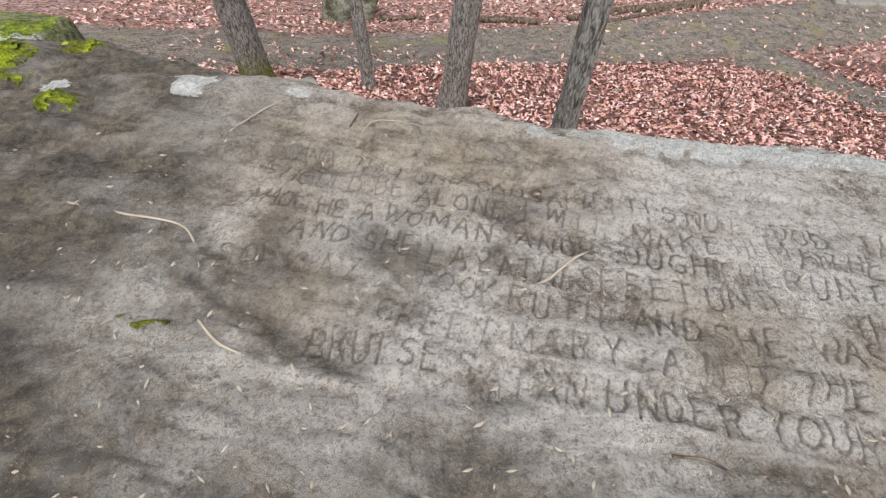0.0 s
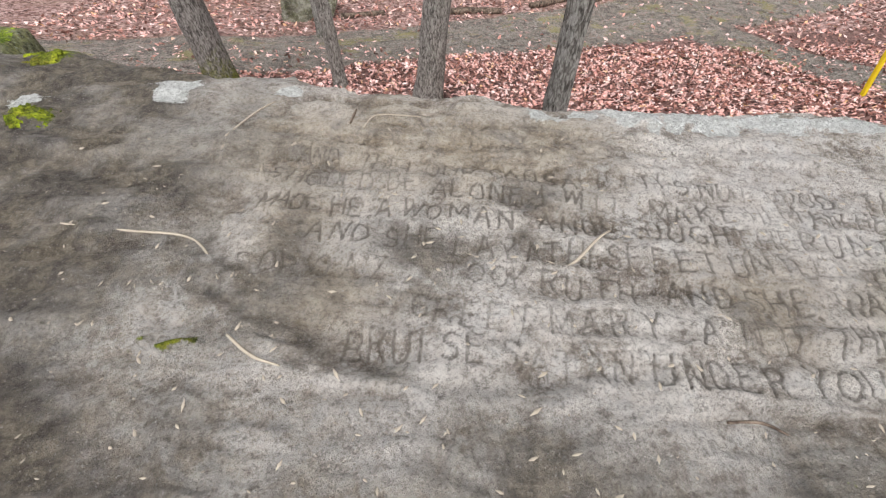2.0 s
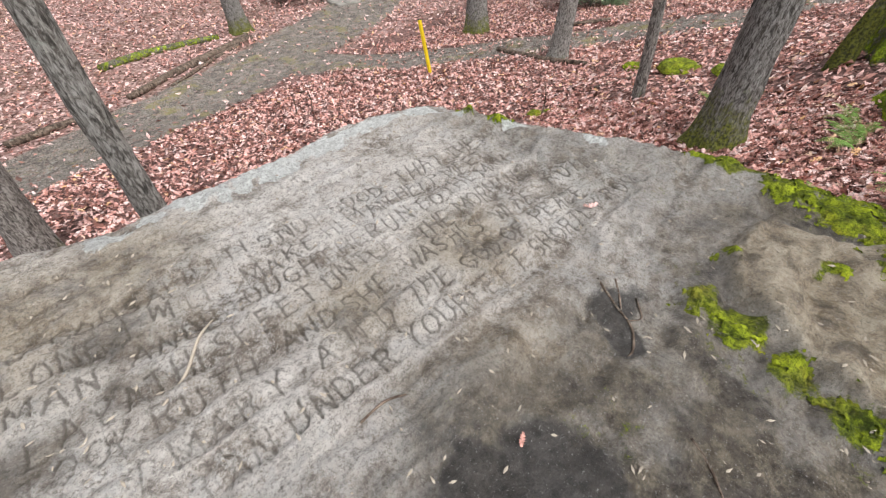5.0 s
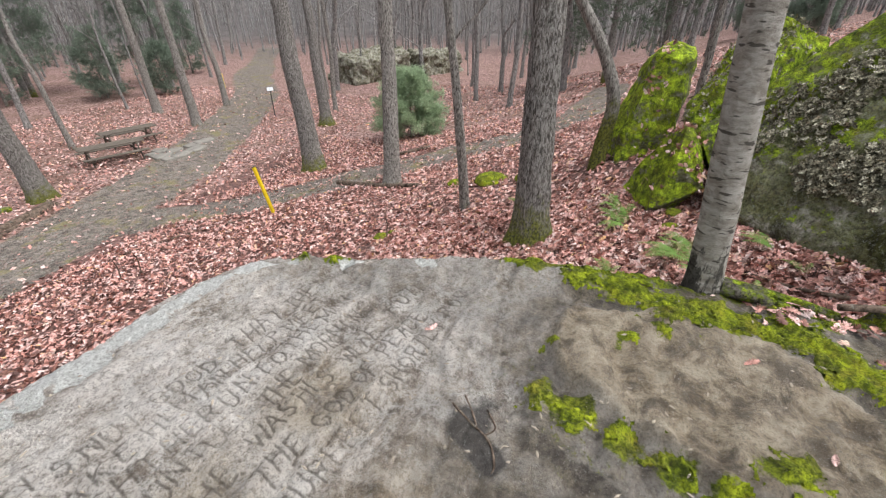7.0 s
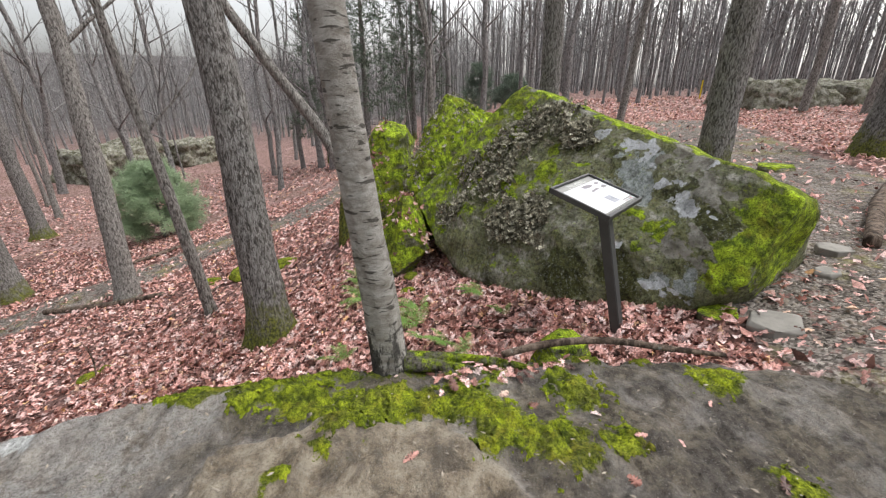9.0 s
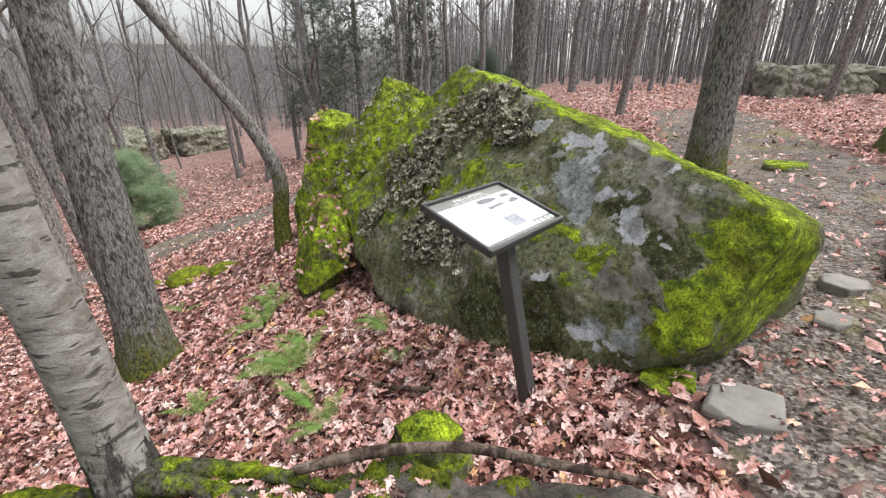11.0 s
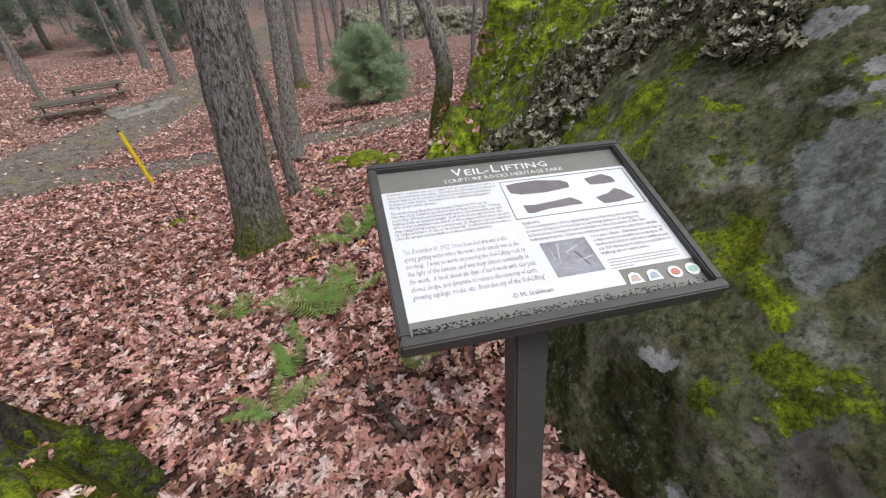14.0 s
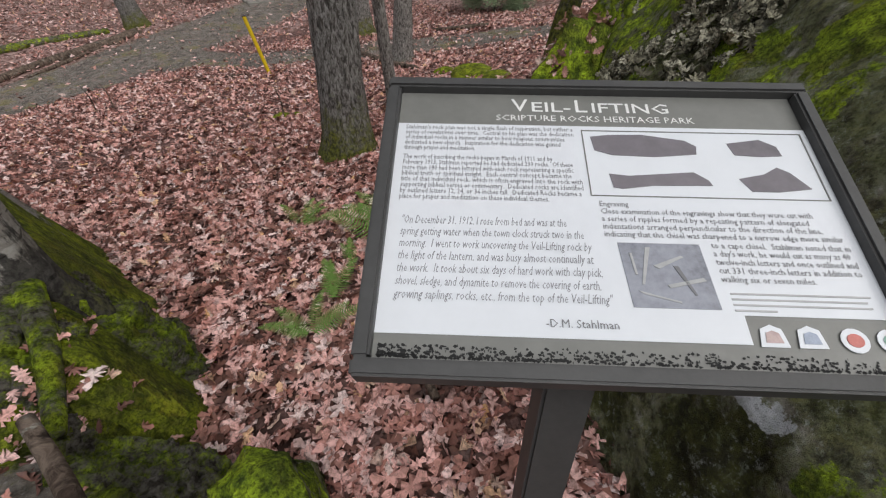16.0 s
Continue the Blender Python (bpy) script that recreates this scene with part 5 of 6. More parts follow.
twig([(-0.52, 2.06), (-0.50, 2.15), (-0.49, 2.24)], 0.007, DEADWOOD, "stubby dark twig on the ledge rim")
twig([(0.74, 0.34), (0.85, 0.33), (0.93, 0.29)], 0.006, DEADWOOD, "dark twig below the last verse line")
twig([(1.93, -0.05), (1.85, -0.18), (1.78, -0.28), (1.66, -0.33), (1.57, -0.30)], 0.006, DEADWOOD, "forked twig in a dark hollow of the ledge")
twig([(1.98, -0.12), (1.9, -0.18), (1.82, -0.22)], 0.006, DEADWOOD, "dark twig in a hollow of the ledge")
twig([(1.95, -0.24), (1.86, -0.3), (1.8, -0.26)], 0.005, DEADWOOD, "dark twig in a hollow of the ledge")
twig([(1.42, -0.62), (1.36, -0.70), (1.27, -0.76)], 0.006, DEADWOOD, "small dark twig on the ledge")


# ---- conifers ----
def conifer(name, x, y, height, spread_r, material, bark, label, tufts, seed, start=0.08, size=0.16):
    """A pine: trunk, boughs, and many small needle tufts."""
    rnd = random.Random(seed)
    z0 = ground_at(x, y)
    root = empty(name, Matrix.Translation((x, y, z0)))
    v, f = tube_arrays([(0, 0, -0.2), (0, 0, height * 0.5), (0.02, 0, height)], [height * 0.016 + 0.01, height * 0.01, 0.008], 8)
    arrays("trunk", v, f, bark, root)
    boughs, verts, faces = [], [], []
    levels = max(17, int(height * 3.5))
    tips = []
    for k in range(levels):
        t = start + (1 - start) * (k + rnd.random() * 0.5) / levels
        reach = spread_r * (1 - t) ** 0.48 * min(1.0, 0.55 + 2.2 * t) * rnd.uniform(0.6, 1.15) + 0.05
        for m in range(rnd.randint(4, 6)):
            a = rnd.uniform(0, 6.283)
            rise = reach * rnd.uniform(0.0, 0.45)
            p0 = Vector((0, 0, height * t))
            p1 = Vector((math.cos(a) * reach, math.sin(a) * reach, height * t + rise))
            boughs.append(tube_arrays([p0, (p0 + p1) / 2 + Vector((0, 0, -0.04)), p1], [0.012, 0.008, 0.003], 4))
            tips.append((p0, p1))
    bv, bf = merge(boughs)
    arrays("branchwork", bv, bf, bark, root)["kind"] = "stuff"
    for i in range(tufts):
        p0, p1 = tips[rnd.randrange(len(tips))]
        c = p0.lerp(p1, rnd.uniform(0.3, 1.0) ** 0.7) + Vector((rnd.uniform(-1, 1), rnd.uniform(-1, 1), rnd.uniform(-0.8, 0.9))) * size * 0.9
        out = (p1 - p0).normalized()
        for q in range(9):
            d = (out * 0.7 + Vector((rnd.uniform(-1, 1), rnd.uniform(-1, 1), rnd.uniform(-0.7, 1)))).normalized() * size * rnd.uniform(0.6, 1.1)
            s = d.cross(Vector((rnd.uniform(-1, 1), rnd.uniform(-1, 1), rnd.uniform(-1, 1)))).normalized() * size * 0.035
            b = len(verts)
            verts += [c + s, c - s, c + d]
            faces.append((b, b + 1, b + 2))
    arrays("foliage", verts, faces, material, root, smooth=False)["kind"] = "stuff"
    return tagged(root, label, "conifer")


PINE_LABEL = "small soft green white pine standing in red leaves"
conifer("young_pine", 18.6, 6.55, 2.8, 1.75, NEEDLE, GREY_BARK, PINE_LABEL, 6500, 1, 0.06, 0.25)
FIR = "dark hemlock standing among bare trees"
for k, (x, y, h) in enumerate(((27, -1.8, 13), (31, -5, 11), (33, 1, 11))):
    conifer("hemlock", x, y, h, 2.6, DARK_NEEDLE, OAK_BARK, FIR, 1100, 40 + k, 0.15, 0.5)
for k, (x, y, h) in enumerate(((24, 32, 4.5), (20, 36, 5.5), (27, 29.5, 3.4), (12, 36, 5.0), (36, 36, 6.0), (34, -13, 2.2), (40, -12, 4.0))):
    conifer("young_pine", x, y, h, 1.9, PINE_SHADE, GREY_BARK, "young white pine at the edge of bare woods", 1800, 60 + k, 0.05, 0.34)
for k, (x, y, h) in enumerate(((29, 33.5, 13), (23, 38, 12), (16, 40, 13))):
    conifer("white_pine", x, y, h, 3.2, PINE_SHADE, OAK_BARK, "tall grey-green white pine behind the picnic tables", 3600, 80 + k, 0.16, 0.42)


# ---- forest behind ----
templates = []
for k in range(6):
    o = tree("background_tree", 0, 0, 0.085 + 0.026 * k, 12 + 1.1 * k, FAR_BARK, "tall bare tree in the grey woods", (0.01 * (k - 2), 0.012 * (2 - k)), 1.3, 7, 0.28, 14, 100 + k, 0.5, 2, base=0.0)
    templates.append(o)
rnd = random.Random(11)
near_keep = [(18.6, 6.5), (36, 16), (40, 14), (21, -22), (22, -29), (30.5, -26.5), (13.5, 18.6), (15.6, 19.8)]
spots, tries = [], 0
while len(spots) < 285 and tries < 60000:
    tries += 1
    a = rnd.uniform(-1.25, 2.2)
    r = 17 + 58 * rnd.random() ** 0.8
    x, y = r * math.cos(a), r * math.sin(a)
    if a > 0.32 and r < 31:
        continue
    if -0.35 < a <= 0.32 and r < 24:
        continue
    if a <= -0.35 and (r < 25 or rnd.random() < 0.1):
        continue
    if float(trail_amount(np.array([x]), np.array([y]))[0]) > 0.05 or line_distance(np.array([x]), np.array([y]), MAIN_TRAIL)[0] < 2.5:
        continue
    if any(math.hypot(x - p, y - q) < 1.5 for p, q in spots + near_keep):
        continue
    spots.append((x, y))
for i, (x, y) in enumerate(spots):
    s = rnd.uniform(0.75, 1.15)
    src = templates[i % 6]
    m = Matrix.Translation((x, y, ground_at(x, y) - 0.1)) @ Euler((rnd.uniform(-0.05, 0.05), rnd.uniform(-0.05, 0.05), rnd.uniform(0, 6.28))).to_matrix().to_4x4() @ Matrix.Diagonal((s, s, s, 1))
    if i < 6:
        src.matrix_world = m
        src["group"] = "bare trees of the background woods"
    else:
        copy_thing(src, m).scale = (s, s, s)


def far_woods():
    """Bare trunks beyond the nearer trees, too many to count."""
    r2 = np.random.default_rng(3)
    chunks = []
    for i in range(3600):
        a, r = r2.uniform(-1.5, 2.5), 60 + 110 * r2.random() ** 0.9
        if i >= 3000:
            a, r = r2.uniform(-1.3, -0.15), 42 + 70 * r2.random()
        x, y = r * math.cos(a), r * math.sin(a)
        z = ground_at(x, y)
        h, w = r2.uniform(9, 17), r2.uniform(0.05, 0.11) + 0.12 * r2.random() ** 3
        lx, ly = r2.normal(0, 0.5, 2)
        chunks.append(tube_arrays([(x, y, z - 0.5), (x + lx * 0.4, y + ly * 0.4, z + h * 0.5), (x + lx, y + ly, z + h)], [w, w * 0.65, 0.03], 4))
        for _ in range(14):
            t = r2.uniform(0.35, 0.95)
            b = r2.uniform(0, 6.28)
            ln = r2.uniform(1.2, 3.4) * (1.2 - t)
            p = (x + lx * t, y + ly * t, z + h * t)
            q = (p[0] + math.cos(b) * ln, p[1] + math.sin(b) * ln, p[2] + ln * r2.uniform(0.6, 1.5))
            chunks.append(tube_arrays([p, q], [w * 0.3, 0.02], 3))
    v, f = merge(chunks)
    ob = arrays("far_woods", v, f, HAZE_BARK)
    return tagged(ob, "dense grey bare woods in the distance", "woods", kind="stuff")


far_woods()

# distant ledges and boulders
LEDGE_FAR = "long grey rock ledge among distant trees"
far_ledge = boulder("far_rock_ledge", [(34, 17.5, -5), (40, 14.5, -5), (34.2, 17.4, -2.9), (39.5, 14.6, -2.6), (36, 20, -2.6), (42, 17, -2.2), (36, 21, -5), (43, 17, -5), (35, 16.6, -3.6), (39, 15.2, -3.4)], FAR_ROCK, 5, 0.25, moss=lambda co, no: 0.5 * step(0.3, 0.9, no[:, 2]), seed=21)
tagged(far_ledge, LEDGE_FAR, "rock ledge")
far_ledge = boulder("far_rock_ledge", [(40.5, 13.5, -5), (45, 11, -5), (40.6, 13.4, -3.0), (45, 11.2, -3.0), (43, 16, -2.8), (47, 13, -3.0), (43, 16, -5), (47, 13, -5)], FAR_ROCK, 5, 0.25, moss=lambda co, no: 0.5 * step(0.3, 0.9, no[:, 2]), seed=23)
tagged(far_ledge, LEDGE_FAR, "rock ledge")
far_boulder = boulder("far_boulder", [(19.5, -20.2, 0), (19.0, -24.5, 0), (20, -20.6, 1.6), (19.6, -23.5, 1.75), (22, -20.5, 1.9), (22.5, -25, 1.6), (24, -21, 0), (24, -26, 0), (19.3, -22.4, 1.0), (19.4, -25.4, 0.9)], FAR_ROCK, 5, 0.14, moss=lambda co, no: 0.5 * step(0.3, 0.9, no[:, 2]), seed=25)
tagged(far_boulder, "long pale lichen-grey boulder on the upper slope", "boulder")
far_boulder = boulder("far_boulder", [(20, -27, 0), (20, -31, 0), (20.5, -27, 1.5), (21, -31, 1.9), (24, -27, 1.7), (25, -32, 0), (24, -26.5, 0), (25, -31, 1.6)], FAR_ROCK, 4, 0.15, moss=lambda co, no: 0.5 * step(0.3, 0.9, no[:, 2]), seed=27)
tagged(far_boulder, "rounded grey boulder among trees on the upper slope", "boulder")
dark_slab = boulder("split_boulder", [(-3.6, 13.2, -4.3), (-2.3, 13.2, -4.3), (-3.5, 13.4, -3.35), (-2.5, 13.6, -3.2), (-2.0, 14.2, -3.15), (-1.8, 13.9, -3.3), (-3.4, 14.6, -3.5), (-2.2, 14.8, -4.3), (-3.6, 14.6, -4.3)], FAR_ROCK, 4, 0.06, moss=lambda co, no: 0.5 * step(0.3, 0.9, no[:, 2]), seed=29)
tagged(dark_slab, "dark angular boulder beyond the gravel trail", "boulder")
for k, (x, y, s, lab) in enumerate(((3.84, -4.40, 0.17, "small mossy stone at the boulder foot"), (3.50, -4.62, 0.20, "flat pale stone bedded in the dirt trail"), (4.03, -5.75, 0.11, "small grey stone in the dirt trail"), (4.35, -6.2, 0.16, "small grey stone in the dirt trail"), (7.6, -8.9, 0.3, "green mossy stone beside an oak"), (3.0, -5.4, 0.16, "flat grey stone in the dirt"), (6.7, -6.6, 0.35, "flat mossy stone behind the boulder"), (-1.15, 2.95, 0.35, "grey flat stone below the ledge rim"))):
    z = ground_at(x, y)
    if 2.6 < y < 3.2:
        z = -0.5
    r = random.Random(k)
    pts = [(x + s * math.cos(a) * r.uniform(0.8, 1.1), y + s * math.sin(a) * r.uniform(0.8, 1.1) * 1.2, z + h * s) for h in (-0.5, 0.1, 0.3) for a in (0.3, 1.4, 2.5, 3.6, 4.7, 5.8)]
    o = boulder("trail_stone", pts, BOULDER if "moss" in lab else STONE, 3, 0.02, None, seed=k * 3.1)
    tagged(o, lab, "stone")
moss_stone = boulder("mossy_stone", [(3.66 + 0.2 * f * math.cos(a), -2.86 + 0.26 * f * math.sin(a), h) for f, h in ((1.15, -0.8), (1.0, -0.35), (0.75, -0.17), (0.3, -0.11)) for a in (0.2, 1.2, 2.3, 3.3, 4.4, 5.5)], BOULDER, 6, 0.05, lambda co, no: 0.30 + 0.6 * step(0.0, 0.7, no[:, 2]), [(3.60, -2.92, -0.12, 0.06)], seed=6.0)
tagged(moss_stone, "rounded stone with a bright moss cap beside the ledge", "stone")
for k in range(14):
    r = random.Random(90 + k)
    x, y = 15.5 + r.uniform(-1.6, 1.4), 16.9 + r.uniform(-1.2, 1.0)
    z, s = ground_at(x, y), r.uniform(0.2, 0.4)
    pts = [(x + s * math.cos(a) * 1.3, y + s * math.sin(a), z + h) for h in (-0.1, 0.08) for a in (0.2, 1.3, 2.4, 3.5, 4.6, 5.7)]
    tagged(boulder("flat_stone", pts, STONE, 2, 0.015, None, seed=k * 2.0), "flat grey stone beside the picnic tables", "stone", "flat stones by the picnic tables")


# ---- interpretive sign ----
SIGN = Matrix(((0.617, 0.746, 0, 4.295), (-0.787, 0.604, 0, -3.372), (0.010, 0.280, 1, 0.821), (0, 0, 0, 1)))


def square_up(m):
    x = Vector((m[0][0], m[1][0], m[2][0])).normalized()
    y = Vector((m[0][1], m[1][1], m[2][1]))
    y = (y - x * y.dot(x)).normalized()
    z = x.cross(y)
    return Matrix(((x.x, y.x, z.x, m[0][3]), (x.y, y.y, z.y, m[1][3]), (x.z, y.z, z.z, m[2][3]), (0, 0, 0, 1)))


def build_sign():
    W, H, RIM = 0.750, 0.545, 0.024
    m = square_up(SIGN)
    sign = empty("interpretive_sign", m)
    tagged(sign, "slanted information panel in a dark frame on a leaning post", "sign")
    for name, sx, sy, px, py in (("frame_top", W, RIM, 0, H / 2 - RIM / 2), ("frame_bottom", W, RIM, 0, -H / 2 + RIM / 2), ("frame_side", RIM, H - 2 * RIM, -W / 2 + RIM / 2, 0), ("frame_side", RIM, H - 2 * RIM, W / 2 - RIM / 2, 0)):
        part(name, boxed(sx, sy, 0.045, Matrix.Translation((px, py, -0.0145)), 0.004), FRAME_GREY, sign, "dark grey frame rail")
    iw, ih = W - 2 * RIM, H - 2 * RIM
    part("backing", boxed(iw, ih, 0.02, Matrix.Translation((0, 0, -0.024)), 0.0), FRAME_GREY, sign)

    def flat(name, u0, v0, u1, v1, z, material, parent=sign, label=""):
        bm = bmesh.new()
        box(bm, (u1 - u0) * iw, (v1 - v0) * ih, 0.0012, Matrix.Translation((((u0 + u1) / 2 - 0.5) * iw, (0.5 - (v0 + v1) / 2) * ih, z)))
        return part(name, bm, material, parent, label)

    panel = flat("panel", 0, 0, 1, 1, -0.012, BAND_GREY, sign, "printed grey and white panel")
    flat("white_sheet", 0, 0.155, 1, 0.8435, -0.0105, SHEET, panel, "white printed sheet")
    flat("white_sheet", 0, 0.8435, 0.715, 0.925, -0.0105, SHEET, panel, "white printed sheet")
    for u0, v0, u1, v1 in ((0.455, 0.175, 0.985, 0.178), (0.455, 0.452, 0.985, 0.455), (0.455, 0.178, 0.4575, 0.452), (0.9825, 0.178, 0.985, 0.452)):
        flat("picture_border", u0, v0, u1, v1, -0.0093, BAND_GREY, panel)

    def printed(name, outline, material, label):
        bm = bmesh.new()
        low = [bm.verts.new(((u - 0.5) * iw, (0.5 - v) * ih, -0.0097)) for u, v in outline]
        face = bm.faces.new(low)
        if face.normal.z < 0:
            face.normal_flip()
        up = bmesh.ops.extrude_face_region(bm, geom=[face])
        bmesh.ops.translate(bm, verts=[q for q in up["geom"] if isinstance(q, bmesh.types.BMVert)], vec=(0, 0, 0.0008))
        bmesh.ops.recalc_face_normals(bm, faces=bm.faces)
        return part(name, bm, material, panel, label)

    printed("tool_picture", [(0.475, 0.205), (0.52, 0.195), (0.60, 0.192), (0.70, 0.215), (0.725, 0.24), (0.72, 0.275), (0.62, 0.29), (0.52, 0.285), (0.48, 0.265)], TOOL_PRINT, "printed picture of an iron tool")
    printed("tool_picture", [(0.80, 0.225), (0.88, 0.205), (0.915, 0.235), (0.92, 0.275), (0.87, 0.28), (0.81, 0.275)], TOOL_PRINT, "printed picture of an iron tool")
    printed("tool_picture", [(0.505, 0.365), (0.55, 0.372), (0.70, 0.352), (0.73, 0.385), (0.735, 0.405), (0.60, 0.41), (0.53, 0.425), (0.51, 0.42)], TOOL_PRINT, "printed picture of an iron tool")
    printed("tool_picture", [(0.80, 0.375), (0.86, 0.355), (0.895, 0.325), (0.92, 0.345), (0.955, 0.41), (0.88, 0.425), (0.82, 0.425)], TOOL_PRINT, "printed picture of an iron tool")
    printed("chisel_photo", [(0.495, 0.625), (0.665, 0.625), (0.675, 0.83), (0.505, 0.83)], PHOTO, "printed photo of chisel marks")
    for pts, ink in (([(0.55, 0.64), (0.56, 0.64), (0.535, 0.76), (0.53, 0.76)], FAINT), ([(0.56, 0.70), (0.57, 0.71), (0.625, 0.67), (0.62, 0.665)], FAINT), ([(0.58, 0.76), (0.585, 0.77), (0.66, 0.745), (0.655, 0.735)], FAINT), ([(0.52, 0.78), (0.53, 0.79), (0.60, 0.815), (0.60, 0.81)], FAINT), ([(0.60, 0.70), (0.61, 0.70), (0.635, 0.79), (0.63, 0.79)], INK), ([(0.515, 0.66), (0.52, 0.66), (0.525, 0.73), (0.52, 0.73)], FAINT)):
        mark = printed("photo_mark", pts, ink, "chisel mark in the printed photo")
        mark.location.z += 0.001
    for u, col in ((0.755, (0.55, 0.42, 0.40)), (0.825, (0.40, 0.45, 0.55)), (0.905, (0.60, 0.20, 0.17)), (0.972, (0.35, 0.55, 0.45))):
        flat_mat = plain("badge_print", col, 0.4, 60, 0.4)
        ring = [(u + 0.026 * math.cos(a), 0.905 + 0.034 * math.sin(a)) for a in np.linspace(0, 6.283, 14, endpoint=False)] if u > 0.88 else [(u - 0.027, 0.93), (u - 0.02, 0.88), (u, 0.868), (u + 0.02, 0.88), (u + 0.027, 0.93)]
        ob = printed("badge", ring, SHEET, "small printed badge")
        inner = [(u + (p - u) * 0.6, 0.905 + (q - 0.905) * 0.55) for p, q in ring]
        o2 = printed("badge_mark", inner, flat_mat, "coloured badge mark")
        o2.location.z += 0.001
    rs = random.Random(4)
    for i in range(800):
        u, v = rs.random() ** 1.5 * 0.98 + 0.01, 0.988 - 0.034 * rs.random() ** 2.2
        w = rs.uniform(0.0008, 0.0055)
        ring = [(u + w * math.cos(a) * rs.uniform(0.5, 1.2), min(0.995, v + 0.0045 * math.sin(a) * rs.uniform(0.3, 1.2))) for a in np.linspace(0, 6.283, 8, endpoint=False)]
        ring = [(max(p, 0.003), q) for p, q in ring]
        if i == 0:
            joined = bmesh.new()
        vs = [joined.verts.new(((p - 0.5) * iw, (0.5 - q) * ih, -0.0108)) for p, q in ring]
        fc = joined.faces.new(vs)
        fc.normal_update()
        if fc.normal.z < 0:
            fc.normal_flip()
    part("mildew", joined, SCUFF, panel, "black mildew specks along the lower edge")["kind"] = "stuff"

    def lines(name, rows, material, label, shear=0.0, bold=0.0):
        """Rows of (words, left, right, baseline, size): one mesh of raised print."""
        bm = bmesh.new()
        for words, u0, u1, v, size in rows:
            cu = bpy.data.curves.new("print", "FONT")
            cu.body = words
            cu.size = size * ih
            cu.shear = shear
            cu.offset = bold * size * ih
            cu.resolution_u = 1
            to = bpy.data.objects.new("print", cu)
            scene.collection.objects.link(to)
            bpy.context.view_layer.update()
            me = bpy.data.meshes.new_from_object(to.evaluated_get(bpy.context.evaluated_depsgraph_get()))
            w = max((q.co.x for q in me.vertices), default=1.0)
            k = (u1 - u0) * iw / w
            me.transform(Matrix.Translation(((u0 - 0.5) * iw, (0.5 - v) * ih, -0.0088)) @ Matrix.Diagonal((k, 1, 1, 1)))
            bm.from_mesh(me)
            bpy.data.objects.remove(to)
            bpy.data.curves.remove(cu)
            bpy.data.meshes.remove(me)
        return part(name, bm, material, panel, label)

    lines("title_text", [("V", 0.287, 0.329, 0.086, 0.088), ("EIL-", 0.334, 0.437, 0.086, 0.068), ("L", 0.445, 0.480, 0.086, 0.088), ("IFTING", 0.488, 0.685, 0.086, 0.068)], WHITE_INK, "white title letters", bold=0.006).location.z -= 0.0015
    lines("subtitle_text", [("SCRIPTURE ROCKS HERITAGE PARK", 0.245, 0.742, 0.132, 0.040)], WHITE_INK, "white subtitle letters").location.z -= 0.0015
    a = ["Stahlman's rock plan was not a single flash of inspiration, but rather a", "series of revelations over time.  Central to his plan was the dedication", "of individual rocks in a manner similar to how religious communities", "dedicated a new church.  Inspiration for the dedication was gained", "through prayer and meditation."]
    b = ["The work of inscribing the rocks began in March of 1911 and by", "February 1913, Stahlman reported he had dedicated 230 rocks.  Of these", "more than 180 had been lettered with each rock representing a specific", "biblical truth or spiritual insight.  Each central concept became the", "title of that individual rock, which is often engraved into the rock with", "supporting biblical verses or commentary.  Dedicated rocks are identified", "by outlined letters 12, 24, or 36 inches tall.  Dedicated Rocks became a", "place for prayer and meditation on these individual themes."]
    h = ["\"On December 31, 1912, I rose from bed and was at the", "spring getting water when the town clock struck two in the", "morning.  I went to work uncovering the Veil-Lifting rock by", "the light of the lantern, and was busy almost continually at", "the work.  It took about six days of hard work with clay pick,", "shovel, sledge, and dynamite to remove the covering of earth,", "growing saplings, rocks, etc., from the top of the Veil-Lifting\""]
    e = ["Engraving", "Close examination of the engravings show that they were cut with", "a series of ripples formed by a repeating pattern of elongated", "indentations arranged perpendicular to the direction of the line,", "indicating that the chisel was sharpened to a narrow edge more similar"]
    g = ["to a cape chisel.  Stahlman noted that in", "a day's work, he would cut as many as 40", "twelve-inch letters and once outlined and", "cut 331 three-inch letters in addition to", "walking six or seven miles."]
    full = max(len(q) for q in a + b)
    rows = [(q, 0.02, 0.02 + 0.42 * len(q) / full, 0.183 + 0.0235 * i, 0.0285) for i, q in enumerate(a)]
    rows += [(q, 0.02, 0.02 + 0.42 * len(q) / full, 0.318 + 0.0235 * i, 0.0285) for i, q in enumerate(b)]
    rows += [(q, 0.47, 0.47 + 0.50 * len(q) / 70, 0.495 + 0.0275 * i, 0.029) for i, q in enumerate(e)]
    rows += [(q, 0.69, 0.69 + 0.285 * len(q) / 41, 0.636 + 0.0275 * i, 0.029) for i, q in enumerate(g)]
    rows += [("-D.M. Stahlman", 0.33, 0.47, 0.895, 0.034)]
    lines("body_text", rows, INK, "small dark printed text")
    lines("handwritten_text", [(q, 0.03, 0.03 + 0.43 * len(q) / 63, 0.575 + 0.0415 * i, 0.042) for i, q in enumerate(h)], HAND_INK, "slanted handwritten quotation", shear=0.25, bold=-0.004)
    for i, (u0, u1) in enumerate(((0.70, 0.97), (0.70, 0.96), (0.70, 0.965), (0.70, 0.78))):
        flat("unreadable_line", u0, 0.778 + 0.0165 * i, u1, 0.783 + 0.0165 * i, -0.0093, FAINT, panel)
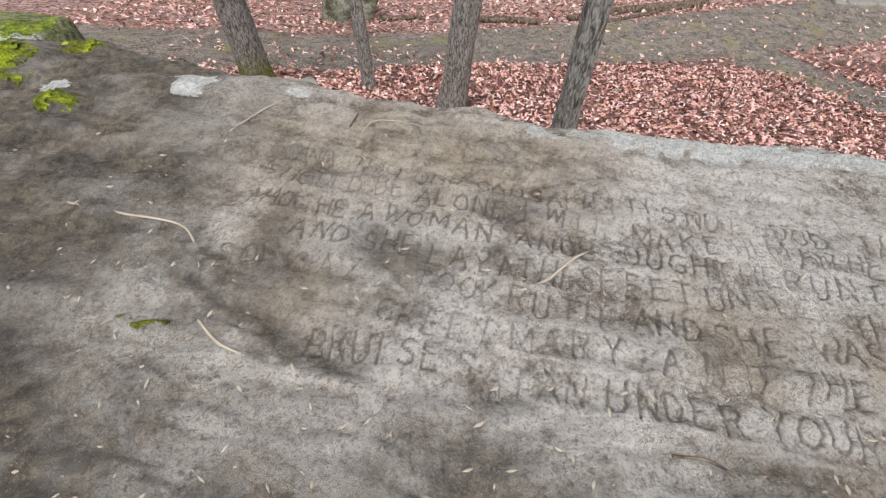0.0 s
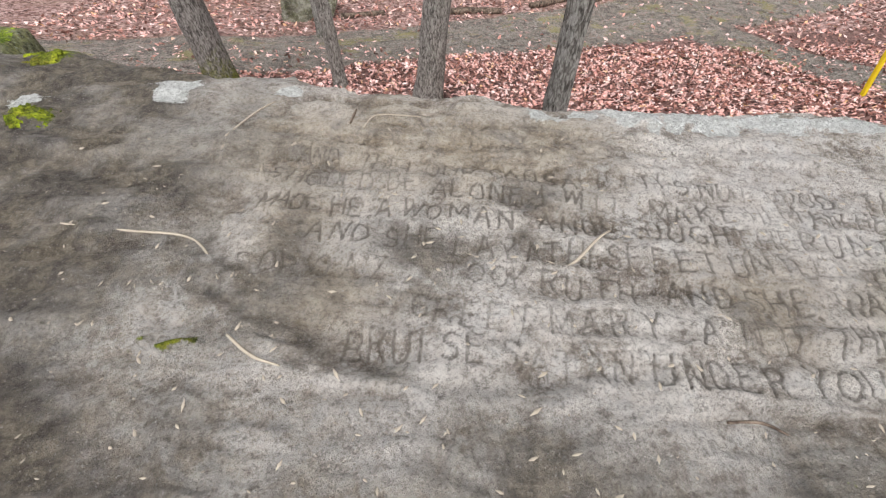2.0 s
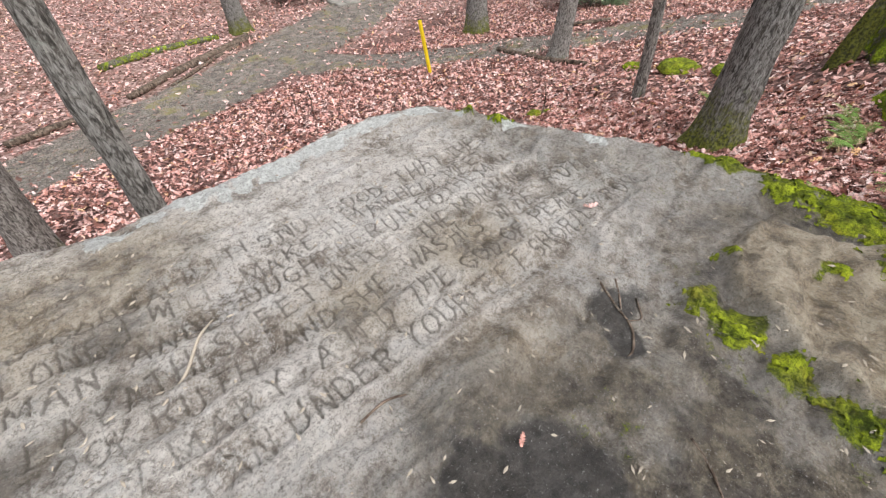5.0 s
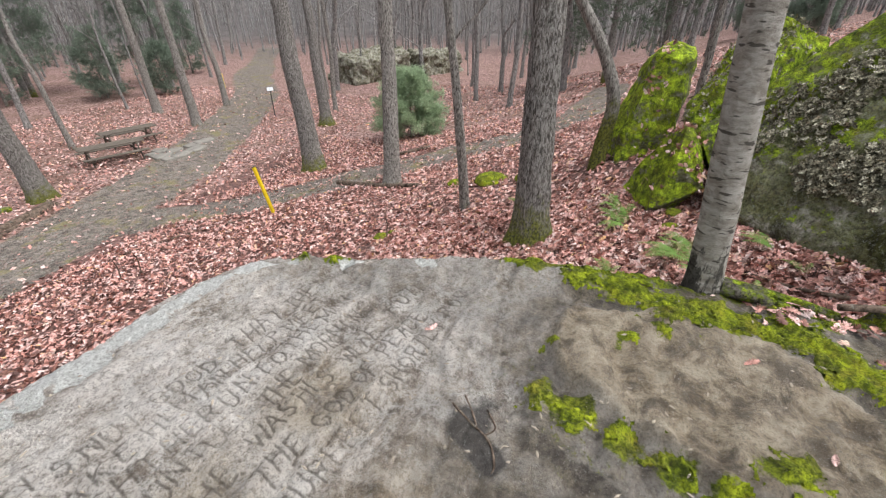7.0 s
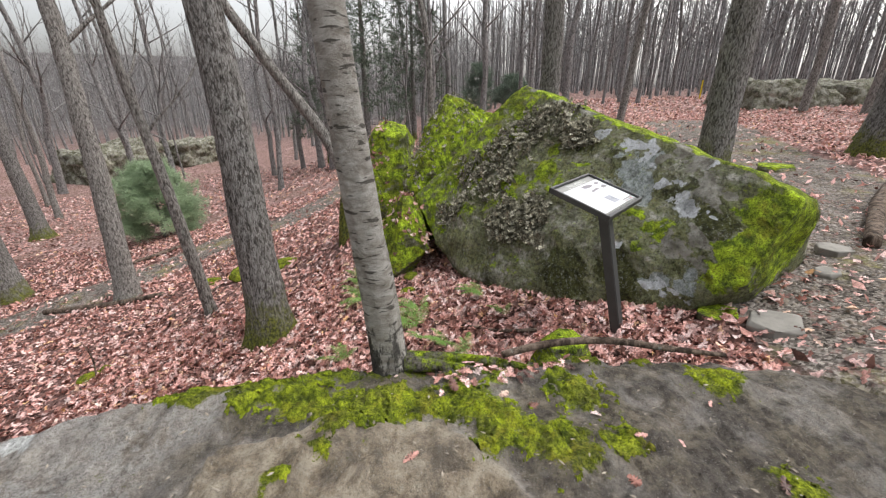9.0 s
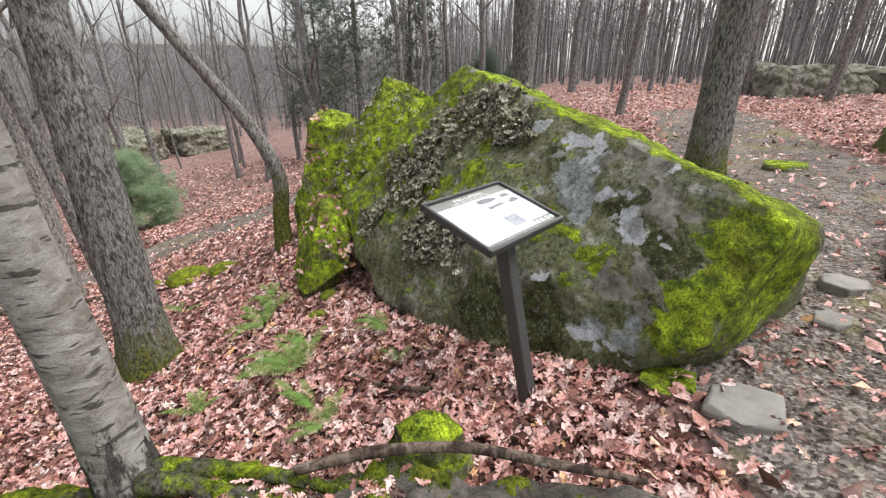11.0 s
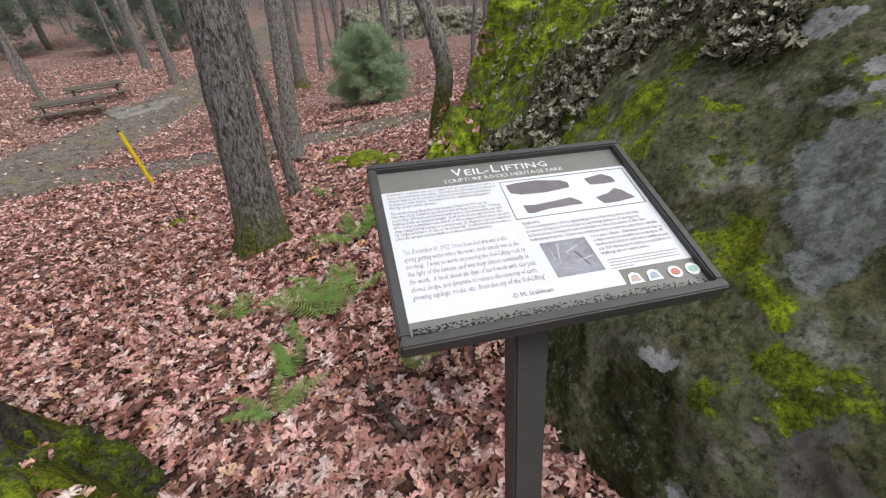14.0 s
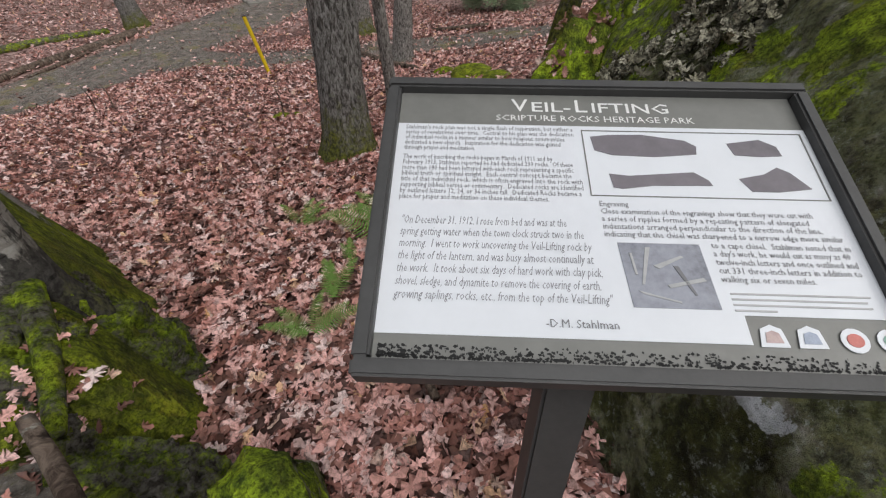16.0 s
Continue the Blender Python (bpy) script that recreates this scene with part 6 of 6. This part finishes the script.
    # the leaning post
    top, foot = Vector((4.205, -3.395, 0.725)), Vector((3.94, -3.61, -0.70))
    axis = (top - foot).normalized()
    side = Vector((0.583, -0.809, 0.0))
    side = (side - axis * side.dot(axis)).normalized()
    front = axis.cross(side)
    mid = (top + foot) / 2
    pm = Matrix(((side.x, front.x, axis.x, mid.x), (side.y, front.y, axis.y, mid.y), (side.z, front.z, axis.z, mid.z), (0, 0, 0, 1)))
    part("post", boxed(0.088, 0.088, (top - foot).length, m.inverted() @ pm, 0.006), FRAME_GREY, sign, "square dark grey post")
    part("bracket", boxed(0.30, 0.20, 0.014, Matrix.Translation((0, -0.02, -0.042)), 0.003), FRAME_GREY, sign)
    return sign


build_sign()


# ---- marker stakes, far sign, picnic tables ----
def stake(x, y, h, tilt, label):
    root = empty("marker_stake", Matrix.Translation((x, y, ground_at(x, y) - 0.05)) @ tilt)
    bm = bmesh.new()
    for k in (-1, 1):
        box(bm, 0.05, 0.007, h, Matrix.Translation((k * 0.024, 0.004 * 1, h / 2)) @ Euler((0, 0, 0.35 * k)).to_matrix().to_4x4())
    part("blade", bm, YELLOW, root)
    part("cap", boxed(0.1, 0.02, 0.025, Matrix.Translation((0, 0.004, h + 0.005)), 0.004), FRAME_GREY, root, "dark cap")
    return tagged(root, label, "marker stake")


stake(9.15, 6.98, 1.42, Matrix.Rotation(0.17, 4, (-0.8, -0.6, 0)) @ Matrix.Rotation(-0.9, 4, "Z"), "thin yellow trail marker stake in the leaves")
stake(30.5, -26.5, 1.3, Matrix.Rotation(0.8, 4, "Z"), "distant yellow trail marker stake")
stake(29.5, 26.5, 1.2, Matrix.Rotation(0.4, 4, "Z"), "distant yellow trail marker stake")


def small_sign(x, y, label):
    root = empty("trail_sign", Matrix.Translation((x, y, ground_at(x, y))))
    part("post", boxed(0.06, 0.06, 1.7, Matrix.Translation((0, 0, 0.72)), 0.005), FRAME_GREY, root)
    part("panel", boxed(0.34, 0.26, 0.03, Matrix.Translation((0, 0, 1.55)) @ Euler((-0.6, 0, 0)).to_matrix().to_4x4(), 0.004), SHEET, root, "pale tilted panel")
    root.rotation_euler = (0, 0, 2.2)
    return tagged(root, label, "sign")


small_sign(22.6, 16.9, "pale information panel on a post beside the trail")


def picnic_table(m, label):
    root = empty("picnic_table", m)
    for i in range(5):
        part("top_plank", boxed(2.4, 0.135, 0.04, Matrix.Translation((0, -0.29 + 0.145 * i, 0.74)), 0.006), TABLE_WOOD, root)
    for s in (-1, 1):
        for k in (0, 1):
            part("seat_plank", boxed(2.4, 0.13, 0.04, Matrix.Translation((0, s * (0.62 + 0.14 * k), 0.44)), 0.006), TABLE_WOOD, root)
        part("seat_beam", boxed(0.045, 1.5, 0.1, Matrix.Translation((s * 0.85, 0, 0.37)), 0.005), TABLE_WOOD, root)
        part("top_beam", boxed(0.045, 0.7, 0.08, Matrix.Translation((s * 0.85, 0, 0.68)), 0.005), TABLE_WOOD, root)
        for q in (-1, 1):
            part("leg", boxed(0.045, 0.1, 0.86, Matrix.Translation((s * 0.895, q * 0.42, 0.34)) @ Euler((q * 0.5, 0, 0)).to_matrix().to_4x4(), 0.005), TABLE_WOOD, root)
    return tagged(root, label, "picnic table", "picnic tables")


picnic = picnic_table(Matrix.Translation((13.4, 18.3, ground_at(13.4, 18.3))) @ Euler((0, 0, -0.42)).to_matrix().to_4x4(), "weathered wooden picnic table with attached benches")
copy_thing(picnic, Matrix.Translation((15.6, 20.0, ground_at(15.6, 20.0))) @ Euler((0, 0, -0.35)).to_matrix().to_4x4())


# ---- ferns ----
def fern(x, y, fronds, size, label, seed):
    rf = random.Random(seed)
    z = ground_at(x, y)
    root = empty("fern", Matrix.Translation((x, y, z)))
    for k in range(fronds):
        a = 0.9 + rf.gauss(0, 0.75)
        verts, faces = [], []
        n = 24
        L = size * rf.uniform(0.8, 1.15)
        s = Vector((-math.sin(a), math.cos(a), 0))
        d = Vector((math.cos(a), math.sin(a), 0))
        for i in range(2, n + 1):
            u = i / n
            c = d * L * u + Vector((0, 0, 0.09 + L * (0.72 * u - 0.58 * u * u)))
            w = L * 0.22 * (1 - u) ** 0.7 * min(1, u * 4) + 0.004
            for sd in (-1, 1):
                b = len(verts)
                tip = c + s * sd * w + d * w * 0.45 + Vector((0, 0, -0.12 * w + rf.uniform(-0.004, 0.004)))
                hw = d * L / n * 0.30
                verts += [c - hw, c + hw, c.lerp(tip, 0.6) + hw * 0.7, tip, c.lerp(tip, 0.6) - hw * 0.7]
                faces.append((b, b + 1, b + 2, b + 3, b + 4))
        arrays("frond", [tuple(q) for q in verts], faces, FERN, root, smooth=False)
    return tagged(root, label, "fern")


for k, (x, y, nf, s) in enumerate(((5.02, -1.90, 6, 0.46), (5.2, -1.80, 5, 0.42), (5.35, -1.95, 4, 0.38), (6.22, -1.32, 8, 0.42), (6.5, -1.3, 5, 0.4), (4.22, -2.22, 6, 0.30), (4.45, -2.1, 5, 0.30), (4.90, -1.07, 5, 0.26), (5.26, -2.69, 5, 0.34), (6.9, -1.25, 5, 0.32), (4.7, -2.75, 3, 0.24), (4.75, -1.9, 3, 0.2), (7.6, 0.2, 5, 0.3))):
    fern(x, y, nf, s, "low green wood fern growing through dead leaves", 20 + k)

# moss cushions on the forest floor
for k, (x, y, r) in enumerate(((6.95, 2.72, 0.16), (7.15, 2.6, 0.1), (10.6, 2.2, 0.3), (10.2, 1.2, 0.45), (9.7, 0.3, 0.35), (6.2, -1.9, 0.12), (6.6, -2.0, 0.12))):
    z = ground_at(x, y)
    pts = [(x + r * math.cos(a) * f, y + r * math.sin(a) * f, z + h) for f, h in ((1, -0.03), (0.85, 0.03 + r * 0.10), (0.5, 0.05 + r * 0.18), (0.15, 0.06 + r * 0.2)) for a in np.arange(0.2, 6.4, 0.57) + 0.2 * k]
    tagged(boulder("moss_cushion", pts, MOSS, 4, 0.035, None, seed=k * 4.0), "bright green moss cushion among dead leaves", "moss")


# ---- leaf litter ----
def leaf_shape(lobes, length, width):
    """A lobed outline round a midrib: points and triangles."""
    if lobes == 1:
        return np.array([(-0.5 * length, 0.0), (0.05 * length, 0.42 * width), (0.5 * length, 0.05 * width), (-0.05 * length, -0.42 * width)])
    pts = [(-0.5, 0.0)]
    n = lobes * 2
    up = []
    for i in range(1, n):
        t = i / n
        w = math.sin(math.pi * t) ** 0.6 * (1.0 if i % 2 else 0.36)
        up.append((-0.5 + t, 0.5 * w))
    outline = pts + up + [(0.5, 0.0)] + [(x, -y) for x, y in up[::-1]]
    v = [(x * length, y * width) for x, y in outline]
    return np.array(v)


def litter(name, xs, ys, zs, nx, ny, size, lobes, label, material, lift=0.02, tilt=0.45, seed=0):
    """Dead leaves lying every way, joined: nobody could count them."""
    r = np.random.default_rng(seed)
    n = len(xs)
    shape = leaf_shape(lobes, 1.0, 0.62)
    m = len(shape)
    s = size * r.uniform(0.6, 1.25, n)
    asp = r.uniform(0.7, 1.15, n)
    curl = r.normal(0.0, 0.55, n)
    fold = r.normal(0.12, 0.35, n)
    px = shape[None, :, 0] * s[:, None]
    py = shape[None, :, 1] * (s * asp)[:, None]
    pz = curl[:, None] * px ** 2 / s[:, None] + fold[:, None] * np.abs(py) + r.normal(0, 0.03, (n, m)) * s[:, None]
    cx = np.zeros((n, 1))
    px, py, pz = np.concatenate([px, cx], 1), np.concatenate([py, cx], 1), np.concatenate([pz, cx], 1)
    a = r.uniform(0, 6.283, n)[:, None]
    tx, ty = r.normal(0, tilt, n)[:, None], r.normal(0, tilt, n)[:, None]
    py, pz = py * np.cos(tx) - pz * np.sin(tx), py * np.sin(tx) + pz * np.cos(tx)
    px, pz = px * np.cos(ty) + pz * np.sin(ty), -px * np.sin(ty) + pz * np.cos(ty)
    px, py = px * np.cos(a) - py * np.sin(a), px * np.sin(a) + py * np.cos(a)
    pz = pz - nx[:, None] * px - ny[:, None] * py
    V = np.stack([px + xs[:, None], py + ys[:, None], pz + (zs + lift * r.uniform(0.3, 1.6, n))[:, None]], -1).reshape(-1, 3)
    k = np.arange(m)
    tri = np.stack([np.full(m, m), k, (k + 1) % m], 1)
    F = (tri[None] + (np.arange(n) * (m + 1))[:, None, None]).reshape(-1, 3)
    ob = arrays(name, V, F, material, smooth=True)
    return tagged(ob, label, "leaf litter", kind="stuff")


def scatter(n, x0, x1, y0, y1, seed, keep):
    r = np.random.default_rng(seed)
    x, y = r.uniform(x0, x1, n), r.uniform(y0, y1, n)
    ok = r.random(n) < keep(x, y)
    return x[ok], y[ok]


def open_floor(x, y):
    t = 1 - 0.9 * step(0.3, 0.7, trail_amount(x, y) + (vnoise(x, y, 1.5, 3) - 0.5) * 0.5)
    return t * (poly_distance(x, y, LEDGE) > 0.05)


def slopes(x, y):
    e = 0.15
    return -(ground_height(x + e, y) - ground_height(x - e, y)) / (2 * e), -(ground_height(x, y + e) - ground_height(x, y - e)) / (2 * e)


x, y = scatter(23000, 3.0, 8.0, -4.2, 2.6, 1, open_floor)
litter("leaf_litter", x, y, ground_height(x, y), *slopes(x, y), 0.128, 4, "thick litter of curled red-brown oak leaves", LEAF, 0.035, 0.5, 1)
x, y = scatter(36000, -6.0, 13.0, 1.9, 10.5, 2, lambda x, y: open_floor(x, y) * ~((x > 3) & (x < 8) & (y < 2.6)))
litter("leaf_litter", x, y, ground_height(x, y), *slopes(x, y), 0.12, 2, "red-brown oak leaf litter below the ledge", LEAF, 0.04, 0.45, 2)
x, y = scatter(26000, 8.0, 19.0, -3.0, 10.5, 3, lambda x, y: open_floor(x, y) * ~((x < 13) & (y > 1.9)))
litter("leaf_litter", x, y, ground_height(x, y), *slopes(x, y), 0.13, 1, "red-brown leaf litter on the wooded slope", LEAF, 0.04, 0.45, 3)
x, y = scatter(32000, 0.0, 20.0, -18.0, -4.2, 4, open_floor)
litter("leaf_litter", x, y, ground_height(x, y), *slopes(x, y), 0.13, 1, "brown leaf litter on the upper slope", LEAF, 0.04, 0.45, 4)
x, y = scatter(30000, -10.0, 30.0, 10.5, 30.0, 5, open_floor)
litter("leaf_litter", x, y, ground_height(x, y), *slopes(x, y), 0.16, 1, "pinkish leaf litter beyond the trail", LEAF, 0.05, 0.4, 5)


x, y = scatter(10000, 4.0, 34.0, -34.0, -18.0, 8, open_floor)
litter("leaf_litter", x, y, ground_height(x, y), *slopes(x, y), 0.2, 1, "brown leaf litter under the far trees", LEAF, 0.05, 0.4, 10)
x, y = scatter(9000, 20.0, 36.0, -18.0, 10.5, 9, open_floor)
litter("leaf_litter", x, y, ground_height(x, y), *slopes(x, y), 0.2, 1, "brown leaf litter under the far trees", LEAF, 0.05, 0.4, 11)
x, y = scatter(1300, 1.5, 6.5, -8.0, -3.9, 7, lambda x, y: (poly_distance(x, y, LEDGE) > 0.05) * (0.25 + 0.6 * vnoise(x, y, 1.2, 3)))
litter("leaf_litter", x, y, ground_height(x, y), *slopes(x, y), 0.075, 3, "scattered leaf pieces on the dirt trail", LEAF, 0.02, 0.35, 9)


x, y = scatter(450, 2.0, 4.2, -5.6, -4.0, 12, lambda x, y: (poly_distance(x, y, LEDGE) > -0.02) * (0.2 + 0.8 * vnoise(x, y, 2.0, 3)))
litter("leaf_litter", x, y, ground_height(x, y), *slopes(x, y), 0.085, 3, "brown leaf pieces lying against the ledge", LEAF, 0.03, 0.4, 13)


# leaves on the boulders' tops and loose on the ledge
def leaves_on(ob, n, keep, size, lobes, label, material, name, category, seed):
    me = ob.data
    co = np.empty(len(me.vertices) * 3, np.float32)
    no = np.empty(len(me.vertices) * 3, np.float32)
    me.vertices.foreach_get("co", co)
    me.vertices.foreach_get("normal", no)
    co, no = co.reshape(-1, 3), no.reshape(-1, 3)
    r = np.random.default_rng(seed)
    idx = np.flatnonzero(keep(co, no))
    if len(idx) == 0:
        return None
    pick = r.choice(idx, n)
    verts, faces = [], []
    shape = leaf_shape(lobes, 1.0, 0.7)
    for i in pick:
        c, nn = Vector(co[i].tolist()), Vector(no[i].tolist())
        c = c + Vector(r.normal(0, 0.03, 3).tolist())
        q = nn.to_track_quat("Z", "Y") @ Euler((r.normal(0, 0.5), r.normal(0, 0.5), r.uniform(0, 6.28))).to_quaternion()
        s = size * r.uniform(0.5, 1.3)
        cu = r.normal(0.6, 0.9)
        b = len(verts)
        for px, py in shape:
            verts.append(c + nn * 0.012 + q @ Vector((px * s, py * s, cu * (px * px + py * py) * s + r.normal(0, 0.04) * s)))
        verts.append(c + nn * 0.012)
        m = len(shape)
        faces += [(b + m, b + k, b + (k + 1) % m) for k in range(m)]
    o = arrays(name, verts, faces, material)
    return tagged(o, label, category, kind="stuff")


TRIPE_SPOTS = [(6.26, -3.84, 1.27, 0.28), (5.87, -3.91, 1.09, 0.17), (6.53, -3.68, 1.2, 0.2), (6.47, -3.27, 0.79, 0.3), (6.35, -3.1, 0.51, 0.24), (6.84, -2.9, 0.58, 0.22), (6.63, -3.43, 1.06, 0.2), (6.64, -2.66, 0.14, 0.2), (6.26, -3.59, 0.99, 0.16), (5.9, -3.15, 0.1, 0.2), (5.6, -3.35, 0.2, 0.2)]
leaves_on(slab_rock, 2900, lambda c, n: near_spots(c, TRIPE_SPOTS, 1.25) * (n[:, 1] > -0.3) > 0.05 + 0.9 * vnoise(c[:, 0] * 2.0 + c[:, 2], c[:, 1] - c[:, 2], 3.0, 3), 0.092, 5, "curled grey-brown rock tripe on the boulder face", TRIPE, "rock_tripe", "lichen", 1)
leaves_on(peak_rock, 600, lambda c, n: (n[:, 0] < 0.3) & (c[:, 2] > 0.0), 0.07, 4, "curled dark rock tripe on the pointed boulder", TRIPE, "rock_tripe", "lichen", 2)
leaves_on(round_rock, 80, lambda c, n: (n[:, 2] > 0.25) & (np.abs(c[:, 1] + 1.75) < 0.16), 0.09, 5, "fallen leaves caught on the mossy boulder", LEAF, "caught_leaves", "leaf litter", 3)
leaves_on(low_rock, 140, lambda c, n: n[:, 2] > 0.4, 0.09, 5, "fallen leaves caught on the low boulder", LEAF, "caught_leaves", "leaf litter", 4)
x = np.array([2.3, 2.75, 2.55, 2.5, 2.15, 2.9, 3.0, 3.25, 2.6, 1.35, 1.05, 2.4, 3.15, 3.2, 3.3, 3.22, 2.05, 2.7])
y = np.array([-2.55, -2.6, -2.75, -2.95, -3.2, -2.3, -2.15, -2.8, -1.55, -0.9, -0.15, 0.2, -2.0, -2.25, -1.5, -2.6, -1.7, -3.3])
z = np.array([ledge_z(a, b) for a, b in zip(x, y)])
litter("loose_leaves", x, y, z, 0 * x, 0 * x, 0.09, 6, "a few pale dead leaves loose on the ledge", LEAF, 0.012, 0.2, 6)


# chips, needles and grit on the ledge
def grit(n, seed):
    r = np.random.default_rng(seed)
    x, y = r.uniform(-2.5, 3.2, n), r.uniform(-3.5, 2.0, n)
    ok = poly_distance(x, y, LEDGE) < -0.25
    x, y = x[ok], y[ok]
    z = np.array([ledge_z(a, b) for a, b in zip(x, y)])
    s = r.uniform(0.003, 0.012, len(x))
    verts, faces = [], []
    for k in range(len(x)):
        b = len(verts)
        a = r.uniform(0, 6.28)
        L = s[k] * r.uniform(1, 2.5)
        dx, dy = math.cos(a) * L, math.sin(a) * L
        ex, ey = -math.sin(a) * s[k] * 0.6, math.cos(a) * s[k] * 0.6
        zz = z[k]
        verts += [(x[k] + dx, y[k] + dy, zz + 0.001), (x[k] + ex, y[k] + ey, zz + 0.001), (x[k] - dx, y[k] - dy, zz + 0.001), (x[k] - ex, y[k] - ey, zz + 0.001), (x[k], y[k], zz + s[k] * 0.8)]
        faces += [(b, b + 1, b + 4), (b + 1, b + 2, b + 4), (b + 2, b + 3, b + 4), (b + 3, b, b + 4)]
    return tagged(arrays("leaf_grit", verts, faces, TWIG, smooth=False), "pale leaf chips and grit strewn on the ledge", "grit", kind="stuff")


grit(2200, 8)


r5 = np.random.default_rng(15)
x, y = r5.uniform(3.12, 3.55, 110), r5.uniform(-2.75, -1.75, 110)
z = np.array([ledge_z(a, b) for a, b in zip(x, y)])
litter("leaf_litter", x, y, z, 0 * x, 0 * x, 0.09, 6, "dead leaves caught among the birch roots", LEAF, 0.015, 0.3, 16)


def pebbles(line, width, n, seed, label, material=STONE):
    """Loose stones strewn on a trail, joined."""
    r = np.random.default_rng(seed)
    verts, faces = [], []
    P = np.array(line, float)
    seg = r.integers(0, len(P) - 1, n)
    u = r.random(n)
    x = P[seg, 0] * (1 - u) + P[seg + 1, 0] * u + r.normal(0, width, n)
    y = P[seg, 1] * (1 - u) + P[seg + 1, 1] * u + r.normal(0, width, n)
    ok = poly_distance(x, y, LEDGE) > 0.1
    x, y = x[ok], y[ok]
    z = ground_height(x, y)
    for k in range(len(x)):
        b = len(verts)
        w = r.uniform(0.007, 0.03) * (1.6 if r.random() < 0.06 else 1)
        a = r.uniform(0, 6.283)
        for q in range(5):
            an = a + q * 1.2566
            verts.append((x[k] + math.cos(an) * w * r.uniform(0.8, 1.3), y[k] + math.sin(an) * w * r.uniform(0.7, 1.1), z[k] - 0.004))
        for q in range(5):
            an = a + q * 1.2566 + 0.3
            verts.append((x[k] + math.cos(an) * w * 0.6, y[k] + math.sin(an) * w * 0.55, z[k] + w * r.uniform(0.35, 0.6)))
        for q in range(5):
            p = (q + 1) % 5
            faces += [(b + q, b + p, b + 5 + p), (b + q, b + 5 + p, b + 5 + q)]
        faces += [(b + 5, b + 6, b + 7), (b + 5, b + 7, b + 8), (b + 5, b + 8, b + 9)]
    return tagged(arrays("trail_gravel", verts, faces, material, smooth=False), label, "gravel", kind="stuff")


pebbles(DIRT_TRAIL[1:5], 0.75, 1500, 31, "loose brown gravel on the dirt trail", DIRT_STONE)
pebbles(MAIN_TRAIL[2:7], 0.9, 3600, 32, "loose grey gravel on the main trail")
pebbles(SIDE_TRAIL[:6], 0.4, 900, 33, "loose gravel on the side trail")
